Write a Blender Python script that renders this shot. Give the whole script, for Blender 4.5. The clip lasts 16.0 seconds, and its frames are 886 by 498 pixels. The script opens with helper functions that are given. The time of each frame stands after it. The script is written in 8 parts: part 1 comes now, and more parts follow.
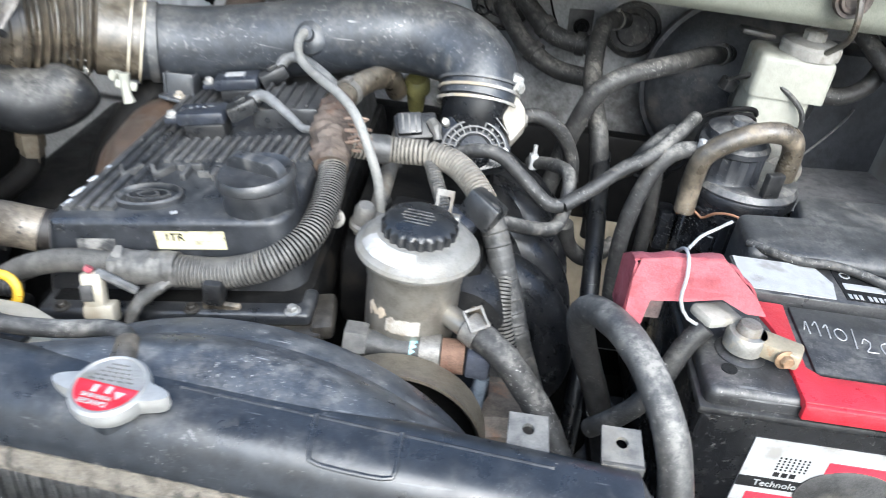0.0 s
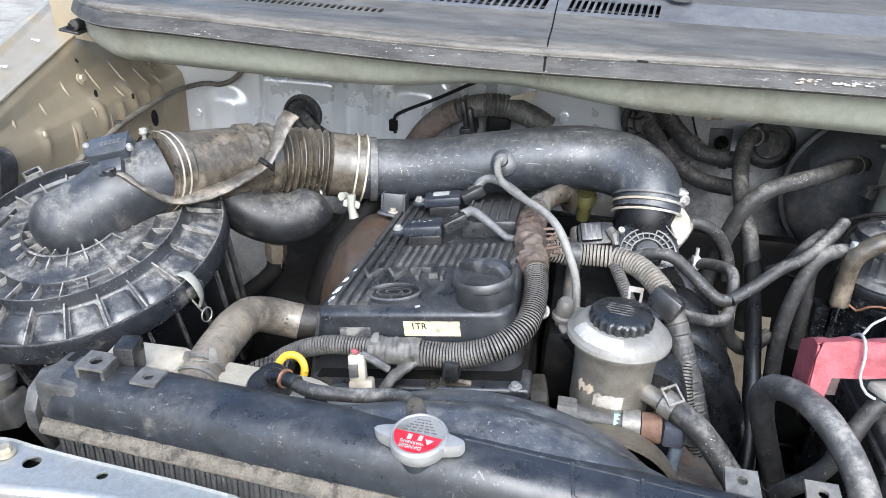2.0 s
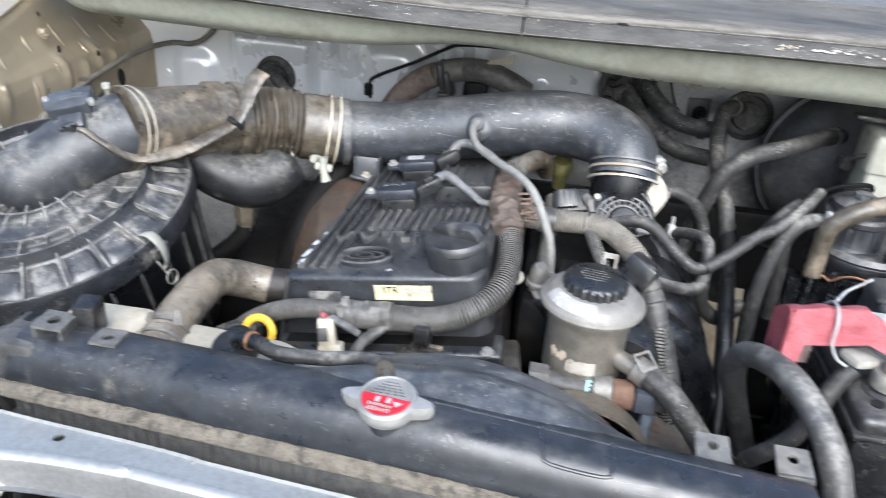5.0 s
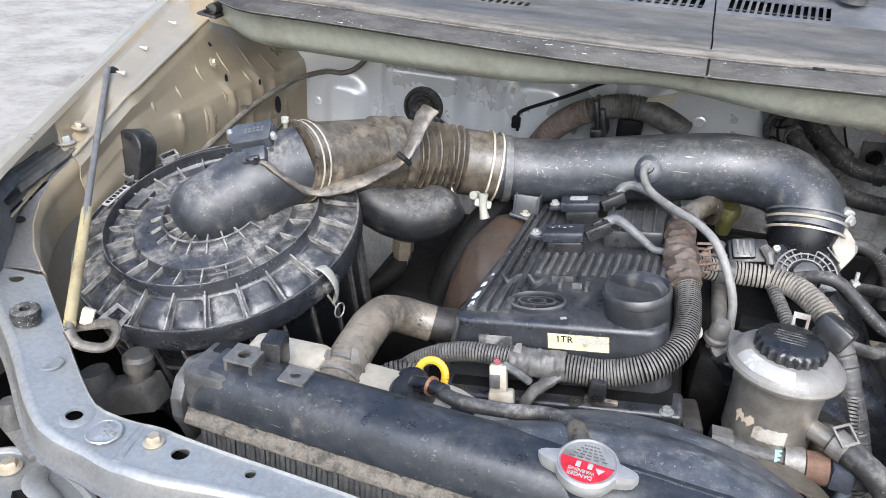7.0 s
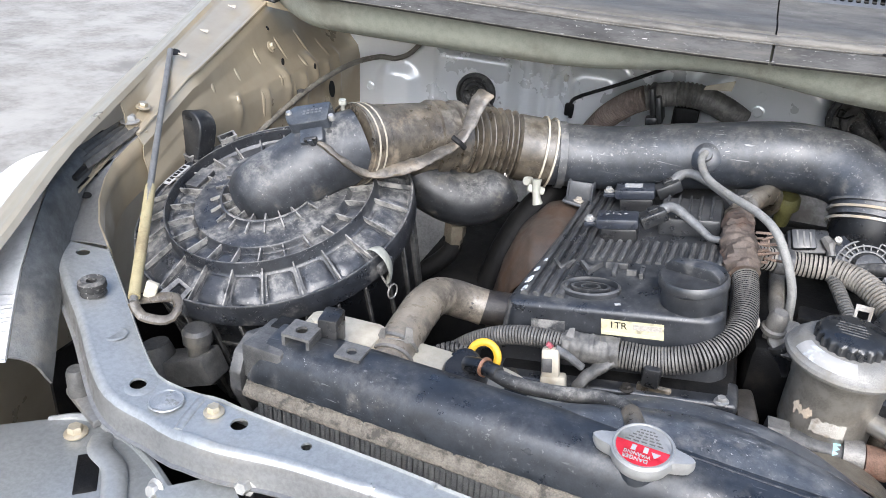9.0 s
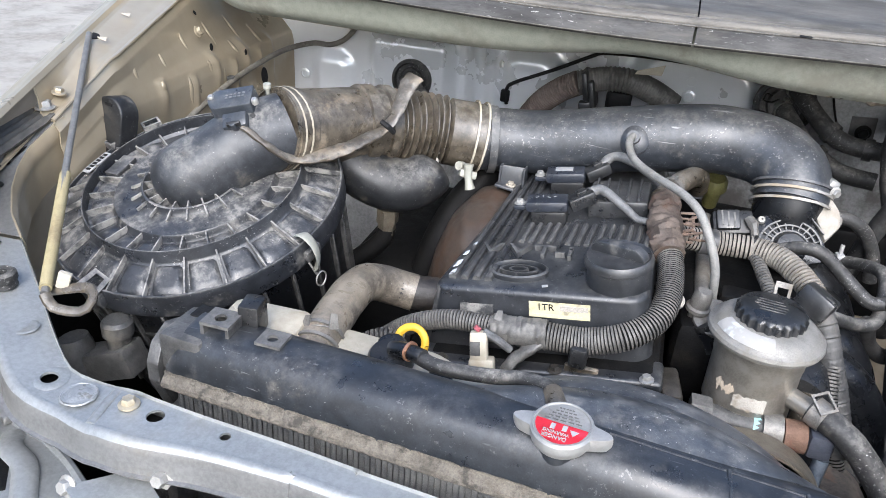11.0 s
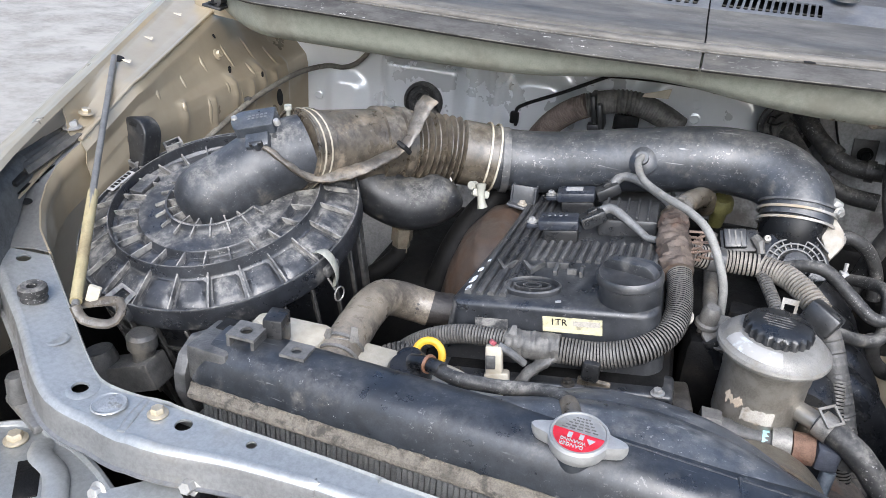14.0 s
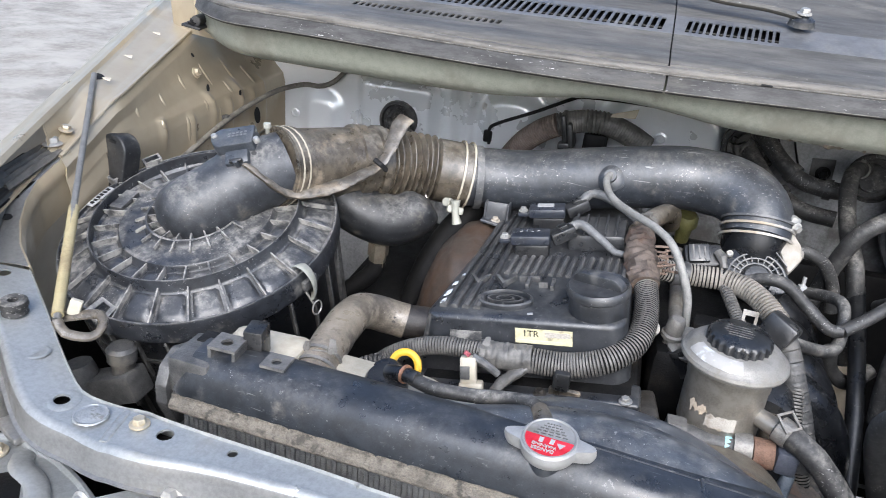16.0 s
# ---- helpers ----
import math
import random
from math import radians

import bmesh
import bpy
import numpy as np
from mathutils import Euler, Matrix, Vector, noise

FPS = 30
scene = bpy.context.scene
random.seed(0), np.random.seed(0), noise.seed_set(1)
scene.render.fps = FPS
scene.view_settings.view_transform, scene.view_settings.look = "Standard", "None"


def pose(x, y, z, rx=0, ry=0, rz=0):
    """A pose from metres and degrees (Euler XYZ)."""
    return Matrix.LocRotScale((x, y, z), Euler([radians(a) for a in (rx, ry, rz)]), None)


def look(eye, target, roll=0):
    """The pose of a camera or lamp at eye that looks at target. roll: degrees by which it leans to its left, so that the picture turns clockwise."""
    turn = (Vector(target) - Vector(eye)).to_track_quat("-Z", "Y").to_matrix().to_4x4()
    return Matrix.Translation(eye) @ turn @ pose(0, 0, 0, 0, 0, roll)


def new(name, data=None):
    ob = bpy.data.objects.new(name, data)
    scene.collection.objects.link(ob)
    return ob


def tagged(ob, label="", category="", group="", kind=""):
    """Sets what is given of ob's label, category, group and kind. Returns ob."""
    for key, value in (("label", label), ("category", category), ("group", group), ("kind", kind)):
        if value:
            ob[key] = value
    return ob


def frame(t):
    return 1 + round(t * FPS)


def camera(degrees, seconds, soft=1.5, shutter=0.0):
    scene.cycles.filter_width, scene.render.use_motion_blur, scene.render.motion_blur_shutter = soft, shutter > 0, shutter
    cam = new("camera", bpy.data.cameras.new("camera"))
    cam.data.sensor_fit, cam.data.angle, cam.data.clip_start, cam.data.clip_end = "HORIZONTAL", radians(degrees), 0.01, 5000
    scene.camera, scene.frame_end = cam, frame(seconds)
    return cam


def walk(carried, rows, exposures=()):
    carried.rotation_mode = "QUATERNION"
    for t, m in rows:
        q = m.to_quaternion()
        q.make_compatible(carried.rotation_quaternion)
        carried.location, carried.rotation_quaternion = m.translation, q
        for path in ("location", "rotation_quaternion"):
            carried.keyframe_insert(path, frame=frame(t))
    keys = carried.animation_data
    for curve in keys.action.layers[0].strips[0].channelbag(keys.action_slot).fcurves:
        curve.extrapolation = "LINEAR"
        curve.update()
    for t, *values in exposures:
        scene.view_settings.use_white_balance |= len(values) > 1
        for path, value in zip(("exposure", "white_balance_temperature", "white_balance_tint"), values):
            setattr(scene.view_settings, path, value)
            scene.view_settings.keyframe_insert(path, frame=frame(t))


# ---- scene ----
cam = camera(60.9, 16.0, soft=0.6, shutter=0.45)
PATH = [
    (0, (0.0313, 0.0681, 1.4581), (-0.0077, 1.7435, 0.3668), 7.38),
    (0.5, (-0.0028, -0.0045, 1.4828), (-0.1178, 1.7318, 0.4960), 4.78),
    (1, (-0.0284, -0.0413, 1.5168), (-0.2459, 1.7178, 0.5908), 2.70),
    (1.5, (-0.0668, -0.0741, 1.5191), (-0.3591, 1.6908, 0.6258), 2.50),
    (2, (-0.0714, -0.0794, 1.5185), (-0.3817, 1.6892, 0.6393), 2.86),
    (2.5, (-0.0228, -0.0339, 1.5074), (-0.2057, 1.7547, 0.6310), 3.52),
    (3, (0.0368, 0.0154, 1.4945), (0.0822, 1.8069, 0.6062), 4.87),
    (3.5, (0.0522, 0.0295, 1.4924), (0.2000, 1.8081, 0.5896), 6.17),
    (4, (0.0455, 0.0200, 1.4865), (0.1650, 1.7896, 0.5633), 7.02),
    (4.5, (-0.0087, -0.0219, 1.4829), (-0.0601, 1.7408, 0.5410), 6.19),
    (5, (-0.0679, -0.0691, 1.4999), (-0.3090, 1.6823, 0.5651), 4.61),
    (5.2, (-0.0939, -0.0690, 1.4979), (-0.3931, 1.6774, 0.5705), 4.06),
    (7.3, (-0.1619, -0.0577, 1.5113), (-0.6657, 1.6523, 0.6042), 3.64),
    (7.5, (-0.1598, -0.0555, 1.5095), (-0.6811, 1.6483, 0.6004), 3.52),
    (8, (-0.1763, -0.0707, 1.5045), (-0.7402, 1.6231, 0.6034), 3.75),
    (8.2, (-0.1808, -0.0740, 1.5100), (-0.7685, 1.6061, 0.5960), 3.54),
    (10.3, (-0.1501, -0.0619, 1.4905), (-0.6716, 1.6209, 0.5439), 3.49),
    (10.5, (-0.1492, -0.0598, 1.4906), (-0.6439, 1.6298, 0.5431), 3.82),
    (11, (-0.1455, -0.0595, 1.4930), (-0.6091, 1.6413, 0.5493), 4.35),
    (11.5, (-0.1445, -0.0615, 1.4941), (-0.6019, 1.6448, 0.5551), 4.35),
    (12, (-0.1466, -0.0616, 1.4949), (-0.6018, 1.6478, 0.5612), 4.44),
    (12.5, (-0.1440, -0.0584, 1.4972), (-0.6082, 1.6483, 0.5635), 4.33),
    (13, (-0.1445, -0.0665, 1.4971), (-0.6150, 1.6439, 0.5728), 4.30),
    (13.5, (-0.1508, -0.0790, 1.4983), (-0.6263, 1.6371, 0.5875), 4.37),
    (14, (-0.1535, -0.0872, 1.4999), (-0.6321, 1.6346, 0.6039), 4.45),
    (14.5, (-0.1530, -0.0921, 1.4989), (-0.6337, 1.6405, 0.6229), 4.41),
    (15, (-0.1543, -0.1033, 1.4997), (-0.6324, 1.6406, 0.6462), 4.48),
    (15.5, (-0.1539, -0.1213, 1.5067), (-0.6138, 1.6329, 0.6644), 4.78),
    (16, (-0.1487, -0.1119, 1.5084), (-0.5698, 1.6490, 0.6585), 5.32),
]
walk(cam, [(t, look(eye, target, roll)) for t, eye, target, roll in PATH], exposures=((0, 1.70, 5700, 5), (0.8, 1.56, 5700, 6), (2, 1.54, 5700, 8), (4.5, 1.54, 5700, 6), (5, 1.49, 5750, 8), (7.5, 1.40, 5800, 10), (16, 1.27, 5750, 10)))

# ---- light ----
SUN_ELEV, SUN_AZ = 40.0, 165.0
world = bpy.data.worlds.new("sky")
scene.world = world
world.use_nodes = True
wn = world.node_tree.nodes
sky = wn.new("ShaderNodeTexSky")
sky.sky_type, sky.sun_disc = "NISHITA", False
sky.sun_elevation, sky.sun_rotation = radians(SUN_ELEV), radians(SUN_AZ)
sky.air_density, sky.dust_density = 1.0, 4.0
wn["Background"].inputs["Strength"].default_value = 0.13
world.node_tree.links.new(sky.outputs[0], wn["Background"].inputs["Color"])
sun = new("sun", bpy.data.lights.new("sun", "SUN"))
sun.data.energy, sun.data.angle, sun.data.color = 1.9, radians(58), (1.0, 0.985, 0.965)
sun.matrix_world = pose(0, 0, 6, 90 - SUN_ELEV, 0, 180 - SUN_AZ)


# ---- materials ----
def surf(name, c1, c2, rough=0.5, metal=0.0, grain=90, stain=None, stain_amount=0.4, stain_scale=14, dust=0.0, specks=0.0, bump=0.28, bump_scale=420, clear=0.0, spec=0.5, streak=None, scratch=0.0, wear=0.0):
    """A two-scale procedural surface: grain between two colours, stains, dust lying on what faces up, light specks."""
    m = bpy.data.materials.new(name)
    m.use_nodes = True
    t = m.node_tree
    b = t.nodes["Principled BSDF"]
    co = t.nodes.new("ShaderNodeTexCoord")
    vec = co.outputs["Object"]
    if streak:
        mp = t.nodes.new("ShaderNodeMapping")
        mp.inputs["Scale"].default_value = streak
        t.links.new(vec, mp.inputs["Vector"])
        vec = mp.outputs["Vector"]

    def tex(scale, detail=6.0, rough_=0.6):
        n = t.nodes.new("ShaderNodeTexNoise")
        n.inputs["Scale"].default_value, n.inputs["Detail"].default_value, n.inputs["Roughness"].default_value = scale, detail, rough_
        t.links.new(vec, n.inputs["Vector"])
        return n.outputs["Fac"]

    def span(fac, lo, hi, a=0.0, z=1.0):
        r = t.nodes.new("ShaderNodeMapRange")
        r.interpolation_type = "SMOOTHSTEP"
        for k, v in zip(("From Min", "From Max", "To Min", "To Max"), (lo, hi, a, z)):
            r.inputs[k].default_value = v
        t.links.new(fac, r.inputs["Value"])
        return r.outputs["Result"]

    def mixc(fac, a, c):
        x = t.nodes.new("ShaderNodeMix")
        x.data_type = "RGBA"
        t.links.new(fac, x.inputs[0])
        for sock, v in ((x.inputs[6], a), (x.inputs[7], c)):
            if isinstance(v, tuple):
                sock.default_value = (*v, 1)
            else:
                t.links.new(v, sock)
        return x.outputs[2]

    def math_(op, a, c):
        x = t.nodes.new("ShaderNodeMath")
        x.operation = op
        for sock, v in zip(x.inputs, (a, c)):
            if isinstance(v, (int, float)):
                sock.default_value = v
            else:
                t.links.new(v, sock)
        return x.outputs[0]

    fine = span(tex(grain * 8, 3, 0.7), 0.3, 0.7, 0.0, 0.25 if max(c2) < 0.12 else 0.5)
    col = mixc(span(tex(grain), 0.35, 0.65), c1, c2)
    col = mixc(fine, col, tuple((1.7 * v + 0.003 if max(c2) < 0.06 else 1.3 * v) if max(c2) < 0.3 else 0.93 * v for v in c2))
    if 0.015 < max(c2) < 0.25 and not metal:
        col = mixc(span(tex(31, 8, 0.72), 0.47, 0.62, 0.0, 0.5), col, tuple(0.42 * v for v in c1))
    loose = None
    if stain:
        f = span(tex(stain_scale, 8, 0.68) if max(c1) < 0.3 else tex(stain_scale, 4, 0.5), 0.62 - 0.3 * stain_amount, 0.78 - 0.3 * stain_amount)
        f = math_("MULTIPLY", f, 0.85)
        col = mixc(f, col, stain)
        loose = f
    if dust:
        g = t.nodes.new("ShaderNodeNewGeometry")
        s = t.nodes.new("ShaderNodeSeparateXYZ")
        t.links.new(g.outputs["Normal"], s.inputs[0])
        up = span(s.outputs["Z"], 0.1, 1.0)
        f = math_("MULTIPLY", math_("MULTIPLY", up, dust), math_("MULTIPLY", span(tex(19, 9, 0.74), 0.42, 0.62, 0.08, 1.15), span(tex(130, 6, 0.72), 0.38, 0.60, 0.2, 1.1)))
        col = mixc(f, col, (0.315, 0.298, 0.265))
        loose = f if loose is None else math_("MAXIMUM", f, loose)
    if specks:
        f = math_("MULTIPLY", span(tex(380, 4, 0.75), 0.71 - 0.1 * specks, 0.75 - 0.1 * specks), span(tex(24), 0.46, 0.62))
        col = mixc(f, col, (0.42, 0.41, 0.385))
        if max(c2) < 0.12:
            f = math_("MULTIPLY", span(tex(170, 5, 0.72), 0.60, 0.65), span(tex(13, 5, 0.65), 0.44, 0.64, 0.06, 0.75 * min(specks + 0.2, 1)))
            col = mixc(f, col, (0.22, 0.215, 0.20))
    if scratch:
        mp = t.nodes.new("ShaderNodeMapping")
        mp.inputs["Rotation"].default_value, mp.inputs["Scale"].default_value = (0.25, 0.3, 0.5), (14, 330, 330)
        t.links.new(co.outputs["Object"], mp.inputs["Vector"])
        n = t.nodes.new("ShaderNodeTexNoise")
        n.inputs["Scale"].default_value, n.inputs["Detail"].default_value = 1.0, 2.0
        t.links.new(mp.outputs["Vector"], n.inputs["Vector"])
        f = math_("MULTIPLY", span(n.outputs["Fac"], 0.655, 0.70), span(tex(21, 3), 0.48, 0.66, 0.0, scratch))
        col = mixc(f, col, (0.26, 0.26, 0.255))
        loose = f if loose is None else math_("MAXIMUM", f, loose)
    if wear:
        g = t.nodes.new("ShaderNodeNewGeometry")
        f = math_("MULTIPLY", span(g.outputs["Pointiness"], 0.545, 0.64), span(tex(75, 5, 0.7), 0.36, 0.62, 0.1, wear))
        col = mixc(f, col, (0.235, 0.225, 0.205))
        loose = f if loose is None else math_("MAXIMUM", f, loose)
    t.links.new(col, b.inputs["Base Color"])
    b.inputs["Metallic"].default_value = metal
    b.inputs["Specular IOR Level"].default_value = spec
    r = span(tex(grain * 0.6), 0.3, 0.7, max(rough - 0.06, 0.04), min(rough + 0.08, 1)) if metal else math_("ADD", span(tex(grain * 0.6), 0.3, 0.7, max(rough - 0.08, 0.04), min(rough + 0.06, 1)), span(tex(19, 7, 0.7), 0.35, 0.7, -0.05, 0.12))
    if loose is not None:
        x = t.nodes.new("ShaderNodeMix")
        t.links.new(loose, x.inputs[0])
        t.links.new(r, x.inputs[2])
        x.inputs[3].default_value = 0.85
        r = x.outputs[0]
        if metal:
            t.links.new(math_("MULTIPLY", math_("SUBTRACT", 1.0, loose), metal), b.inputs["Metallic"])
    t.links.new(r, b.inputs["Roughness"])
    if clear:
        b.inputs["Coat Weight"].default_value, b.inputs["Coat Roughness"].default_value = clear, max(0.08, 0.75 * rough if metal == 0 else 0.24)
    if bump:
        bp = t.nodes.new("ShaderNodeBump")
        bp.inputs["Strength"].default_value, bp.inputs["Distance"].default_value = bump, 0.002
        t.links.new(tex(bump_scale, 4), bp.inputs["Height"])
        t.links.new(bp.outputs["Normal"], b.inputs["Normal"])
    return m


BLACK = surf("black_plastic", (0.0032, 0.0036, 0.0043), (0.007, 0.0075, 0.0088), 0.32, spec=0.42, stain=(0.075, 0.072, 0.066), stain_amount=0.0, dust=0.05, specks=0.4, bump=0.05, wear=0.35)
BLACK_CLEAN = surf("black_plastic_wiped", (0.005, 0.0056, 0.0066), (0.010, 0.011, 0.0125), 0.27, spec=0.6, stain=(0.07, 0.068, 0.066), stain_amount=0.04, dust=0.05, specks=0.25, bump=0.05, wear=0.3)
DUCT = surf("duct_plastic", (0.013, 0.0155, 0.0195), (0.027, 0.0305, 0.0365), 0.42, spec=0.62, clear=0.22, stain=(0.12, 0.113, 0.10), stain_amount=0.2, stain_scale=30, dust=0.2, specks=0.85, bump=0.04, scratch=0.8, wear=0.3)
LID = surf("dusty_lid_plastic", (0.011, 0.0122, 0.0148), (0.023, 0.0248, 0.0288), 0.36, spec=0.6, stain=(0.17, 0.16, 0.143), stain_amount=0.15, stain_scale=26, dust=0.48, specks=0.9, bump=0.05, wear=1.0)
RUBBER = surf("hose_rubber", (0.016, 0.0158, 0.0155), (0.034, 0.0333, 0.032), 0.54, spec=0.38, stain=(0.115, 0.107, 0.094), stain_amount=0.26, stain_scale=34, dust=0.5, specks=1.0, bump=0.10)
RUBBER_BROWN = surf("dust_caked_rubber", (0.034, 0.028, 0.021), (0.086, 0.072, 0.052), 0.34, spec=0.6, stain=(0.23, 0.185, 0.13), stain_amount=0.30, stain_scale=22, dust=0.36, specks=0.5, bump=0.10)
HOSETAN = surf("tan_dusty_hose", (0.125, 0.104, 0.078), (0.215, 0.184, 0.14), 0.34, spec=0.6, stain=(0.034, 0.027, 0.020), stain_amount=0.5, stain_scale=19, dust=0.1, specks=0.5, bump=0.10)
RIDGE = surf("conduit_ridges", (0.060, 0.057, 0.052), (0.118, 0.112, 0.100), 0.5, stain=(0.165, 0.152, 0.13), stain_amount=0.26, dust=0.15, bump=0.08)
# Near black puts the shade between the ridges into the groove colour.
GROOVE = surf("conduit_groove_shade", (0.004, 0.004, 0.004), (0.010, 0.0095, 0.009), 0.8, spec=0.2)
COVER = surf("valve_cover_plastic", (0.0105, 0.0117, 0.0137), (0.021, 0.0225, 0.0255), 0.34, spec=0.7, stain=(0.095, 0.091, 0.083), stain_amount=0.10, stain_scale=20, dust=0.12, specks=0.5, bump=0.06, bump_scale=700, wear=0.45)
SILVER = surf("silver_paint", (0.245, 0.252, 0.245), (0.285, 0.292, 0.285), 0.34, metal=0.45, grain=25, stain=(0.20, 0.195, 0.18), stain_amount=0.16, stain_scale=9, clear=0.3, specks=0.15, bump=0.0)
# Darker than SILVER, with a brownish stain; front face and corner ramp.
SILVER_DARK = surf("darker_stained_silver_paint", (0.165, 0.163, 0.157), (0.20, 0.198, 0.19), 0.36, metal=0.5, grain=30, stain=(0.13, 0.115, 0.09), stain_amount=0.22, stain_scale=9, clear=0.3, bump=0.0)
CHAMP = surf("champagne_paint", (0.375, 0.318, 0.225), (0.42, 0.362, 0.262), 0.33, metal=0.5, grain=20, stain=(0.31, 0.25, 0.165), stain_amount=0.2, stain_scale=6, clear=0.15, bump=0.0)
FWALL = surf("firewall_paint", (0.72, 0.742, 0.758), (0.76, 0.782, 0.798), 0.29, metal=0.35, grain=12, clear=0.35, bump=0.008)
# Firewall paint with shade mixed into the colour, plus grime stains.
FWALL_SHADED = surf("shaded_grimy_firewall_paint", (0.18, 0.183, 0.185), (0.27, 0.273, 0.273), 0.55, grain=25, stain=(0.075, 0.07, 0.062), stain_amount=0.4, stain_scale=7, specks=0.3, bump=0.04)
# Same silver as the firewall, darkened for the shade on this side; dusty.
RWALL = surf("shaded_dusty_inner_wall", (0.30, 0.305, 0.30), (0.36, 0.362, 0.352), 0.42, metal=0.2, grain=30, stain=(0.22, 0.205, 0.175), stain_amount=0.4, stain_scale=6, dust=0.2, bump=0.04)
PRIMER = surf("cowl_paint", (0.19, 0.197, 0.160), (0.235, 0.241, 0.197), 0.40, metal=0.15, stain=(0.145, 0.138, 0.108), stain_amount=0.4, stain_scale=9, specks=0.25, bump=0.06)
SEAL = surf("weathered_seal", (0.034, 0.0328, 0.031), (0.062, 0.060, 0.057), 0.6, spec=0.25, stain=(0.10, 0.093, 0.08), stain_amount=0.14, stain_scale=16, dust=0.04, specks=0.8, bump=0.08, streak=(0.25, 1, 1))
COWL = surf("cowl_plastic", (0.062, 0.058, 0.050), (0.088, 0.083, 0.073), 0.52, spec=0.32, stain=(0.12, 0.113, 0.10), stain_amount=0.14, stain_scale=10, dust=0.16, specks=0.4, bump=0.05, streak=(0.3, 1, 1))
STEEL = surf("reservoir_steel", (0.215, 0.198, 0.168), (0.325, 0.302, 0.262), 0.36, metal=0.65, grain=60, stain=(0.25, 0.205, 0.145), stain_amount=0.32, stain_scale=13, dust=0.1, bump=0.1)
CAPM = surf("cast_cap_metal", (0.30, 0.295, 0.28), (0.37, 0.365, 0.345), 0.42, metal=0.5, stain=(0.22, 0.20, 0.16), stain_amount=0.3, bump=0.12)
ALU = surf("dull_aluminium", (0.125, 0.119, 0.107), (0.21, 0.20, 0.182), 0.5, metal=0.5, stain=(0.13, 0.108, 0.08), stain_amount=0.45, dust=0.2)
SANDY = surf("sand_caked_seam", (0.088, 0.077, 0.060), (0.145, 0.128, 0.102), 0.9, stain=(0.035, 0.031, 0.025), stain_amount=0.42, stain_scale=80, bump=0.9, bump_scale=500)
CORE = surf("radiator_fins", (0.07, 0.07, 0.069), (0.13, 0.128, 0.12), 0.5, metal=0.4, stain=(0.17, 0.15, 0.115), stain_amount=0.2)
RUST = surf("rusty_heat_shield", (0.030, 0.022, 0.016), (0.055, 0.041, 0.031), 0.5, metal=0.1, stain=(0.055, 0.027, 0.012), stain_amount=0.4, stain_scale=10, dust=0.06, bump=0.10)
ZINC = surf("zinc_plate", (0.32, 0.312, 0.285), (0.43, 0.418, 0.39), 0.38, metal=0.55, stain=(0.26, 0.205, 0.13), stain_amount=0.3)
BRASSY = surf("passivated_bolt", (0.46, 0.39, 0.27), (0.56, 0.49, 0.36), 0.36, metal=0.65, stain=(0.30, 0.21, 0.12), stain_amount=0.35)
CREAM = surf("cream_plastic", (0.36, 0.325, 0.25), (0.44, 0.40, 0.315), 0.5, stain=(0.24, 0.195, 0.13), stain_amount=0.35)
WHITEPL = surf("milky_plastic", (0.26, 0.259, 0.218), (0.315, 0.312, 0.265), 0.40, stain=(0.22, 0.20, 0.15), stain_amount=0.3, stain_scale=10)
GREYPL = surf("grey_plastic", (0.030, 0.030, 0.0295), (0.055, 0.054, 0.052), 0.42, stain=(0.125, 0.113, 0.092), stain_amount=0.26, dust=0.2, wear=0.35)
# Greasy metal; its near black also stands in for deep shade in the bay.
DARK = surf("greasy_metal_and_bay_shade", (0.0022, 0.0022, 0.0025), (0.0055, 0.0053, 0.005), 0.55, spec=0.15, stain=(0.024, 0.020, 0.015), stain_amount=0.13, dust=0.02)
RED = surf("red_plastic", (0.37, 0.016, 0.026), (0.43, 0.026, 0.038), 0.36, stain=(0.30, 0.02, 0.028), stain_amount=0.2, dust=0.05)
REDSOFT = surf("faded_red_cover", (0.225, 0.040, 0.052), (0.29, 0.068, 0.080), 0.45, stain=(0.18, 0.035, 0.042), stain_amount=0.4, stain_scale=24, dust=0.10)
YELLOW = surf("yellow_handle", (0.56, 0.32, 0.014), (0.63, 0.39, 0.03), 0.45, stain=(0.35, 0.24, 0.07), stain_amount=0.3)
LABELY = surf("faded_yellow_label", (0.46, 0.42, 0.25), (0.52, 0.475, 0.30), 0.5, stain=(0.14, 0.125, 0.10), stain_amount=0.35, stain_scale=60)
WHITE = surf("white_print", (0.30, 0.30, 0.297), (0.35, 0.35, 0.343), 0.5, stain=(0.22, 0.21, 0.187), stain_amount=0.25, stain_scale=40)
PAPER = surf("torn_paper_label", (0.34, 0.315, 0.27), (0.41, 0.385, 0.335), 0.8, stain=(0.20, 0.16, 0.11), stain_amount=0.4, stain_scale=50)
REDINK = surf("red_print", (0.62, 0.02, 0.04), (0.68, 0.03, 0.05), 0.45)
# Black for print and dark trim; also paints the shade in holes and slots.
INK_SHADE = surf("dark_print_and_hole_shade", (0.006, 0.006, 0.006), (0.012, 0.012, 0.012), 0.7, spec=0.2)
SLEEVE = surf("aged_yellow_sleeve", (0.235, 0.195, 0.10), (0.29, 0.245, 0.135), 0.55, stain=(0.16, 0.12, 0.065), stain_amount=0.3)
BLUEMARK = surf("teal_paint_mark", (0.25, 0.48, 0.50), (0.34, 0.55, 0.56), 0.6)
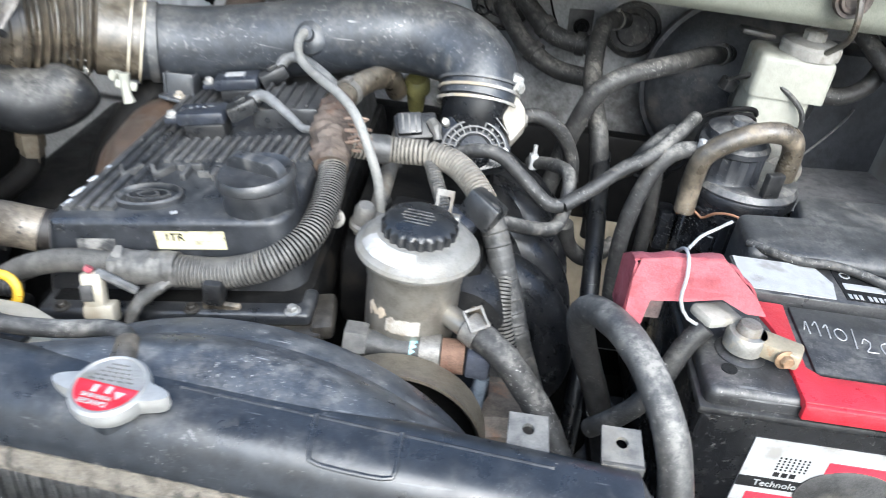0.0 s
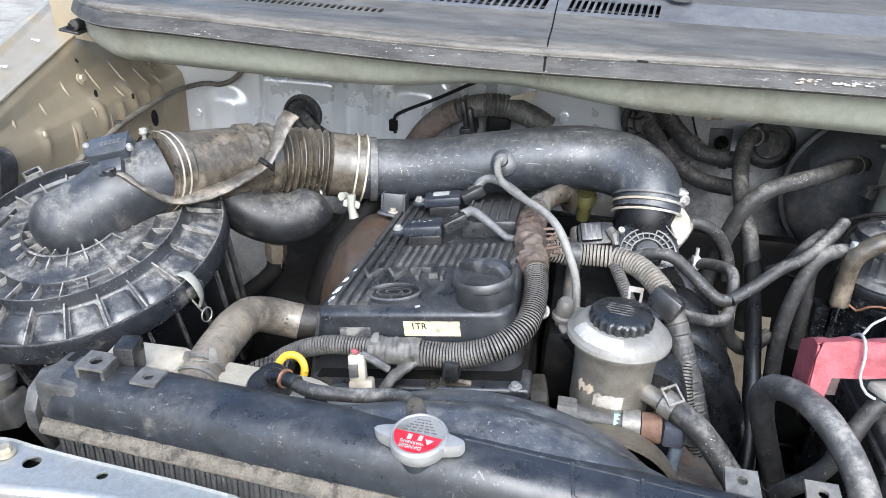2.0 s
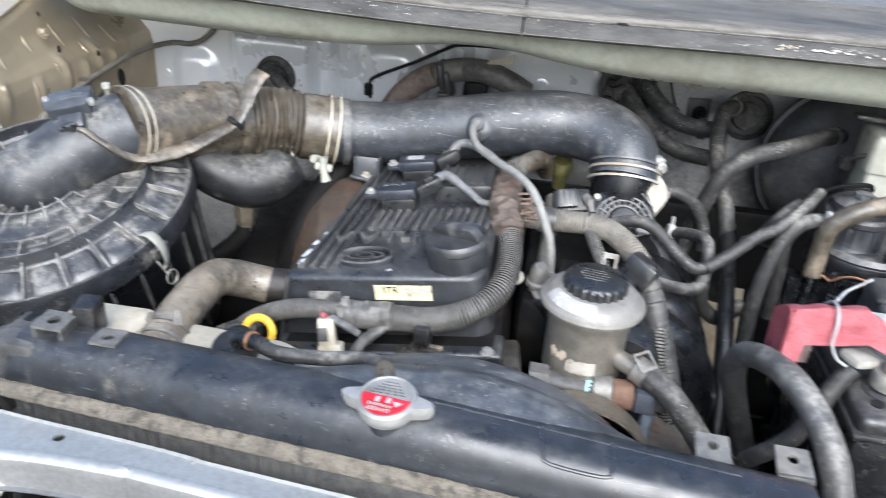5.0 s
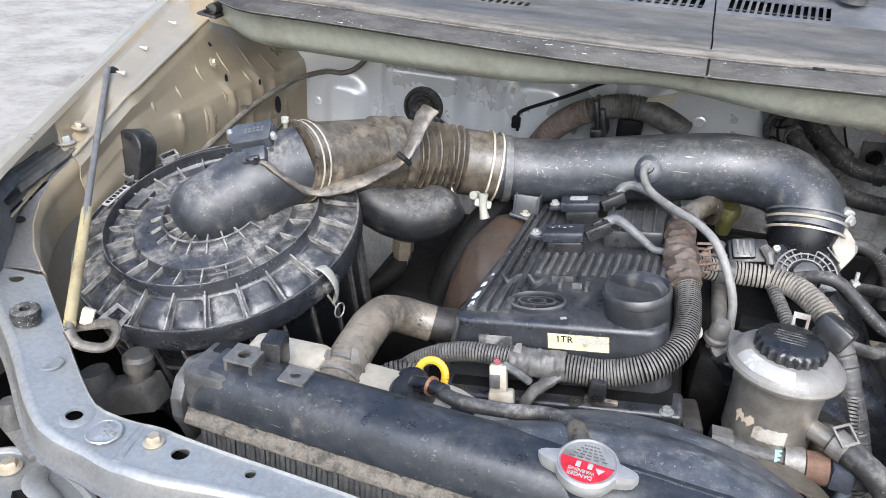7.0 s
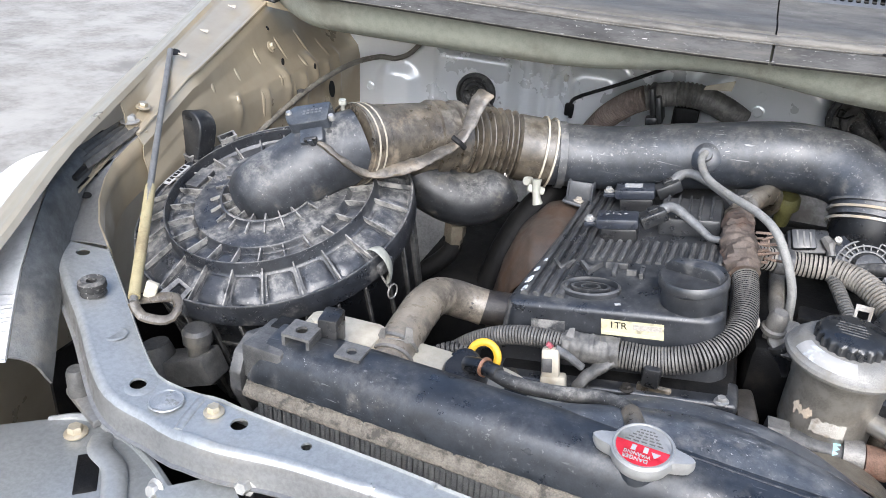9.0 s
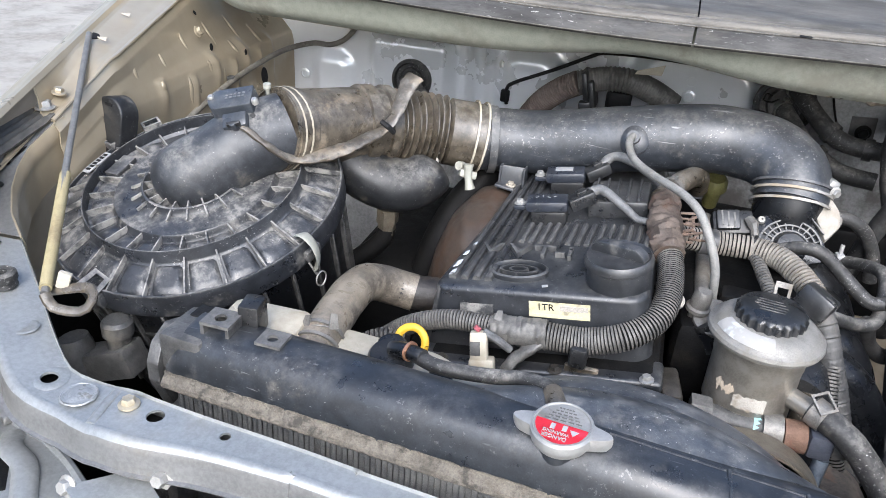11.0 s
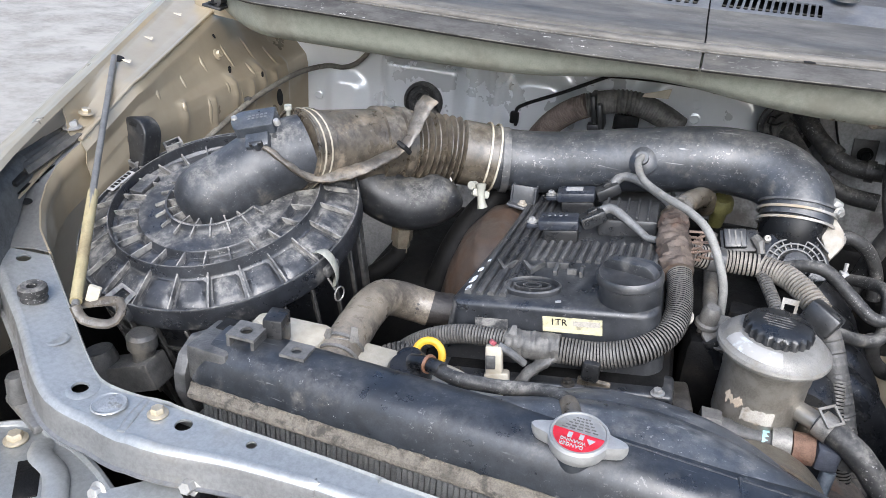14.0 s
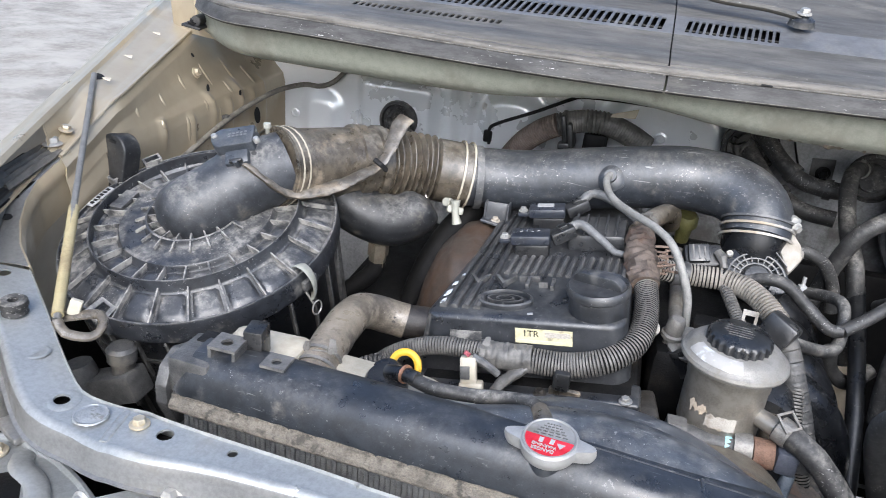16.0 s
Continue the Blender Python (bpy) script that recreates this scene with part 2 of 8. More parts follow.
ROOMWIRE = surf("grey_wire", (0.085, 0.086, 0.085), (0.14, 0.14, 0.137), 0.45, stain=(0.20, 0.185, 0.15), stain_amount=0.3)
CONCRETE = surf("pale_concrete_yard", (0.205, 0.187, 0.158), (0.34, 0.316, 0.272), 0.9, grain=2.2, stain=(0.165, 0.150, 0.126), stain_amount=0.42, stain_scale=1.6, bump=0.3, bump_scale=40)
COIL = surf("coil_plastic", (0.009, 0.012, 0.019), (0.015, 0.019, 0.029), 0.3, stain=(0.055, 0.055, 0.058), stain_amount=0.13, specks=0.3, bump=0.1, wear=0.3)
LAMP = surf("headlamp_rim", (0.62, 0.62, 0.61), (0.70, 0.70, 0.69), 0.25, clear=0.8)
TANK = surf("radiator_tank", (0.010, 0.0118, 0.0145), (0.019, 0.0215, 0.0255), 0.36, spec=0.55, clear=0.12, stain=(0.12, 0.111, 0.096), stain_amount=0.08, stain_scale=16, dust=0.09, specks=0.35, bump=0.015, scratch=0.35, wear=0.35)
GREYHOSE = surf("dusty_grey_hose", (0.024, 0.0242, 0.0245), (0.050, 0.0497, 0.049), 0.40, stain=(0.13, 0.122, 0.108), stain_amount=0.25, stain_scale=24, dust=0.55, specks=0.7, bump=0.08)
COPPER = surf("copper_wire", (0.42, 0.21, 0.12), (0.52, 0.28, 0.17), 0.4, metal=0.7)


# ---- mesh helpers ----
def thing(name, label, category, at=(0, 0, 0), group="", kind=""):
    ob = new(name)
    ob.empty_display_size = 0.02
    ob.location = at
    return tagged(ob, label, category, group, kind)


def part(name, bm, mats, parent=None, label="", smooth=True, sharp=38):
    """Links a bmesh, given in world places, as one mesh object under a thing or a part."""
    me = bpy.data.meshes.new(name)
    bmesh.ops.recalc_face_normals(bm, faces=bm.faces)
    for f in bm.faces:
        f.smooth = smooth
    if smooth:
        for e in bm.edges:
            if len(e.link_faces) == 2 and e.calc_face_angle(0) > radians(sharp):
                e.smooth = False
    bm.to_mesh(me)
    bm.free()
    for m in mats if isinstance(mats, (list, tuple)) else (mats,):
        me.materials.append(m)
    ob = new(name, me)
    if parent is not None:
        ob.parent = parent
        if parent.type == "EMPTY":
            ob.matrix_parent_inverse = parent.matrix_basis.inverted()
    if label:
        ob["label"] = label
    return ob


def box(size, at=pose(0, 0, 0), bevel=0.0, seg=2, bm=None, taper=1.0):
    new_ = bm is None
    bm = bm or bmesh.new()
    g = bmesh.ops.create_cube(bm, size=1)["verts"]
    for v in g:
        k = taper if v.co.z > 0 else 1.0
        v.co = Vector((v.co.x * size[0] * k, v.co.y * size[1] * k, v.co.z * size[2]))
    if bevel:
        es = list({e for v in g for e in v.link_edges})
        r = bmesh.ops.bevel(bm, geom=es, offset=bevel, segments=seg, profile=0.5, affect="EDGES", clamp_overlap=True)
        g = list({v for f in r["faces"] for v in f.verts} | {v for v in g if v.is_valid})
    bmesh.ops.transform(bm, matrix=at, verts=[v for v in g if v.is_valid])
    return bm


def lathe(profile, at=pose(0, 0, 0), seg=32, bm=None, arc=360.0, wave=None):
    """Turns a profile of (radius, height) about the local z axis."""
    bm = bm or bmesh.new()
    closed = arc >= 360
    n = seg if closed else seg + 1
    rings = []
    for r, z in profile:
        if r < 1e-6:
            rings.append([bm.verts.new(at @ Vector((0, 0, z)))])
            continue
        ring = []
        for i in range(n):
            a = radians(arc) * i / seg
            k = r + (wave(a, z) if wave else 0.0)
            ring.append(bm.verts.new(at @ Vector((k * math.cos(a), k * math.sin(a), z))))
        rings.append(ring)
    for a, b in zip(rings, rings[1:]):
        for i in range(seg):
            j = (i + 1) % n
            if len(a) == 1 and len(b) == 1:
                continue
            if len(a) == 1:
                bm.faces.new((a[0], b[i], b[j]))
            elif len(b) == 1:
                bm.faces.new((a[i], a[j], b[0]))
            else:
                bm.faces.new((a[i], a[j], b[j], b[i]))
    return bm


def spline(pts, step=0.006):
    """Points along a smooth curve through pts."""
    p = [Vector(q) for q in pts]
    p = [p[0] * 2 - p[1]] + p + [p[-1] * 2 - p[-2]]
    out = []
    for i in range(1, len(p) - 2):
        a, b, c, d = p[i - 1:i + 3]
        n = max(1, int((c - b).length / step))
        for k in range(n):
            u = k / n
            out.append(0.5 * ((2 * b) + (c - a) * u + (2 * a - 5 * b + 4 * c - d) * u * u + (3 * b - a - 3 * c + d) * u ** 3))
    out.append(p[-2])
    return out


def tube(pts, r, seg=12, step=0.006, rf=None, bm=None, raw=False, mat_of=None, squash=1.0):
    """A tube of radius r along pts; rf(s, total) scales it along its length s."""
    bm = bm or bmesh.new()
    c = [Vector(q) for q in pts] if raw else spline(pts, step)
    dist = [0.0]
    for a, b in zip(c, c[1:]):
        dist.append(dist[-1] + (b - a).length)
    up = Vector((0, 0, 1))
    t0 = (c[1] - c[0]).normalized()
    if abs(t0.z) > 0.9:
        up = Vector((1, 0, 0))
    rings = []
    for i, q in enumerate(c):
        t = (c[min(i + 1, len(c) - 1)] - c[max(i - 1, 0)]).normalized()
        side = t.cross(up).normalized()
        up = side.cross(t).normalized()
        k = r * (rf(dist[i], dist[-1]) if rf else 1.0)
        rings.append([bm.verts.new(q + side * (k * math.cos(2 * math.pi * j / seg)) + up * (k * squash * math.sin(2 * math.pi * j / seg))) for j in range(seg)])
    for i, (a, b) in enumerate(zip(rings, rings[1:])):
        for j in range(seg):
            f = bm.faces.new((a[j], a[(j + 1) % seg], b[(j + 1) % seg], b[j]))
            if mat_of:
                f.material_index = mat_of(0.5 * (dist[i] + dist[i + 1]), dist[-1])
    bm.faces.new(rings[0][::-1])
    bm.faces.new(rings[-1])
    return bm


def conduit(pts, r, pitch=0.0034, seg=14):
    """A corrugated tube with ridges and grooves coloured dark for shade (material slots 0 and 1)."""
    rough = spline(pts, 0.004)
    d = [0.0]
    for a, b in zip(rough, rough[1:]):
        d.append(d[-1] + (b - a).length)
    n = max(2, int(d[-1] / pitch))
    c, kinds = [], []
    k = 0
    for i in range(n):
        for u, rad in ((0.0, 0.86), (0.2, 0.86), (0.3, 1.0), (0.9, 1.0)):
            s = (i + u) * d[-1] / n
            while k < len(d) - 2 and d[k + 1] < s:
                k += 1
            w = (s - d[k]) / max(d[k + 1] - d[k], 1e-9)
            c.append(rough[k].lerp(rough[k + 1], w))
            kinds.append(rad)
    radii = iter(kinds)
    table = {}
    dd = [0.0]
    for a, b in zip(c, c[1:]):
        dd.append(dd[-1] + (b - a).length)
    for s, rad in zip(dd, kinds):
        table[s] = rad
    step = d[-1] / n
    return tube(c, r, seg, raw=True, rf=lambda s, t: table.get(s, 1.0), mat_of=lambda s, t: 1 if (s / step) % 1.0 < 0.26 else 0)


def prism(poly, z0, z1, at=pose(0, 0, 0), bevel=0.0, bm=None, seg=2):
    """Extrudes a plan polygon from z0 to z1."""
    bm = bm or bmesh.new()
    lo = [bm.verts.new(Vector((x, y, z0))) for x, y in poly]
    f = bm.faces.new(lo)
    r = bmesh.ops.extrude_face_region(bm, geom=[f])
    top = [v for v in r["geom"] if isinstance(v, bmesh.types.BMVert)]
    for v in top:
        v.co.z = z1
    vs = set(lo) | set(top)
    if bevel:
        es = [e for e in {e for v in top for e in v.link_edges} if all(v in vs for v in e.verts)]
        q = bmesh.ops.bevel(bm, geom=es, offset=bevel, segments=seg, profile=0.5, affect="EDGES", clamp_overlap=True)
        vs = {v for v in vs if v.is_valid} | {v for g in q["faces"] for v in g.verts}
    bmesh.ops.transform(bm, matrix=at, verts=[v for v in vs if v.is_valid])
    return bm


def ring_pts(x, y, r, n=14):
    return [(x + r * math.cos(2 * math.pi * i / n), y + r * math.sin(2 * math.pi * i / n)) for i in range(n)]


def plate(outer, holes, thick, lift=None, at=pose(0, 0, 0)):
    """A flat plate with real holes; lift(x, y) gives its height."""
    bm = bmesh.new()
    es = []
    for loop in (outer, *holes):
        vs = [bm.verts.new((x, y, 0)) for x, y in loop]
        es += [bm.edges.new((a, b)) for a, b in zip(vs, vs[1:] + vs[:1])]
    bmesh.ops.triangle_fill(bm, edges=es, use_beauty=True, use_dissolve=False)
    fs = list(bm.faces)
    r = bmesh.ops.extrude_face_region(bm, geom=fs)
    for v in (v for v in r["geom"] if isinstance(v, bmesh.types.BMVert)):
        v.co.z -= thick
    for v in bm.verts:
        if lift:
            v.co.z += lift(v.co.x, v.co.y)
        v.co = at @ v.co
    return bm


def sheet(fn, nu, nv, thick=0.0):
    """A sheet through fn(u, v) for u, v from 0 to 1."""
    bm = bmesh.new()
    g = [[bm.verts.new(fn(i / nu, j / nv)) for j in range(nv + 1)] for i in range(nu + 1)]
    for i in range(nu):
        for j in range(nv):
            bm.faces.new((g[i][j], g[i + 1][j], g[i + 1][j + 1], g[i][j + 1]))
    if thick:
        bmesh.ops.recalc_face_normals(bm, faces=bm.faces)
        bmesh.ops.solidify(bm, geom=list(bm.faces), thickness=thick)
    return bm


def toward(at, way, roll=0.0):
    """A pose at a place whose local z axis points along way."""
    q = Vector(way).to_track_quat("Z", "Y").to_matrix().to_4x4()
    return Matrix.Translation(at) @ q @ pose(0, 0, 0, 0, 0, roll)


def smooth(a, b, x):
    u = min(max((x - a) / (b - a), 0.0), 1.0)
    return u * u * (3 - 2 * u)


def roughen(bm, amp, scale, seed=0.0):
    """Pushes the points of a mesh along their normals by noise: wrapped tape, caked dirt."""
    bm.normal_update()
    for v in bm.verts:
        q = v.co * scale + Vector((seed, 0, 0))
        v.co += v.normal * amp * (noise.noise(q) + 0.5 * noise.noise(q * 2.7))
    return bm


def bolt(at, way=(0, 0, 1), r=0.006, mat=None, parent=None, name="bolt"):
    """A flanged hexagon bolt head."""
    m = toward(at, way)
    bm = lathe([(0, 0), (r * 1.5, 0), (r * 1.5, r * 0.2), (r * 1.1, r * 0.4), (0, r * 0.4)], m, 20)
    lathe([(r, r * 0.3), (r, r * 1.0), (r * 0.82, r * 1.2), (0, r * 1.15)], m, 6, bm)
    return part(name, bm, mat or ZINC, parent)


def text(body, size, at, mat, parent, name="lettering", extrude=0.0004, label=""):
    cu = bpy.data.curves.new(name, "FONT")
    cu.body, cu.size, cu.extrude = body, size, extrude
    cu.align_x, cu.align_y = "CENTER", "CENTER"
    tmp = bpy.data.objects.new(name, cu)
    scene.collection.objects.link(tmp)
    dg = bpy.context.evaluated_depsgraph_get()
    me = bpy.data.meshes.new_from_object(tmp.evaluated_get(dg))
    bpy.data.objects.remove(tmp)
    bm = bmesh.new()
    bm.from_mesh(me)
    bpy.data.meshes.remove(me)
    bmesh.ops.transform(bm, matrix=at, verts=bm.verts)
    return part(name, bm, mat, parent, label, smooth=False)


def clamp_band(c, way, r, width=0.008, mat=None, parent=None, name="hose_clamp"):
    m = toward(c, way)
    bm = lathe([(r, -width / 2), (r + 0.0022, -width / 2), (r + 0.0022, width / 2), (r, width / 2), (r, -width / 2)], m, 28)
    return part(name, bm, mat or ZINC, parent)

# ---- ground ----
part("ground", sheet(lambda u, v: Vector((-300 + 600 * u, -300 + 600 * v, 0)), 8, 8), CONCRETE)
tagged(bpy.data.objects["ground"], "pale worn concrete yard around the car", "ground", kind="structure")

# ---- car body ----
car = thing("car_body", "silver car body shell round an open, dusty engine bay", "car", (-0.1, 0.9, 0.0))


def sup_z(x, y):
    return 1.048 + 0.042 * smooth(-0.56, -0.84, x) + 0.004 * smooth(-0.545, -0.535, x)


SUP_OUT = [(-0.822, 0.495), (-0.79, 0.457), (-0.717, 0.404), (-0.661, 0.359), (-0.627, 0.338), (-0.598, 0.332), (-0.575, 0.330), (-0.541, 0.322), (-0.50, 0.320), (-0.438, 0.328), (-0.36, 0.330), (-0.30, 0.327), (0.30, 0.288)]
SUP_IN = [(0.30, 0.312), (-0.264, 0.346), (-0.309, 0.350), (-0.36, 0.3545), (-0.415, 0.358), (-0.459, 0.3605), (-0.511, 0.365), (-0.54, 0.369), (-0.578, 0.370), (-0.604, 0.374), (-0.633, 0.393), (-0.669, 0.421), (-0.711, 0.455), (-0.752, 0.487), (-0.775, 0.505)]
HOLES = [ring_pts(-0.613, 0.358, 0.0075, 20), ring_pts(-0.497, 0.349, 0.0078, 20), ring_pts(-0.43, 0.3485, 0.0048, 16), ring_pts(-0.791, 0.486, 0.0075, 20)]
support = part("radiator_support", plate(SUP_OUT + SUP_IN, HOLES, 0.0025, sup_z), SILVER, car, "silver painted front cross member with round holes")


part("support_underside", plate(SUP_OUT + SUP_IN, [], 0.002, lambda x, y: sup_z(x, y) - 0.016), DARK, support)


def rail(line, top, drop, out, n=3, thick=0.002):
    """A folded flange that drops from a plan line."""
    pts = spline([(x, y, 0) for x, y in line], 0.012)
    bm = bmesh.new()
    rows = []
    for i, p in enumerate(pts):
        t = pts[min(i + 1, len(pts) - 1)] - pts[max(i - 1, 0)]
        nrm = Vector((t.y, -t.x, 0)).normalized()
        z = top(p.x, p.y)
        rows.append([bm.verts.new((p.x + nrm.x * o, p.y + nrm.y * o, z - d)) for o, d in zip(out, drop)])
    for a, b in zip(rows, rows[1:]):
        for j in range(len(out) - 1):
            bm.faces.new((a[j], b[j], b[j + 1], a[j + 1]))
    bmesh.ops.recalc_face_normals(bm, faces=bm.faces)
    bmesh.ops.solidify(bm, geom=list(bm.faces), thickness=thick)
    return bm


part("front_flange", rail(SUP_OUT, sup_z, (0.0, 0.002, 0.006, 0.012, 0.024, 0.029, 0.030), (0.0, 0.0035, 0.006, 0.0075, 0.0085, 0.010, 0.0135)), SILVER_DARK, support, "darker front face of the cross member")
part("front_edge", rail(SUP_OUT, sup_z, (0.0, -0.0006, 0.0012, 0.004), (-0.003, 0.0005, 0.004, 0.0062)), SILVER, support)
part("rear_lip", rail(SUP_IN, sup_z, (0.0, -0.003, 0.002, 0.02), (0.0, 0.001, 0.0025, 0.0025)), SILVER, support)
lower = [(-0.50, 0.327), (-0.46, 0.30), (-0.40, 0.285), (0.30, 0.285), (0.30, 0.245), (-0.42, 0.245), (-0.50, 0.262), (-0.545, 0.288)]
part("lower_step", plate(lower, [ring_pts(-0.43, 0.27, 0.006), ring_pts(-0.33, 0.266, 0.006)], 0.003, lambda x, y: 1.012), SILVER, support)
part("lower_face", box((0.8, 0.004, 0.16), pose(-0.1, 0.243, 0.93), 0.001), SILVER, support)
bolt((-0.526, 0.353, 1.052), (0, 0, 1), 0.0062, BRASSY, support)
bolt((-0.545, 0.292, 1.008), (-0.2, -0.9, 0.4), 0.0065, ZINC, support)
# pressed round clip with a worn plastic head
m = toward((-0.574, 0.349, 1.052), (0, 0, 1))
part("push_clip", roughen(lathe([(0, 0.0006), (0.005, 0.0010), (0.009, 0.0006), (0.011, 0.0001), (0.0140, 0.0001), (0.0150, 0.0006), (0.0160, -0.001), (0.0, -0.001)], m, 32), 0.0008, 260), surf("worn_clip", (0.25, 0.26, 0.262), (0.31, 0.32, 0.322), 0.4, metal=0.4, stain=(0.10, 0.095, 0.085), stain_amount=0.35, stain_scale=90), support, "worn round push clip")
# rubber bump stop
part("rubber_stop", lathe([(0, 0.004), (0.005, 0.004), (0.0055, 0.011), (0.011, 0.0125), (0.014, 0.010), (0.0145, 0.004), (0.0125, 0.0005), (0.0135, -0.004), (0.0, -0.004)], toward((-0.732, 0.436, sup_z(-0.732, 0) + 0.004), (0, 0, 1)), 24), RUBBER, support, "dark rubber hood stop")
part("pressed_step", tube([(-0.5425, 0.324, 1.0495), (-0.546, 0.345, 1.0503), (-0.549, 0.367, 1.0495)], 0.004, 10, squash=0.45), SILVER, support)
part("hole_emboss", lathe([(0.0082, 0.0003), (0.0100, 0.0008), (0.0120, 0.0008), (0.0160, 0.0002), (0.0175, -0.0006)], toward((-0.613, 0.358, sup_z(-0.613, 0.358)), (0.05, 0, 1)), 28), SILVER, support)
part("flange_bolt", lathe([(0, 0.010), (0.0055, 0.010), (0.0065, 0.008), (0.0065, 0.002), (0.0105, 0.001), (0.0105, 0)], toward((-0.470, 0.316, 1.022), (0, -1, 0.35)), 6), ZINC, support)
# embossed dimples
for x, y in ((-0.675, 0.40),):
    part("dimple", lathe([(0.0125, -0.0002), (0.0110, 0.0005), (0.0095, 0.0006), (0.008, 0.0002), (0, 0.0001)], toward((x, y, sup_z(x, y)), (0, 0, 1)), 20), SILVER, support)

# lower left bumper bracket
brk = part("bumper_bracket", prism([(-0.80, 0.29), (-0.722, 0.345), (-0.6976, 0.358), (-0.672, 0.361), (-0.648, 0.354), (-0.624, 0.350), (-0.585, 0.334), (-0.545, 0.312), (-0.50, 0.27), (-0.46, 0.20), (-0.60, 0.16), (-0.74, 0.18)], 0.935, 0.985, bevel=0.007), SILVER, car, "silver painted bumper bracket")
bolt((-0.679, 0.336, 0.986), (0, 0, 1), 0.0075, BRASSY, brk)
part("bracket_slot", box((0.02, 0.05, 0.003), pose(-0.632, 0.300, 0.9850, 0, 0, 38), 0.001), DARK, brk)
part("bracket_rib", tube([(-0.655, 0.345, 0.984), (-0.640, 0.325, 0.989), (-0.612, 0.312, 0.989), (-0.588, 0.285, 0.988), (-0.56, 0.25, 0.985)], 0.011, 12, squash=0.35), SILVER, brk)
part("pressed_edge", tube([(-0.72, 0.343, 0.981), (-0.697, 0.356, 0.983), (-0.672, 0.359, 0.983), (-0.648, 0.352, 0.983), (-0.624, 0.348, 0.982), (-0.585, 0.332, 0.982), (-0.545, 0.310, 0.980)], 0.005, 8), SILVER, brk)
lbr = part("lamp_bracket", box((0.07, 0.045, 0.010), pose(-0.690, 0.382, 0.990, 0, 0, -25), 0.003), SILVER_DARK, car)
part("bracket_peg", lathe([(0, 0.03), (0.008, 0.03), (0.010, 0.026), (0.0115, 0), (0, 0)], toward((-0.712, 0.378, 0.994), (0, 0, 1)), 16), GREYPL, lbr)

# left fender: skin, edge channel, inner wall
def edge_x(y):
    return -0.848 - 0.29 * (y - 0.6)


def edge_z(y):
    return 1.212 + 0.171 * (y - 0.633)


def along(line, w):
    k = min(int(w * (len(line) - 1)), len(line) - 2)
    f = w * (len(line) - 1) - k
    a, b = line[k], line[k + 1]
    return a[0] + (b[0] - a[0]) * f, a[1] + (b[1] - a[1]) * f


def fender_skin(u, v):
    y = 0.20 + 1.45 * u
    dx, dz = along([(0.006, -0.006), (0.002, 0.0), (-0.004, 0.0005), (-0.022, -0.008), (-0.055, -0.032), (-0.10, -0.10), (-0.12, -0.25), (-0.12, -0.60)], v)
    return Vector((edge_x(y) + dx - 0.02 * smooth(0.45, 0.2, y), y, edge_z(y) + dz - 0.05 * smooth(0.55, 0.2, y)))


part("outer_fender", sheet(fender_skin, 40, 28, 0.002), CHAMP, car, "champagne silver outer fender skin")


def fold_x(y):
    return -0.833 - 0.0011 - 0.212 * max(min(y, 1.1) - 0.76, 0.0) - 0.007 * smooth(1.0, 1.2, y)


def gutter(u, v):
    """The channel inside the fender edge, its folded ridge and the beaded wall below."""
    y = 0.642 + 0.648 * u
    ex, ez, fx = edge_x(y), edge_z(y), fold_x(y)
    low = max(0.0, ez - 0.017 - (1.172 + 0.44 * (y - 0.652)))
    lx = max(-0.822, fx + 0.012)
    fz = ez - 0.030 - low
    lz = min(1.158, fz - 0.045)
    line = [(ex + 0.004, ez - 0.004), (ex + 0.009, ez - 0.008 - 0.5 * low), (ex + 0.35 * (fx - ex), ez - 0.011 - low), (ex + 0.7 * (fx - ex), ez - 0.016 - low), (fx - 0.010, ez - 0.016 - low), (fx - 0.002, ez - 0.017 - low), (fx + 0.006, fz), (0.68 * fx + 0.32 * lx, 0.62 * fz + 0.38 * lz), (0.35 * fx + 0.65 * lx, 0.30 * fz + 0.70 * lz), (lx - 0.004, lz + 0.008), (lx, lz - 0.010), (lx, 1.06), (lx + 0.01, 0.95), (lx + 0.01, 0.70)]
    x, z = along(line, v)
    for by, lo, hi in ((0.84, 0.64, 0.80), (0.915, 0.70, 0.90), (0.98, 0.62, 0.80), (1.03, 0.70, 0.92), (1.07, 0.62, 0.80), (1.11, 0.70, 0.86), (1.15, 0.64, 0.92)):
        d = (y - by) / 0.008
        x += 0.0055 * math.exp(-d * d) * smooth(lo, lo + 0.03, v) * smooth(hi, hi - 0.03, v)
    return Vector((x, y, z))


apron = part("inner_fender", sheet(gutter, 150, 78, 0.0015), CHAMP, car, "champagne painted inner fender with pressed beads")
part("flange_lip", tube([gutter(i / 30, 5.0 / 13) + Vector((0.001, 0, 0.0015)) for i in range(31)], 0.0030, 8, squash=0.7), CHAMP, apron)
for p, r in (((-0.8125, 1.108, 1.114), 0.015), ((-0.838, 0.99, 1.185), 0.006), ((-0.8185, 1.06, 1.165), 0.005), ((-0.87, 1.0, 1.2325), 0.004)):
    part("drain_hole", lathe([(0, 0.0008), (r, 0.0008), (r, 0)], toward(p, (1, -0.1, 0.1 if p[2] < 1.2 else 0.8)) @ Matrix.Diagonal((0.6, 1, 1, 1)), 18), INK_SHADE, apron)
for p, w in (((-0.850, 0.674, 1.192), (0.2, 0, 1)), ((-0.846, 0.97, 1.212), (1, 0, 0.5)), ((-0.905, 1.06, 1.270), (0.2, 0, 1))):
    bolt(p, w, 0.0060, CHAMP, apron)
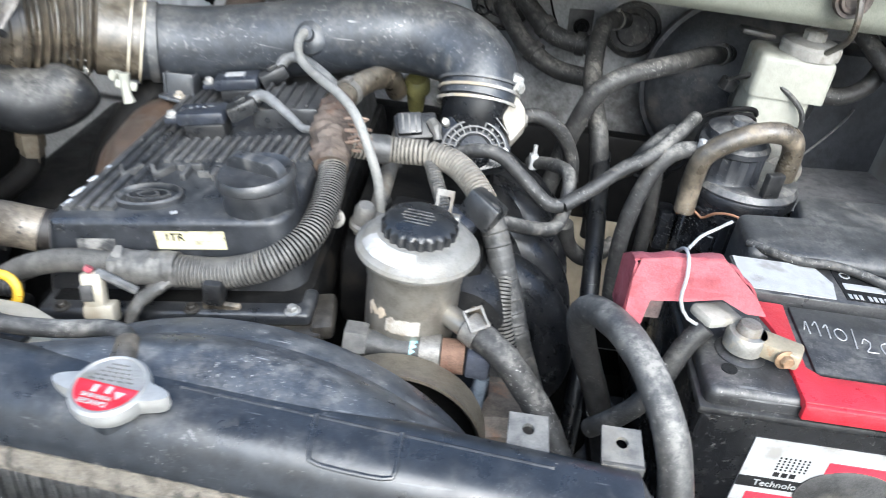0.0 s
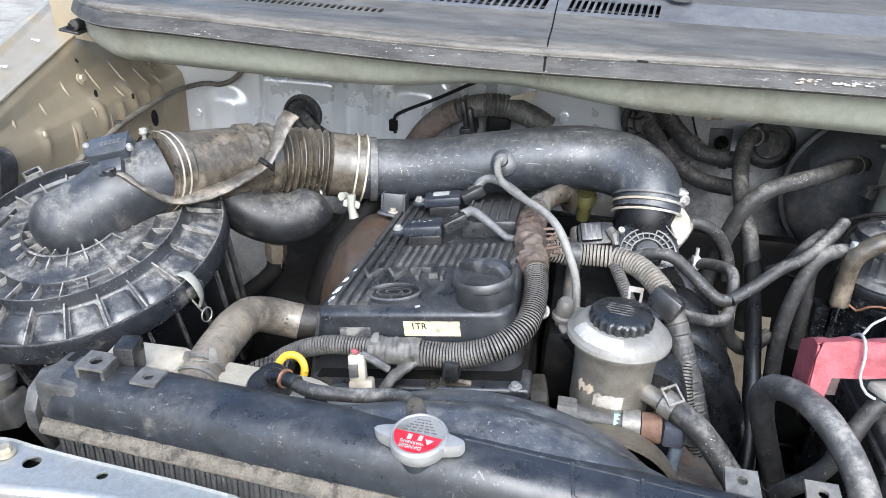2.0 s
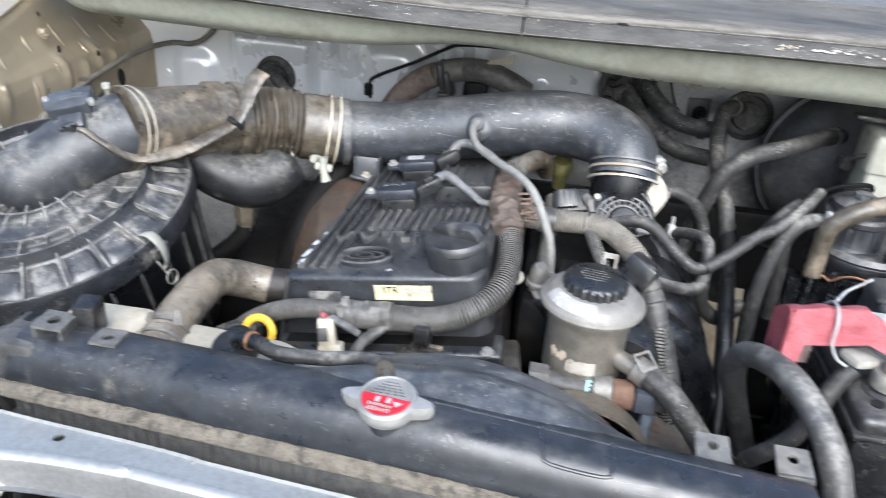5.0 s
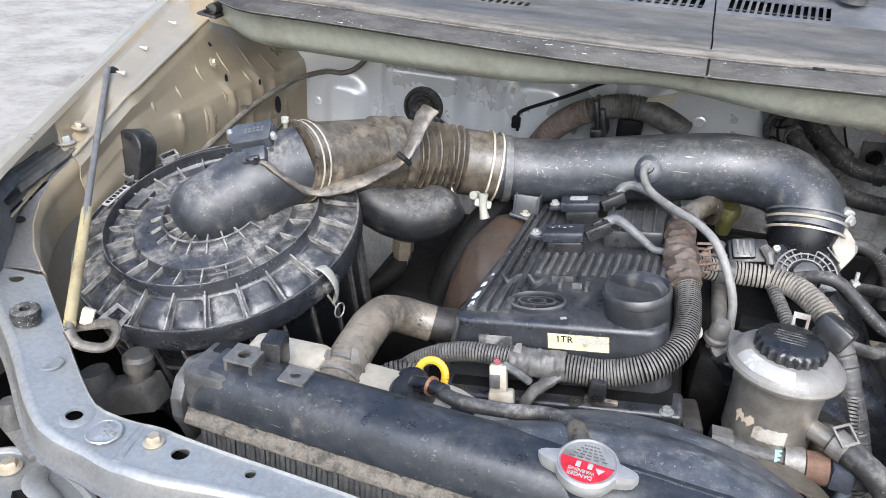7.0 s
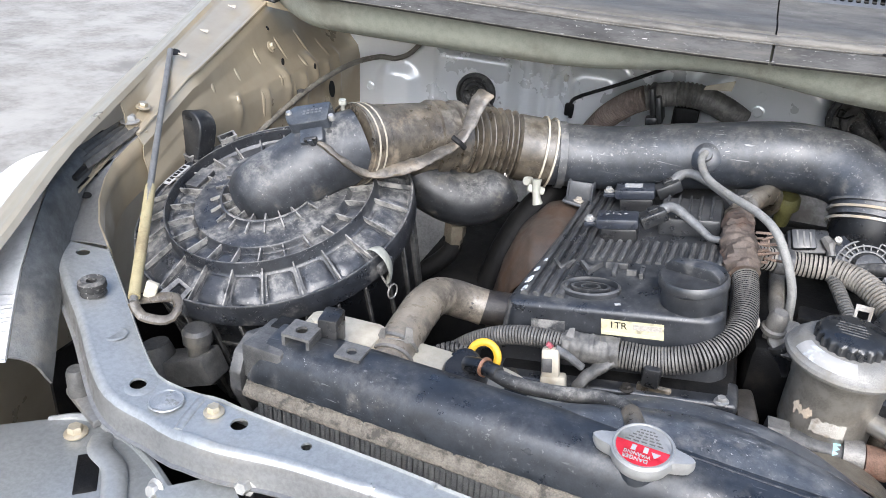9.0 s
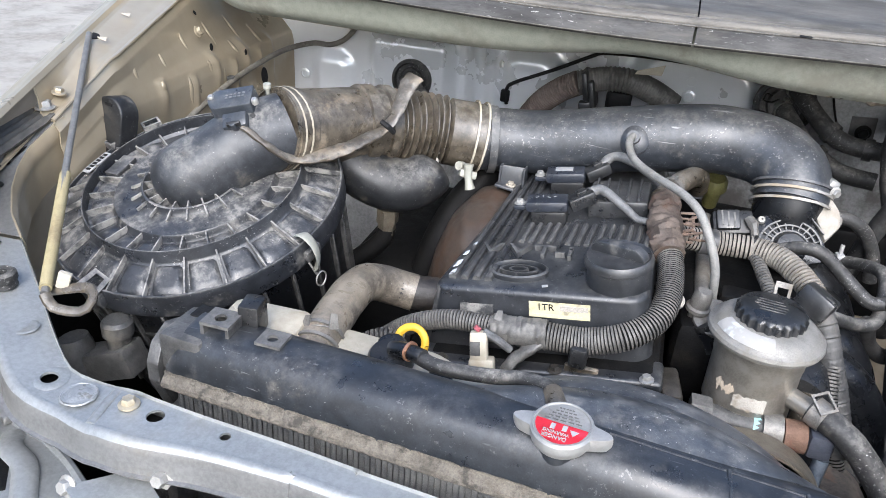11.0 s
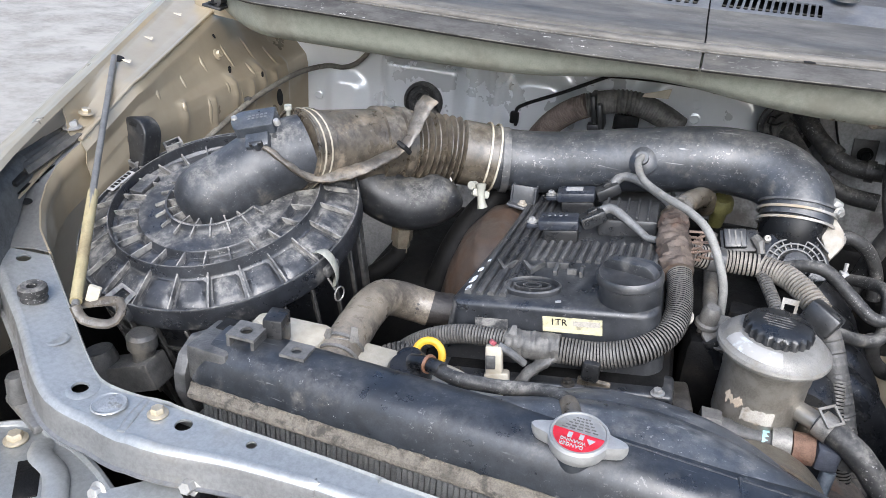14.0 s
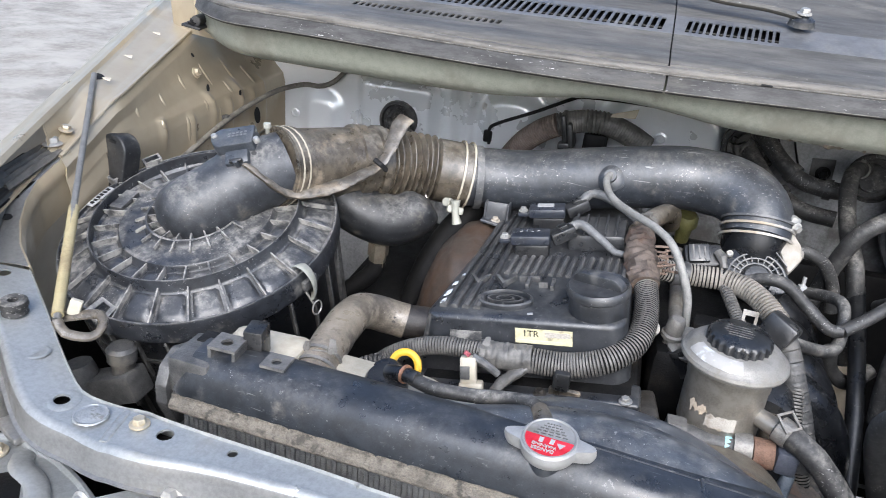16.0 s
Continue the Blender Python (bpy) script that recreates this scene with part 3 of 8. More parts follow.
for y, v0, v1 in ((0.80, 0.50, 0.60), (0.84, 0.66, 0.74), (0.87, 0.52, 0.62), (0.905, 0.68, 0.80), (0.94, 0.50, 0.60), (0.965, 0.66, 0.76), (1.0, 0.70, 0.82), (1.015, 0.52, 0.64), (1.05, 0.62, 0.74), (1.085, 0.54, 0.66), (1.13, 0.60, 0.76), (1.16, 0.50, 0.62)):
    uu = (y - 0.642) / 0.648
    part("pressed_bead", tube([gutter(uu, v0 + (v1 - v0) * w) - Vector((0.0034, 0, 0.001)) for w in (0, 0.25, 0.5, 0.75, 1)], 0.0052, 12, 0.004, rf=lambda q, t: 0.25 + 0.75 * math.sin(math.pi * min(max(q / t, 0), 1)) ** 0.6), CHAMP, apron)
TABM = surf("bare_tab", (0.54, 0.47, 0.35), (0.60, 0.53, 0.41), 0.5)
for p in ((-0.872, 0.791, 1.2325), (-0.898, 0.877, 1.2465), (-0.918, 0.979, 1.2645)):
    part("spot_tab", prism([(-0.004, -0.006), (0.007, 0), (-0.004, 0.007)], 0, 0.001, toward(p, (0.25, 0, 1))), TABM, apron)

# black ribbed brace between fender and cross member
def brace(u, v):
    a = Vector((-0.870, 0.662, 1.176)).lerp(Vector((-0.876, 0.566, 1.158)), u)
    b = Vector((-0.838, 0.650, 1.174)).lerp(Vector((-0.842, 0.562, 1.152)), u)
    return a.lerp(b, v) + Vector((0, 0, 0.0028 * math.cos(v * 2 * math.pi * 3.5) * smooth(0.06, 0.14, u)))


fb = part("fender_brace", sheet(brace, 20, 42, 0.004), COWL, car, "ribbed black plastic fender brace")
bolt((-0.855, 0.653, 1.178), (0, 0, 1), 0.0080, ZINC, fb)
part("brace_foot", box((0.040, 0.030, 0.006), pose(-0.862, 0.553, 1.146, 12, 0, 8), 0.002), BLACK, fb)
# Dark sheet stands in for the shaded opening under the brace.
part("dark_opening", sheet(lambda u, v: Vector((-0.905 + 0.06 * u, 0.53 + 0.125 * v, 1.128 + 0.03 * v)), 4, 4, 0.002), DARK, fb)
# black filler strip between the cross member and the headlamp
FO = [(-0.883, 0.564, 1.168), (-0.838, 0.494, 1.145), (-0.819, 0.459, 1.130), (-0.794, 0.412, 1.105), (-0.778, 0.384, 1.085), (-0.765, 0.362, 1.068), (-0.752, 0.340, 1.050)]
FI = [(-0.850, 0.580, 1.158), (-0.846, 0.552, 1.130), (-0.834, 0.522, 1.105), (-0.786, 0.450, 1.080), (-0.756, 0.405, 1.055), (-0.742, 0.385, 1.040), (-0.728, 0.362, 1.022)]
FO_, FI_ = [Vector(p) for p in FO], [Vector(p) for p in FI]


def filler(u, v):
    k = min(int(u * 6), 5)
    f = u * 6 - k
    a, b = FO_[k].lerp(FO_[k + 1], f), FI_[k].lerp(FI_[k + 1], f)
    return a.lerp(b, v) + Vector((0, 0, 0.006 * math.sin(math.pi * v) - 0.010 * smooth(0.7, 1, v)))


part("lamp_filler", sheet(filler, 36, 10, 0.003), surf("dusty_filler_rubber", (0.060, 0.061, 0.058), (0.095, 0.096, 0.091), 0.5, stain=(0.14, 0.13, 0.11), stain_amount=0.3, stain_scale=12, dust=0.1), car, "black rubber filler beside the headlamp")


def lamp_shape(u, v):
    k = min(int(u * 6), 5)
    a = FO_[k].lerp(FO_[k + 1], u * 6 - k)
    return a + Vector((-0.005 - 0.14 * v, -0.05 * v, -0.004 - 0.02 * v - 0.10 * v * v + (0.0012 * math.sin(240 * u) if u > 0.62 else 0.0) * smooth(0, 0.1, v)))


part("headlamp", sheet(lamp_shape, 90, 10, 0.003), LAMP, car, "pale ribbed headlamp lens")
# ramp rising from the cross member to the inner fender
RAMP_O = spline([(-0.822, 0.495, 1.0895), (-0.852, 0.534, 1.100), (-0.862, 0.556, 1.115), (-0.863, 0.572, 1.130), (-0.861, 0.592, 1.145), (-0.859, 0.622, 1.158), (-0.857, 0.657, 1.170)], 0.05)
RAMP_I = spline([(-0.775, 0.505, 1.0895), (-0.806, 0.528, 1.100), (-0.828, 0.555, 1.115), (-0.840, 0.581, 1.130), (-0.844, 0.606, 1.145), (-0.841, 0.633, 1.158), (-0.834, 0.657, 1.170)], 0.05)


def on(line, u):
    k = min(int(u * (len(line) - 1)), len(line) - 2)
    return line[k].lerp(line[k + 1], u * (len(line) - 1) - k)


part("corner_ramp", sheet(lambda u, v: on(RAMP_O, u).lerp(on(RAMP_I, u), v) + Vector((0, 0, 0.002 * math.sin(math.pi * v))), 40, 8, 0.002), SILVER_DARK, car, "dusty painted ramp with small holes")
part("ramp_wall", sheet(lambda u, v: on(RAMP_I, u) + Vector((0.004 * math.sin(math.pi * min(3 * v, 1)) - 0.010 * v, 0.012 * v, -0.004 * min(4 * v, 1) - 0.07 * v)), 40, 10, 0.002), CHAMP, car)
part("ramp_side", sheet(lambda u, v: on(RAMP_O, u) + Vector((-0.006 * v, -0.012 * v, -0.06 * v)), 40, 6, 0.002), SILVER_DARK, car)
for p in ((-0.852, 0.577, 1.1345), (-0.842, 0.552, 1.1185)):
    part("drain_hole", lathe([(0, 0.0008), (0.0065, 0.0008), (0.0065, 0)], toward(p, (0.15, -0.45, 0.9)) @ Matrix.Diagonal((1, 0.7, 1, 1)), 16), INK_SHADE, car)

# right inner fender
def right_wall(u, v):
    y = 0.35 + 0.92 * u
    z = 1.345 - 0.10 * smooth(0.9, 0.4, y) - 0.55 * v
    x = 0.665 - 0.03 * smooth(0.15, 0.5, v) + 0.012 * math.sin(9 * y) * smooth(0.1, 0.3, v) - 0.10 * smooth(0.72, 1.0, v)
    for by in (0.86, 0.93):
        d = (y - by) / 0.014
        x -= 0.006 * math.exp(-d * d) * smooth(0.2, 0.3, v)
    return Vector((x, y, z))


rw = part("inner_fender", sheet(right_wall, 60, 30, 0.002), RWALL, car, "inner fender wall, dusty, its paint darkened for shade")
for y, z, r in ((0.985, 1.105, 0.017), (0.975, 1.165, 0.006), (0.975, 1.135, 0.006)):
    part("drain_hole", lathe([(0, 0.001), (r, 0.001), (r, 0)], toward((0.632, y, z), (-1, -0.3, 0.1)) @ Matrix.Diagonal((1, 0.6, 1, 1)), 18), INK_SHADE, rw)
part("pressed_edge", tube([(0.6365, 1.06, 1.235), (0.633, 1.035, 1.215), (0.631, 1.02, 1.195), (0.630, 1.00, 1.188), (0.630, 0.975, 1.175), (0.630, 0.965, 1.150)], 0.0022, 8, squash=0.8), RWALL, rw)
part("corner_bracket", box((0.006, 0.07, 0.07), pose(0.640, 0.99, 1.27, 20, 0, 10), 0.002), RWALL, rw)
part("wheel_arch_shelf", sheet(lambda u, v: Vector((0.40 + 0.30 * u, 0.84 + 0.42 * v, 0.965 + 0.03 * math.sin(3 * v) + 0.02 * u)), 10, 10, 0.003), surf("dark_grey_shelf", (0.10, 0.10, 0.105), (0.15, 0.15, 0.152), 0.6, stain=(0.2, 0.18, 0.15), stain_amount=0.3), car)

# firewall with pressed panels
def wall(u, v):
    x = -0.86 + 1.55 * u
    z = 1.30 - 0.75 * v
    y = 1.24

    def pan(x0, x1, z0, z1, d, r=0.03, s=0.026):
        """A pressed panel with rounded corners."""
        cx, cz = (x0 + x1) / 2, (z0 + z1) / 2
        qx, qz = abs(x - cx) - (x1 - x0) / 2 + r, abs(z - cz) - (z1 - z0) / 2 + r
        e = math.hypot(max(qx, 0), max(qz, 0)) + min(max(qx, qz), 0) - r
        return d * smooth(0.0, -s, e)
    y -= pan(-0.672, -0.496, 0.90, 1.200, 0.024)
    y -= pan(-0.496, -0.460, 0.80, 1.28, 0.008, 0.018, 0.018)
    y -= pan(-0.460, -0.430, 0.80, 1.28, 0.007, 0.015, 0.015)
    y -= pan(-0.43, -0.30, 1.00, 1.205, 0.022, 0.05, 0.034)
    y -= pan(-0.79, -0.69, 0.95, 1.15, 0.014, 0.04, 0.03)
    y -= pan(-0.287, -0.253, 0.8, 1.28, 0.007, 0.017, 0.017)
    d = math.hypot(x + 0.09, z - 1.12)
    y -= 0.020 * smooth(0.14, 0.10, d)
    y -= 0.045 * smooth(0.02, 0.12, x)
    return Vector((x, y, z))


fwm = sheet(wall, 620, 180)
# Faces low down and behind the booster take the paint darkened for shade.
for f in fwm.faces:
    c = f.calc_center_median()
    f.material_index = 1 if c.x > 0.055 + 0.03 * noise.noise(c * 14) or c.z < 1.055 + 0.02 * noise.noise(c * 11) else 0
fw = part("firewall", fwm, [FWALL, FWALL_SHADED], car, "silver grey pressed firewall, shade and grime coloured in behind the booster", sharp=180)
for (x, z, r) in ((-0.797, 1.091, 0.009), (-0.098, 1.157, 0.011)):
    part("stud_boss", lathe([(r, 0), (r, 0.003), (r * 0.7, 0.004), (r * 0.6, 0.002), (0, 0.002)], toward((x, 1.236 if x < -0.5 else 1.214, z), (0, -1, 0)), 20), FWALL, fw)
bolt((-0.413, 1.236, 1.162), (0.1, -1, 0.1), 0.006, ZINC, fw)
for x, z, r in ((-0.575, 1.116, 0.036), (0.24, 1.152, 0.04), (0.045, 1.172, 0.045)):
    yy = 1.2155 if x < 0 else 1.194
    part("grommet", lathe([(0, 0.006), (r * 0.55, 0.008), (r * 0.62, 0.002), (r * 0.8, 0.003), (r * 0.86, 0.010), (r, 0.008), (r * 1.04, 0)], toward((x, yy, z), (0, -1, 0.05)), 28), RUBBER, fw, "black rubber cable grommet")
bolt((0.165, 1.193, 1.147), (0, -1, 0), 0.008, DARK, fw)
part("stamped_ring", lathe([(0.0085, 0), (0.0085, 0.0012), (0.0072, 0.0012), (0.0072, 0)], toward((-0.098, 1.2115, 1.182), (0, -1, 0)), 24), FWALL, fw)
part("booster_pad", box((0.036, 0.004, 0.042), pose(0.163, 1.194, 1.150, 0, -4, 0), 0.001), GREYPL, fw)

# cowl: painted front panel, weather seal, plastic top with grille
def cowl_y(x):
    d = (x + 0.10) / 0.75
    return 0.868 + 0.035 * d * d + 0.16 * smooth(-0.70, -0.95, x)


def cowl_drop(x):
    return 0.012 * math.exp(-((x + 0.17) / 0.12) ** 2)


def strip(u, v):
    x = -0.875 + 1.56 * u
    top, bot = 1.335, 1.268 + cowl_drop(x) * 1.6 - 0.006 * smooth(0.1, 0.5, x)
    z = top + (bot - top) * v
    return Vector((x, cowl_y(x) - 0.012 + 0.016 * v + 0.012 * smooth(0.85, 1, v), z))


cs = part("cowl_panel", sheet(strip, 80, 10, 0.002), PRIMER, car, "dull green-grey painted cowl front panel")
part("cowl_underside", sheet(lambda u, v: Vector((-0.875 + 1.56 * u, cowl_y(-0.875 + 1.56 * u) + 0.015 + (1.255 - cowl_y(-0.875 + 1.56 * u)) * v, 1.270 + cowl_drop(-0.875 + 1.56 * u) * 1.6 + 0.02 * v)), 40, 6, 0.002), PRIMER, cs)
part("cowl_end", sheet(lambda u, v: Vector((-0.935 + 0.14 * u, 1.045 - 0.05 * u - 0.012 * smooth(0.82, 0.90, u) + 0.01 * v, 1.345 - 0.085 * v)), 24, 10, 0.003), CHAMP, cs)
part("cowl_end_rib", tube([(-0.868, 1.012, 1.325), (-0.867, 1.014, 1.30), (-0.868, 1.016, 1.275)], 0.004, 8), CHAMP, cs)


def seal_face(x0, x1):
    def fn(u, v):
        x = x0 + (x1 - x0) * u
        prof = [(0.012, 1.314), (-0.030, 1.3145), (-0.034, 1.3190), (-0.024, 1.3345), (-0.019, 1.3365), (-0.006, 1.3360)]
        k = min(int(v * 5), 4)
        w = v * 5 - k
        a, b = prof[k], prof[k + 1]
        return Vector((x, cowl_y(x) + a[0] + (b[0] - a[0]) * w, a[1] + (b[1] - a[1]) * w + 0.003 * math.sin(7 * x)))
    return fn


BLEACH = surf("bleached_rubber", (0.075, 0.070, 0.060), (0.14, 0.132, 0.115), 0.7, stain=(0.03, 0.028, 0.025), stain_amount=0.4, stain_scale=30)
ws = thing("cowl_seal", "weathered black rubber hood seal along the cowl", "seal", (-0.1, 0.85, 1.32))
part("seal_strip", sheet(seal_face(-0.83, -0.1215), 60, 15, 0.002), SEAL, ws)
part("seal_strip", sheet(seal_face(-0.1185, 0.66), 60, 15, 0.002), SEAL, ws)
BEAD = surf("sun_browned_rubber", (0.062, 0.056, 0.047), (0.118, 0.108, 0.092), 0.5, spec=0.4, stain=(0.19, 0.175, 0.148), stain_amount=0.2, stain_scale=18, dust=0.2, specks=0.4, bump=0.08, streak=(0.25, 1, 1))


def seal_line(dy, z):
    return [(x, cowl_y(x) + dy, z + 0.003 * math.sin(7 * x)) for x in [-0.82 + 0.037 * i for i in range(41)]]


part("seal_bead", tube(seal_line(-0.0135, 1.3375), 0.0068, 12), BEAD, ws, "rounded seal bead, sun-browned")
for dy, z, r in ((-0.0225, 1.3362, 0.0011), (-0.0335, 1.3180, 0.0008), (-0.0085, 1.3432, 0.0008)):
    part("worn_edge", tube(seal_line(dy, z), r, 6), BLEACH, ws, "sun-bleached rubber edge")
part("seal_gap", box((0.013, 0.004, 0.0022), pose(-0.006, cowl_y(-0.006) - 0.0225, 1.3368, 0, 0.6, 0), 0.001), INK_SHADE, ws)
g = random.Random(11)
for k in range(34):
    x = 0.17 + 0.16 * g.random() ** 1.6
    w, h = g.uniform(0.0012, 0.006), g.uniform(0.0004, 0.0016)
    z = 1.3305 - g.uniform(0.0, 0.005)
    yy = cowl_y(x) - 0.034 + (z - 1.319) * 10 / 15.5 - 0.0026
    n = 9
    poly = [(w * math.cos(2 * math.pi * i / n) * g.uniform(0.5, 1.1), h * math.sin(2 * math.pi * i / n) * g.uniform(0.4, 1.2)) for i in range(n)]
    part("peeled_patch", prism(poly, 0, 0.0003, Matrix.Translation((x, yy, z + 0.003 * math.sin(7 * x))) @ pose(0, 0, 0, 58, 0, 0)), PAPER, ws)


def cover_sheet(x0, x1, prof, nu, nv):
    """A strip of the cover along the cowl; prof: (distance behind the cowl line, height)."""
    def fn(u, v):
        x = x0 + (x1 - x0) * u
        dy, z = along(prof, v)
        return Vector((x, cowl_y(x) + dy, z))
    return sheet(fn, nu, nv, 0.003)


def slotted(x0, x1, near, far, z0, slope, rows):
    """A flat strip of the cover with real slots, in rows of (first x, last x, count, near edge, far edge)."""
    n = 30
    xs = [x0 + (x1 - x0) * i / n for i in range(n + 1)]
    outer = [(x, near) for x in xs] + [(x, far) for x in reversed(xs)]
    holes = []
    for a, b, cnt, d0, d1 in rows:
        w = (b - a) / (cnt - 1) * 0.31
        c = min(0.0016, w * 0.6)
        k = 0.10
        for i in range(cnt):
            x = a + (b - a) * i / (cnt - 1)
            holes.append([(x - w + c, d0), (x + w - c, d0), (x + w, d0 + c), (x + w + k * (d1 - d0), d1 - c), (x + w - c + k * (d1 - d0), d1), (x - w + c + k * (d1 - d0), d1), (x - w + k * (d1 - d0), d1 - c), (x - w, d0 + c)])
    bm = plate(outer, holes, 0.0018)
    for v in bm.verts:
        v.co.z += z0 + slope * (v.co.y - near)
        v.co.y += cowl_y(v.co.x)
    return bm


cl = thing("cowl_cover", "dusty dark grey plastic cowl cover with a slotted air grille", "cowl cover", (-0.1, 1.0, 1.37))
FRONTP = [(-0.009, 1.3380), (-0.0075, 1.3440), (0.0, 1.3478), (0.018, 1.3505), (0.036, 1.3508), (0.050, 1.3525), (0.0565, 1.3543)]
MIDP = [(0.0815, 1.3597), (0.087, 1.3612), (0.094, 1.3638), (0.0985, 1.3660)]
REARP = [(0.1725, 1.3818), (0.20, 1.3845), (0.30, 1.395), (0.42, 1.43)]
GRILLE = surf("grille_plastic", (0.050, 0.052, 0.056), (0.078, 0.080, 0.084), 0.42, spec=0.5, stain=(0.15, 0.145, 0.13), stain_amount=0.12, dust=0.18, specks=0.3, bump=0.04, wear=0.3)
for x0, x1, rows, short in ((-0.80, -0.1210, ((-0.565, -0.139, 41, 0.110, 0.158),), ((-0.565, -0.352, 23, 0.060, 0.075),)), (-0.1190, 0.64, ((-0.103, 0.012, 14, 0.110, 0.158),), ())):
    part("front_strip", cover_sheet(x0, x1, FRONTP, 40, 30), COWL, cl)
    part("middle_strip", cover_sheet(x0, x1, MIDP, 40, 9), COWL, cl)
    part("rear_panel", cover_sheet(x0, x1, REARP, 40, 12), COWL, cl)
    part("slot_band", slotted(x0, x1, 0.0565, 0.0815, 1.3543, 0.216, short), COWL, cl, smooth=False)
    part("grille", slotted(x0, x1, 0.0985, 0.1725, 1.3660, 0.213, rows), GRILLE, cl, "slotted air grille", smooth=False)
    for d in (0.124, 0.142):
        part("louvre", tube([(x, cowl_y(x) + d, 1.3660 + 0.213 * (d - 0.0985) - 0.0085) for x in [x0 + (x1 - x0) * i / 16 for i in range(17)]], 0.0010, 6), COWL, cl)
# Near-black sheet stands in for the shade behind the grille slots.
part("grille_shade_sheet", cover_sheet(-0.80, 0.64, [(0.0, 1.325), (0.095, 1.328), (0.176, 1.330), (0.1765, 1.375), (0.30, 1.385), (0.42, 1.42)], 30, 8), INK_SHADE, cl)
# wiper arm
wp = thing("wiper_arm", "black wiper arm with a worn pivot nut", "wiper", (0.045, 1.04, 1.39))
part("arm", tube([(0.045, 1.04, 1.398), (0.0, 1.055, 1.404), (-0.08, 1.08, 1.408), (-0.20, 1.13, 1.43)], 0.011, 12, squash=0.5), COWL, wp)
part("pivot", lathe([(0, 0.016), (0.006, 0.016), (0.008, 0.012), (0.016, 0.008), (0.018, 0), (0, 0)], toward((0.045, 1.04, 1.388), (0, -0.2, 1)), 20), BLACK_CLEAN, wp)
bolt((0.045, 1.037, 1.403), (0, -0.2, 1), 0.0065, ZINC, wp, "pivot_nut")
part("windscreen_edge", sheet(lambda u, v: Vector((-0.80 + 1.45 * u, 1.285 + 0.5 * v, 1.43 + 0.32 * v)), 12, 4, 0.005), surf("dark_glass", (0.02, 0.025, 0.03), (0.03, 0.035, 0.04), 0.05, bump=0), car, "dark windscreen glass")
# left hinge corner
hc = thing("hood_hinge", "dusty black hood hinge at the cowl end", "hinge", (-0.83, 1.05, 1.29))
part("hinge_leaf", box((0.03, 0.07, 0.004), pose(-0.845, 0.985, 1.288, 0, 10, 10), 0.001), BLACK, hc)
part("hinge_knuckle", tube([(-0.835, 0.96, 1.297), (-0.835, 1.01, 1.30)], 0.008, 12), BLACK, hc)
bolt((-0.842, 0.965, 1.292), (0, 0, 1), 0.006, DARK, hc)
hc2 = thing("hood_hinge", "black hood hinge arm at the cowl end", "hinge", (0.63, 0.9, 1.36))
part("hinge_leaf", box((0.05, 0.10, 0.05), pose(0.63, 0.92, 1.375, 0, -20, -15), 0.01), BLACK, hc2)
part("hinge_knuckle", tube([(0.60, 0.90, 1.39), (0.66, 0.90, 1.40)], 0.014, 14), BLACK, hc2)
# cable clip and wire under the cowl
gw = part("cowl_grommet", lathe([(0, 0.002), (0.008, 0.004), (0.010, 0.007), (0.013, 0.007), (0.0145, 0.003), (0.018, 0.004), (0.0195, 0.001), (0.0195, 0)], toward((0.384, 0.864, 1.300), (0, -1, 0)), 22), surf("perished_rubber", (0.035, 0.028, 0.022), (0.065, 0.05, 0.04), 0.6, stain=(0.12, 0.07, 0.04), stain_amount=0.3, stain_scale=50), cs, "perished brown rubber grommet")
part("grommet_wire", tube([(0.387, 0.854, 1.303), (0.389, 0.847, 1.283), (0.393, 0.86, 1.26), (0.395, 0.90, 1.235)], 0.0035, 8), RUBBER_BROWN, gw)

# bay sides below, frame rails and cross member; dark sheets added to block light
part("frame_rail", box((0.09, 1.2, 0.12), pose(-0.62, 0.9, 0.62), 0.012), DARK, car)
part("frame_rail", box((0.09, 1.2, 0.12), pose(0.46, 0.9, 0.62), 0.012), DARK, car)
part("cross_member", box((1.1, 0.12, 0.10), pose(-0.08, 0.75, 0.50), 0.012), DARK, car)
part("light_block_side", sheet(lambda u, v: Vector((-0.78 - 0.02 * v, 0.40 + 0.85 * u, 1.0 - 0.7 * v)), 10, 8, 0.004), DARK, car)
part("light_block_floor", sheet(lambda u, v: Vector((-0.80 + 0.75 * u, 0.42 + 0.8 * v, 0.45)), 8, 8, 0.004), DARK, car)
part("light_block_front", sheet(lambda u, v: Vector((-0.80 + 1.46 * u, 0.24, 0.30 + 0.6 * v)), 8, 6, 0.004), DARK, car)
part("light_block_floor", sheet(lambda u, v: Vector((0.36 + 0.32 * u, 0.30 + 0.95 * v, 0.55)), 8, 8, 0.004), DARK, car)
part("light_block_rear", sheet(lambda u, v: Vector((-0.8 + 1.46 * u, 1.25, 0.25 + 0.4 * v)), 8, 4, 0.004), DARK, car)

for x, y in ((0.47, 0.97), (0.50, 0.935), (0.53, 0.96), (0.485, 0.905), (0.45, 0.93)):
    part("shelf_hole", lathe([(0, 0.001), (0.006, 0.001), (0.006, 0)], toward((x, y, 0.9995), (0, -0.1, 1)), 12), INK_SHADE, bpy.data.objects["wheel_arch_shelf"])

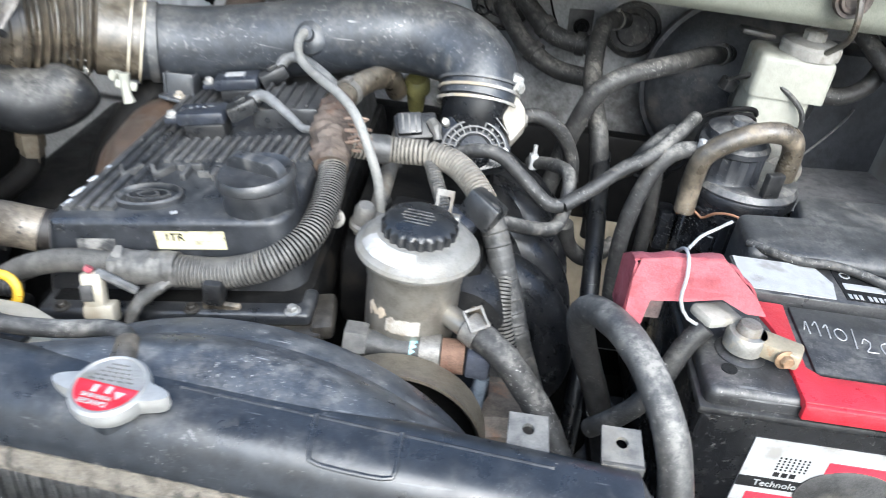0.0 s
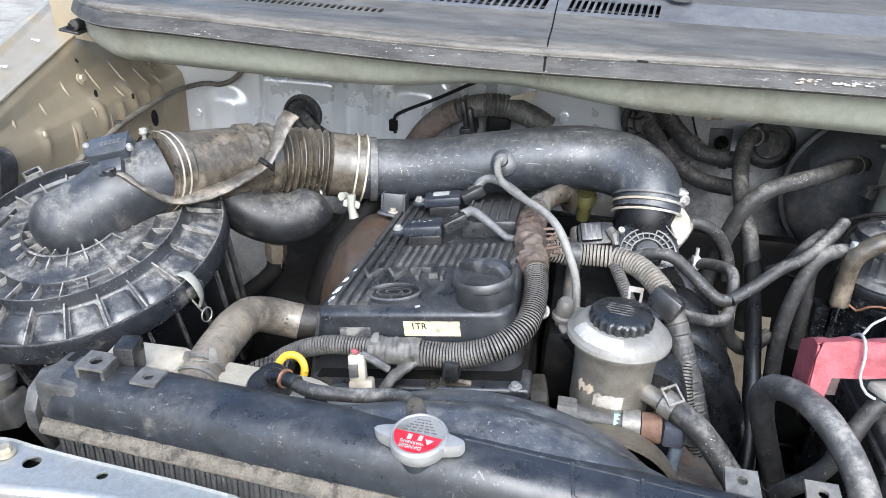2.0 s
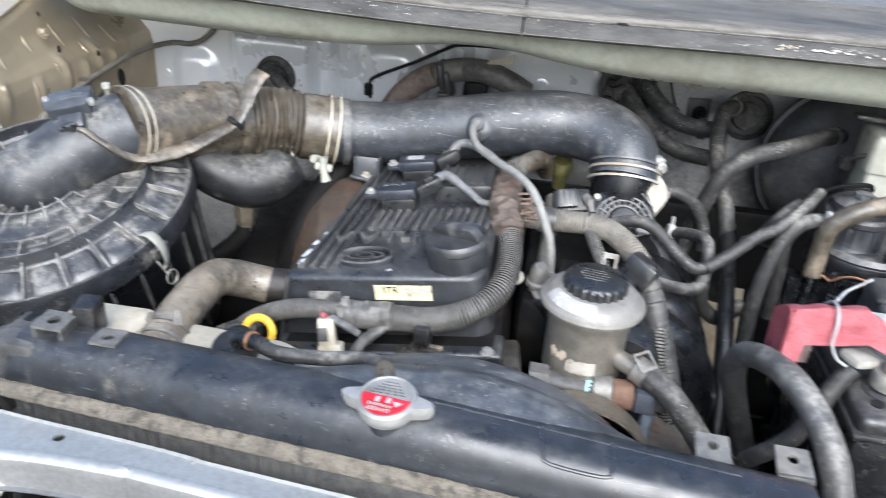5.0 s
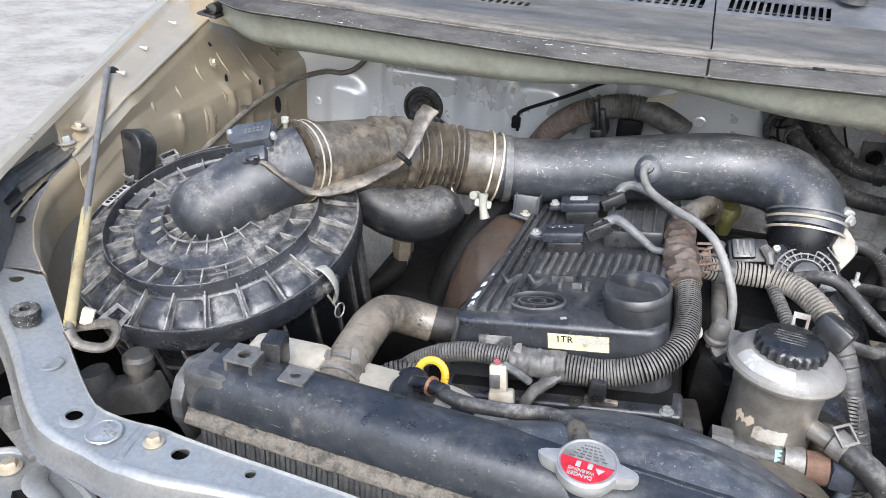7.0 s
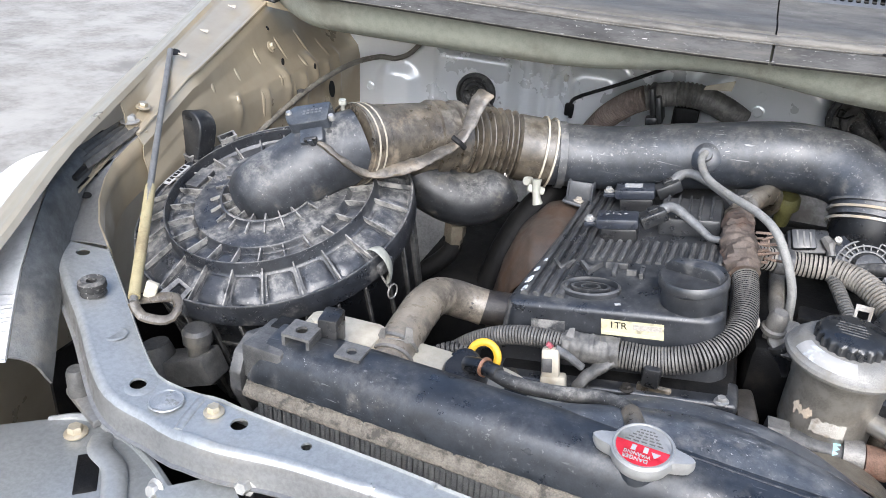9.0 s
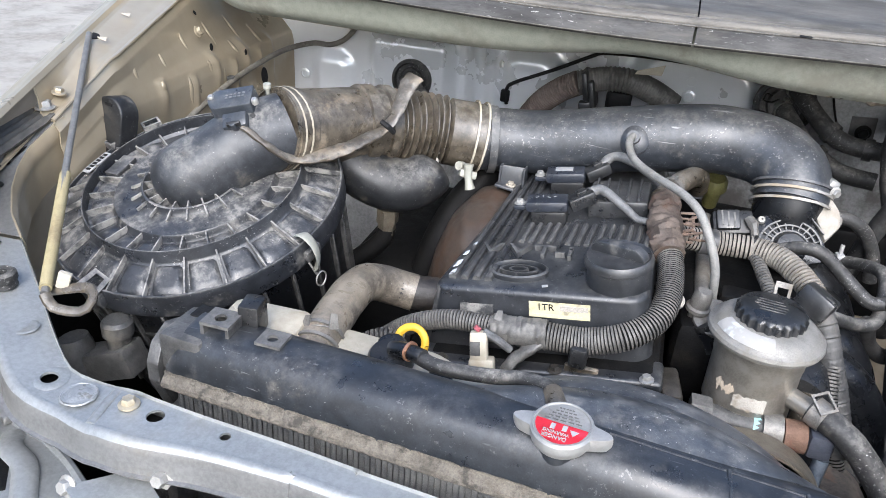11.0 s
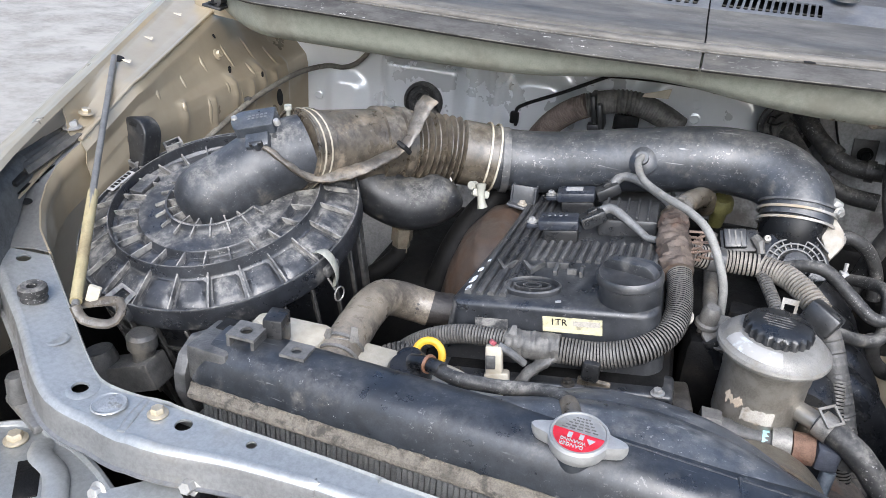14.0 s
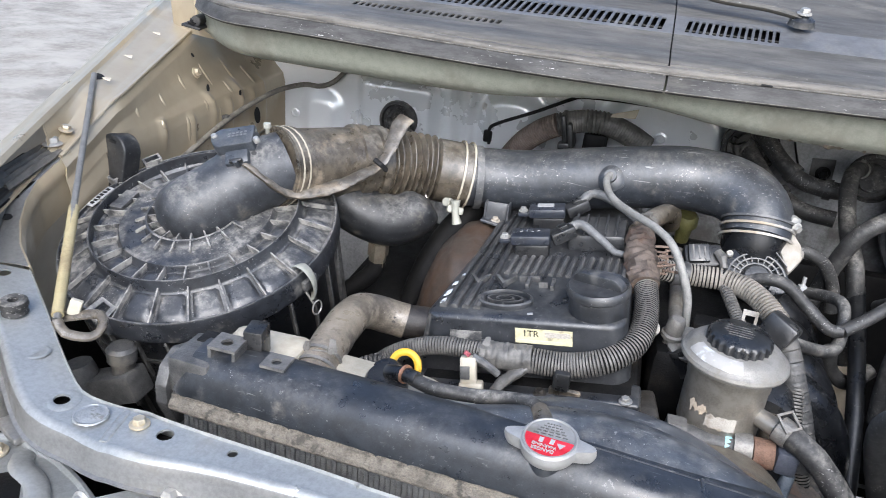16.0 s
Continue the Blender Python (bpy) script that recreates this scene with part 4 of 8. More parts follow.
# torn sealing foam and a wire under the cowl
sf = thing("seal_foam", "torn brown sealing foam hanging under the cowl", "seal", (0.03, 0.89, 1.275))
part("foam", tube([(-0.10, 0.885, 1.285), (-0.06, 0.884, 1.283), (-0.02, 0.884, 1.279), (0.03, 0.885, 1.274), (0.08, 0.886, 1.270), (0.13, 0.887, 1.270)], 0.006, 8, 0.004, rf=lambda q, t: 0.7 + 0.35 * math.sin(q * 140) + 0.2 * math.sin(q * 410)), RUBBER_BROWN, sf)
part("strip", tube([(-0.26, 0.885, 1.290), (-0.20, 0.883, 1.2925), (-0.14, 0.884, 1.288), (-0.09, 0.885, 1.284)], 0.0022, 6), INK_SHADE, sf)

# front wheels under the bay
for x in (-0.80, 0.64):
    wheel = part("wheel", lathe([(0.20, -0.10), (0.22, -0.11), (0.31, -0.105), (0.33, -0.08), (0.33, 0.08), (0.31, 0.105), (0.22, 0.11), (0.20, 0.10)], pose(x, 0.78, 0.33, 0, 90, 0), 40), RUBBER, car, "black front tyre")

# plain unseen tray, added to close the bay below and keep light out
part("light_block_tray", box((1.46, 1.02, 0.01), pose(-0.08, 0.76, 0.44), 0.002), DARK, car)

# ---- radiator ----
rad = thing("radiator", "black plastic-topped radiator with a sand-caked seam", "radiator", (-0.18, 0.41, 0.45))
RY = lambda x: 0.382 - 0.092 * (min(x, -0.12) + 0.17) - 0.045 * max(x + 0.12, 0)
RZ = lambda x: 0.0125 * (min(x, -0.12) + 0.52) / 0.35 - 0.05 * max(x + 0.12, 0)


def tank_fn(u, v):
    x = -0.522 + 0.70 * u
    a = math.pi * (1 - v)
    e = min(u, 1 - u) * 0.70
    s = 1 - 0.35 * smooth(0.012, 0.0, e)
    cy, sz = math.cos(a), math.sin(a)
    y = 0.0213 + 0.0348 * math.copysign(abs(cy) ** 0.62, cy)
    z = 1.040 + 0.0535 * abs(sz) ** 0.72 * s
    return Vector((x, RY(x) + y, z + RZ(x)))


tank = part("top_tank", sheet(tank_fn, 60, 56, 0.002), TANK, rad, "glossy black radiator top tank")
for x in (-0.522, 0.178):
    part("tank_end", prism([(-0.0135, 1.040), (-0.011, 1.056), (-0.002, 1.068), (0.024, 1.074), (0.044, 1.070), (0.054, 1.058), (0.057, 1.040)], -0.003, 0.003, Matrix(((0, 0, 1, x), (1, 0, 0, RY(x)), (0, 1, 0, RZ(x)), (0, 0, 0, 1))), bevel=0.0015), BLACK, tank)
seam = bmesh.new()
rng = random.Random(3)
n = 118
for i in range(n):
    x = -0.525 + 0.70 * (i + 0.5) / n
    box((0.70 / n * 0.9, 0.004 + rng.uniform(0, 0.0010), 0.0045 + rng.uniform(-0.0005, 0.0005)), pose(x, RY(x) - 0.0165, 1.0405 + RZ(x), 0, -2, -5.2), 0.0010, 1, seam)
part("crimped_seam", seam, SANDY, rad, "sand-caked crimped seam")


def ledge(u, v):
    x = -0.524 + 0.70 * u
    dy, z = along([(-0.0125, 1.0545), (-0.0132, 1.0510), (-0.0165, 1.0480), (-0.0190, 1.0460), (-0.0195, 1.0435), (-0.016, 1.0425)], v)
    k = 0.0006 * math.sin(180 * x + 3 * math.sin(47 * x)) + 0.0005 * math.sin(431 * x)
    return Vector((x, RY(x) + dy - k, z + k + RZ(x)))


part("dusty_ledge", sheet(ledge, 160, 15, 0.0015), SANDY, rad, "dust-covered crimp ledge")
part("header_plate", box((0.702, 0.072, 0.008), pose(-0.172, RY(-0.17) + 0.020, 1.0515, 0, -2, -5.2), 0.002), SANDY, rad)
fins = bmesh.new()
box((0.69, 0.030, 0.56), pose(-0.172, RY(-0.17) + 0.016, 0.760, 0, 0, -5.2), 0, bm=fins)
part("core_backing", fins, CORE, rad)
tubes = bmesh.new()
for i in range(128):
    x = -0.5145 + 0.69 * i / 128
    for k in range(34):
        z = 1.0335 + RZ(x) - 0.0031 * k
        y = RY(x) - 0.006 + 0.0012 * (i % 2)
        vs = [tubes.verts.new(p) for p in ((x - 0.0024, y, z), (x + 0.0024, y - 0.0008, z + 0.0004), (x + 0.0024, y - 0.002, z - 0.0013), (x - 0.0024, y - 0.0015, z - 0.0017), (x - 0.0024, y + 0.003, z - 0.0017), (x + 0.0024, y + 0.003, z - 0.0013))]
        tubes.faces.new(vs[:4])
        tubes.faces.new((vs[3], vs[2], vs[5], vs[4]))
for i in range(65):
    x = -0.517 + 0.69 * i / 64
    box((0.0010, 0.005, 0.5), pose(x, RY(x) - 0.005, 0.785 + RZ(x)), 0, bm=tubes)
fo = part("core_mesh", tubes, CORE, rad, smooth=False)
tagged(fo, kind="stuff")
# left end bracket, a bent grey plate
lb = part("end_bracket", prism([(0.458, 1.075), (0.432, 1.085), (0.410, 1.077), (0.400, 1.060), (0.400, 1.040), (0.417, 0.999), (0.431, 0.985), (0.440, 0.99), (0.428, 1.005), (0.417, 1.024), (0.414, 1.046), (0.420, 1.060), (0.436, 1.070), (0.460, 1.064)], -0.006, 0.006, Matrix(((0, 0, 1, -0.536), (1, 0, 0, 0), (0, 1, 0, 0), (0, 0, 0, 1))), bevel=0.002), GREYPL, rad, "dusty grey plastic end bracket")
part("bracket_web", box((0.024, 0.030, 0.006), pose(-0.524, 0.442, 1.076, 0, 0, 0), 0.002), GREYPL, lb)
part("end_block", box((0.045, 0.052, 0.040), pose(-0.508, RY(-0.51) + 0.018, 1.071, 0, 0, -4), 0.004), GREYPL, rad, "dusty grey plastic end block")
part("block_slot", box((0.018, 0.020, 0.004), pose(-0.512, RY(-0.51) + 0.038, 1.0905, 0, 0, -1.5), 0.001), INK_SHADE, rad)
part("core_side", box((0.012, 0.034, 0.56), pose(-0.521, 0.402, 0.73), 0.002), GREYPL, rad)


def clip_block(x, y, z, s=1.0):
    c = thing("radiator_clip", "grey plastic mounting clip with a round hole", "clip", (x, y, z - 0.012), "clips on the radiator")
    part("rear_wall", box((0.026 * s, 0.004, 0.024 * s), pose(x, y + 0.014 * s, z - 0.012), 0.001), GREYPL, c)
    part("top_plate", plate([(x - 0.016 * s, y - 0.014 * s), (x + 0.016 * s, y - 0.014 * s), (x + 0.016 * s, y + 0.016 * s), (x - 0.016 * s, y + 0.016 * s)], [ring_pts(x, y, 0.0065 * s)], 0.003, lambda a, b_: z + 0.002), GREYPL, c)
    for d in (-1, 1):
        part("side_wall", box((0.004, 0.028 * s, 0.024 * s), pose(x + d * 0.014 * s, y, z - 0.012), 0.001), GREYPL, c)
    return c


clip_block(-0.480, 0.430, 1.104, 0.9)
clip_block(-0.427, 0.427, 1.098, 0.78)
c3 = thing("radiator_clip", "dark plastic clip beside a pale post", "clip", (-0.462, 0.452, 1.06), "clips on the radiator")
part("dark_block", box((0.020, 0.026, 0.034), pose(-0.462, 0.454, 1.098, 0, 0, 8), 0.003), BLACK, c3)
part("post", lathe([(0, 0.028), (0.008, 0.026), (0.011, 0.018), (0.011, -0.04), (0, -0.04)], toward((-0.497, 0.492, 1.052), (0, 0, 1)), 18), CREAM, c3, "pale cream post")
# right end tabs
for x in (0.094, 0.156):
    c = thing("mounting_tab", "pale grey plastic mounting tab with a hole", "tab", (x, 0.42, 1.05), "tabs on the radiator")
    part("tab_plate", plate([(x - 0.014, 0.408), (x + 0.014, 0.408), (x + 0.013, 0.436), (x - 0.013, 0.436)], [ring_pts(x, 0.425, 0.0042)], 0.003, lambda a, b_: 1.094 + 0.25 * (b_ - 0.42)), GREYPL, c)
    part("tab_face", box((0.028, 0.004, 0.026), pose(x, 0.408, 1.079, -6), 0.001), GREYPL, c)
part("filler_neck", lathe([(0.0200, -0.020), (0.0190, -0.008), (0.0185, 0.0), (0.0185, 0.009), (0, 0.009)], toward((-0.1645, 0.391, 1.100), (0.06, -0.1, 1)), 24), TANK, tank)

# radiator cap with two ears
CM = Matrix.Translation((-0.1645, 0.3865, 1.113)) @ pose(0, 0, 0, 7, -3.5, -5)


def cap_wave(a, z):
    d = min(abs(math.sin(a)), 1)
    k = max(0.0, 1 - d / 0.34)
    return 0.0140 * smooth(0, 1, k)


cap = part("filler_cap", lathe([(0, 0.0080), (0.0225, 0.0080), (0.0238, 0.0070), (0.0242, 0.0020), (0.0235, -0.002), (0.0215, -0.006), (0.0, -0.006)], CM, 96, wave=lambda a, z: cap_wave(a, z) * (1 if z < 0.0078 else 0)), CAPM, rad, "cast metal cap with a red and white warning label")
part("ear_rim", lathe([(0.0205, 0.0079), (0.0212, 0.0092), (0.0222, 0.0092), (0.0229, 0.0079)], CM, 60), CAPM, cap)


def half_disc(r, a0, a1, z, n=30):
    bm = bmesh.new()
    vs = [bm.verts.new(CM @ Vector((r * math.cos(a0 + (a1 - a0) * i / n), r * math.sin(a0 + (a1 - a0) * i / n), z))) for i in range(n + 1)]
    bm.faces.new(vs)
    bmesh.ops.solidify(bm, geom=list(bm.faces), thickness=0.0003)
    return bm


R10 = radians(-4)
part("white_label", half_disc(0.0200, R10, R10 + math.pi, 0.0086), WHITE, cap, "white half of the warning label")
part("red_label", half_disc(0.0200, R10 + math.pi, R10 + 2 * math.pi, 0.0086), REDINK, cap, "red half of the warning label")
for k in range(5):
    w = 0.030 - 0.0045 * k
    for s in range(5):
        part("print_bar", box((w / 5 * 0.72, 0.0011, 0.0003), CM @ pose(-w / 2 + w / 5 * (s + 0.5), 0.0025 + 0.0031 * k, 0.0090, 0, 0, -4), 0), GREYPL, cap)
text("DANGER", 0.0048, CM @ pose(-0.003, -0.0145, 0.0089, 0, 0, 176), WHITE, cap)
text("WARNING", 0.0042, CM @ pose(-0.0025, -0.0100, 0.0089, 0, 0, 176), WHITE, cap)
for k in (0, 1):
    part("print_bar", box((0.0035, 0.0055, 0.0003), CM @ pose(-0.006 + 0.009 * k, -0.0045, 0.0090, 0, 0, -4), 0), WHITE, cap)
part("warning_triangle", prism([(-0.0035, 0), (0.0035, 0), (0, -0.0055)], 0, 0.0004, CM @ pose(0.0105, -0.005, 0.0088, 0, 0, -4)), WHITE, cap)

# overflow tank behind the radiator
ot = thing("overflow_tank", "cream plastic coolant overflow tank with a black cap", "tank", (-0.39, 0.485, 0.85))
part("tank_body", prism([(-0.515, 0.456), (-0.30, 0.450), (-0.232, 0.460), (-0.232, 0.488), (-0.30, 0.520), (-0.50, 0.530)], 0.86, 1.060, bevel=0.008), CREAM, ot)
part("raised_shoulder", box((0.085, 0.045, 0.030), pose(-0.470, 0.492, 1.062, 0, 0, 2), 0.010), CREAM, ot)
oc = part("cap", lathe([(0, 0.016), (0.018, 0.015), (0.021, 0.011), (0.022, -0.004), (0, -0.004)], toward((-0.336, 0.484, 1.060), (-0.05, -0.25, 1)), 30), BLACK, ot, "dusty black push-on cap")
part("cap_spout", tube([(-0.335, 0.482, 1.078), (-0.318, 0.476, 1.084), (-0.300, 0.468, 1.087)], 0.0075, 12), BLACK, oc)
part("lug", box((0.03, 0.016, 0.018), pose(-0.272, 0.470, 1.058, 0, 0, -8), 0.003), CREAM, ot)
part("lug_clip", box((0.022, 0.014, 0.014), pose(-0.283, 0.466, 1.066, 0, 0, -8), 0.002), BLACK, ot)
oh = thing("overflow_hose", "black rubber hose from the radiator neck to the overflow tank", "hose", (-0.25, 0.46, 1.09))
part("hose", tube([(-0.318, 0.477, 1.084), (-0.285, 0.462, 1.086), (-0.245, 0.462, 1.088), (-0.21, 0.465, 1.092), (-0.188, 0.452, 1.101), (-0.176, 0.432, 1.107), (-0.172, 0.408, 1.108)], 0.0068, 14), RUBBER, oh)
part("end_sleeve", tube([(-0.180, 0.440, 1.105), (-0.175, 0.425, 1.108), (-0.172, 0.406, 1.108)], 0.0082, 14), RUBBER_BROWN, oh)
clamp_band((-0.315, 0.4755, 1.0845), (0.03, -0.012, 0.003), 0.0072, 0.003, COPPER, oh)

# fan shroud
SHROUD = surf("scuffed_shroud", (0.024, 0.0275, 0.033), (0.046, 0.051, 0.058), 0.36, spec=0.7, stain=(0.17, 0.168, 0.16), stain_amount=0.26, stain_scale=26, dust=0.20, specks=0.8, bump=0.03, scratch=1.0)
fs = thing("fan_shroud", "scuffed black plastic fan shroud dome", "shroud", (-0.12, 0.45, 0.6))


def shroud(u, v):
    a = radians(4 + 172 * u)
    r = 0.2388 - 0.010 * v * v
    return Vector((-0.119 - r * math.cos(a), 0.4665 + 0.034 * v, 0.8586 + r * math.sin(a)))


part("shroud_ring", sheet(shroud, 80, 12, 0.003), SHROUD, fs)
def shroud_face(u, v):
    x = -0.352 + 0.468 * u
    top = 0.8586 + math.sqrt(max(0.2388 ** 2 - (x + 0.119) ** 2, 0.0))
    y0 = RY(x) + 0.028
    z0 = 1.0915 + RZ(x)
    return Vector((x, y0 + (0.4695 - y0) * v, z0 + (top - z0) * v + 0.010 * math.sin(math.pi * v)))


part("shroud_front", sheet(shroud_face, 70, 12, 0.003), SHROUD, fs)
part("front_seam", tube([(x, RY(x) + 0.027, 1.0925 + RZ(x)) for x in [-0.13 + 0.02 * i for i in range(13)]], 0.0016, 8), TANK, fs)
part("moulded_recess", tube([tank_fn((x + 0.522) / 0.70, v) + Vector((0, 0, 0.0008)) for x, v in ((-0.042, 0.52), (-0.040, 0.36), (-0.034, 0.30), (0.006, 0.30), (0.013, 0.36), (0.013, 0.52))], 0.0016, 8, 0.004), TANK, fs, "moulded recess outline")
part("shroud_back", sheet(lambda u, v: Vector((-0.40 + 0.50 * u, 0.445, 0.55 + 0.46 * v)), 6, 6, 0.003), DARK, fs)

# upper radiator hose
uh = thing("radiator_hose", "dusty bent upper radiator hose", "hose", (-0.42, 0.56, 1.06))
part("hose", tube([(-0.409, 0.452, 1.043), (-0.4150, 0.492, 1.056), (-0.4175, 0.540, 1.060), (-0.4190, 0.585, 1.060), (-0.4160, 0.616, 1.056), (-0.4070, 0.638, 1.046), (-0.3910, 0.650, 1.037), (-0.3700, 0.655, 1.032)], 0.0215, 32, 0.004, rf=lambda s, t: 1.0 + 0.010 * math.sin(s * 160) + 0.006 * math.sin(s * 61)), HOSETAN, uh)
part("far_hose", tube([(-0.398, 0.647, 1.040), (-0.375, 0.654, 1.033), (-0.345, 0.662, 1.031), (-0.31, 0.666, 1.031), (-0.28, 0.665, 1.032)], 0.0205, 22, 0.005), surf("dark_hose", (0.012, 0.0105, 0.0095), (0.026, 0.022, 0.019), 0.5, stain=(0.06, 0.048, 0.036), stain_amount=0.3), uh)
part("end_rim", lathe([(0.0205, -0.004), (0.0235, -0.003), (0.0235, 0.003), (0.0205, 0.004)], toward((-0.4125, 0.474, 1.0505), (0.10, 0.95, 0.30)), 32), RUBBER_BROWN, uh)
for k in (0.0, 0.015):
    clamp_band((-0.4142 - 0.1 * k, 0.486 + k, 1.0545 + 0.25 * k), (-0.10, 0.95, 0.26), 0.0216, 0.0035, ALU, uh)
part("clamp_tab", prism([(-0.006, 0), (0.006, 0), (0.002, 0.016), (-0.004, 0.013)], -0.0008, 0.0008, Matrix.Translation((-0.428, 0.490, 1.070)) @ pose(0, 0, 0, 70, 0, -30)), ALU, uh)
part("clamp_tab", prism([(-0.005, 0), (0.005, 0), (0.004, 0.015), (-0.002, 0.017)], -0.0008, 0.0008, Matrix.Translation((-0.400, 0.496, 1.073)) @ pose(0, 0, 0, 75, 0, 35)), ALU, uh)
part("clamp_wire", tube([(-0.426, 0.491, 1.073), (-0.414, 0.489, 1.0785), (-0.402, 0.496, 1.075)], 0.0009, 6), ALU, uh)
clamp_band((-0.318, 0.666, 1.028), (0.05, -0.010, 0.005), 0.0215, 0.010, DARK, uh)

# ---- air cleaner ----
AN = Vector((-0.0492, -0.3119, 1)).normalized()
ax_x = Vector((1, 0, 0.0492)).normalized()
AM = Matrix.Translation((-0.6468, 0.6519, 1.1077)) @ Matrix((ax_x, AN.cross(ax_x), AN)).transposed().to_4x4()
air = thing("air_cleaner", "dusty round black air cleaner with a ribbed lid", "air filter", (-0.647, 0.70, 0.85))
lidp = part("lid", lathe([(0.166, -0.032), (0.1715, -0.030), (0.1725, -0.027), (0.1725, -0.002), (0.1715, 0.0005), (0.1695, 0.0005), (0.1685, -0.004), (0.1650, -0.0065), (0.1320, 0.0075), (0.1300, 0.0100), (0.1287, 0.0225), (0.1280, 0.0240), (0.1268, 0.0240), (0.1258, 0.0100), (0.1220, 0.0070), (0.0985, 0.0075), (0.0962, 0.0105), (0.0952, 0.0145), (0.0938, 0.0160), (0.0900, 0.0165), (0.0640, 0.0175), (0.0620, 0.0195), (0.0605, 0.0245), (0.0580, 0.0250), (0.0565, 0.0235), (0.0550, 0.0150), (0.0, 0.0150)], AM, 120), LID, air, "ribbed dusty lid")
rr = bmesh.new()
for r0, r1, z0, z1, h, cnt, a0 in ((0.1270, 0.1700, 0.0085, -0.0065, 0.0075, 24, -5), (0.0945, 0.1270, 0.0065, 0.0065, 0.0085, 24, -8), (0.0380, 0.0585, 0.014, 0.014, 0.0105, 20, -12), (0.0590, 0.0740, 0.0205, 0.0165, 0.0040, 20, -12)):
    for i in range(cnt):
        m = AM @ pose(0, 0, 0, 0, 0, 360 * i / cnt + a0)
        vs = [rr.verts.new(m @ Vector(q)) for y in (-0.0009, 0.0009) for q in ((r0, y, z0), (r1, y, z1), (r1, y, z1 + h * (0.8 if r1 > 0.15 else 1)), (r0, y, z0 + h))]
        for f in ((0, 1, 2, 3), (7, 6, 5, 4), (3, 2, 6, 7), (1, 5, 6, 2), (0, 3, 7, 4), (0, 4, 5, 1)):
            rr.faces.new([vs[k] for k in f])
tagged(part("rib", rr, LID, lidp, smooth=False), kind="stuff")
for i in range(24):
    m = AM @ pose(0, 0, 0, 0, 0, 15 * i + 2.5)
    part("raised_panel", sheet(lambda u, v, m=m: m @ Vector(((0.1325 + 0.0320 * v) * math.cos((u - 0.5) * radians(12.6)), (0.1325 + 0.0320 * v) * math.sin((u - 0.5) * radians(12.6)), 0.0070 - 0.0138 * v + 0.0038 * min(1, 3.2 * math.sqrt(max(u * (1 - u) * v * (1 - v), 0.0) * 4)) ** 1.5)), 8, 8), LID, lidp)
    if i % 2 == 0 or i > 12:
        part("channel_pad", sheet(lambda u, v, m=m: m @ Vector(((0.0995 + 0.0235 * v) * math.cos((u - 0.7) * radians(12)), (0.0995 + 0.0235 * v) * math.sin((u - 0.7) * radians(12)), 0.0074 + 0.0045 * math.sin(math.pi * u) ** 0.5 * math.sin(math.pi * v) ** 0.5)), 8, 8), LID, lidp)
for a, w in ((141, 0.012), (159, 0.008)):
    part("rim_lug", plate([(-w, -0.008), (w, -0.008), (w, 0.008), (-w, 0.008)], [[(-w + 0.003, -0.005), (w - 0.003, -0.005), (w - 0.003, 0.005), (-w + 0.003, 0.005)]], 0.010, None, AM @ pose(0, 0, 0, 0, 0, a) @ pose(0.177, 0, 0.006, 0, 0, 90)), LID, lidp)
housing = part("housing", lathe([(0.166, -0.030), (0.164, -0.036), (0.156, -0.22), (0.10, -0.24), (0, -0.24)], AM, 64), BLACK, air, "black filter housing")
rr = bmesh.new()
for i in range(28):
    a = 360 * i / 28
    box((0.007, 0.004, 0.17), AM @ pose(0, 0, 0, 0, 0, a) @ pose(0.162, 0, -0.12, 0, 2.5, 0), 0.001, 1, rr)
for z in (-0.07, -0.10, -0.13):
    lathe([(0.160, z), (0.165, z), (0.165, z - 0.004), (0.160, z - 0.004)], AM @ pose(0, 0, 0, 0, 0, -140), 20, rr, arc=70)
part("housing_rib", rr, BLACK, housing)
# dark recess and dome outlet
DR = 0.045
part("domed_outlet", tube([(-0.684, 0.626, 1.112), (-0.668, 0.634, 1.122), (-0.645, 0.645, 1.132), (-0.618, 0.664, 1.150), (-0.594, 0.685, 1.168), (-0.560, 0.716, 1.181)], DR, 40, 0.003, rf=lambda s, t: math.sqrt(max(1 - (1 - min(s / DR, 1)) ** 2, 0.0004))), surf("dome_plastic", (0.016, 0.0178, 0.021), (0.030, 0.0322, 0.036), 0.46, spec=0.55, stain=(0.14, 0.125, 0.10), stain_amount=0.22, stain_scale=20, dust=0.45, specks=0.5, bump=0.04), air, "smooth domed outlet")
# sensor box on the outlet
SM = Matrix.Translation((-0.607, 0.676, 1.2195)) @ pose(0, 0, 0, 24, -14, 16)
mf = thing("airflow_sensor", "dark grey plastic airflow sensor with its connector", "sensor", (-0.606, 0.69, 1.2))
SENS = surf("grey_sensor_plastic", (0.030, 0.034, 0.040), (0.050, 0.055, 0.062), 0.36, spec=0.5, stain=(0.15, 0.14, 0.12), stain_amount=0.2, dust=0.15, specks=0.4, bump=0.05)
part("sensor_body", prism([(-0.025, -0.012), (-0.019, -0.017), (0.024, -0.017), (0.025, 0.016), (-0.020, 0.017), (-0.030, 0.008), (-0.030, 0.0)], -0.012, 0.006, SM, bevel=0.003), SENS, mf)
for k in range(2):
    for j in range(5):
        part("print_bar", box((0.0032, 0.0026, 0.0004), SM @ pose(-0.006 + 0.0050 * j, 0.004 - 0.0048 * k, 0.0062), 0), ROOMWIRE, mf)
part("sensor_base", box((0.040, 0.03, 0.024), SM @ pose(0.006, -0.010, -0.020), 0.004), BLACK, mf)
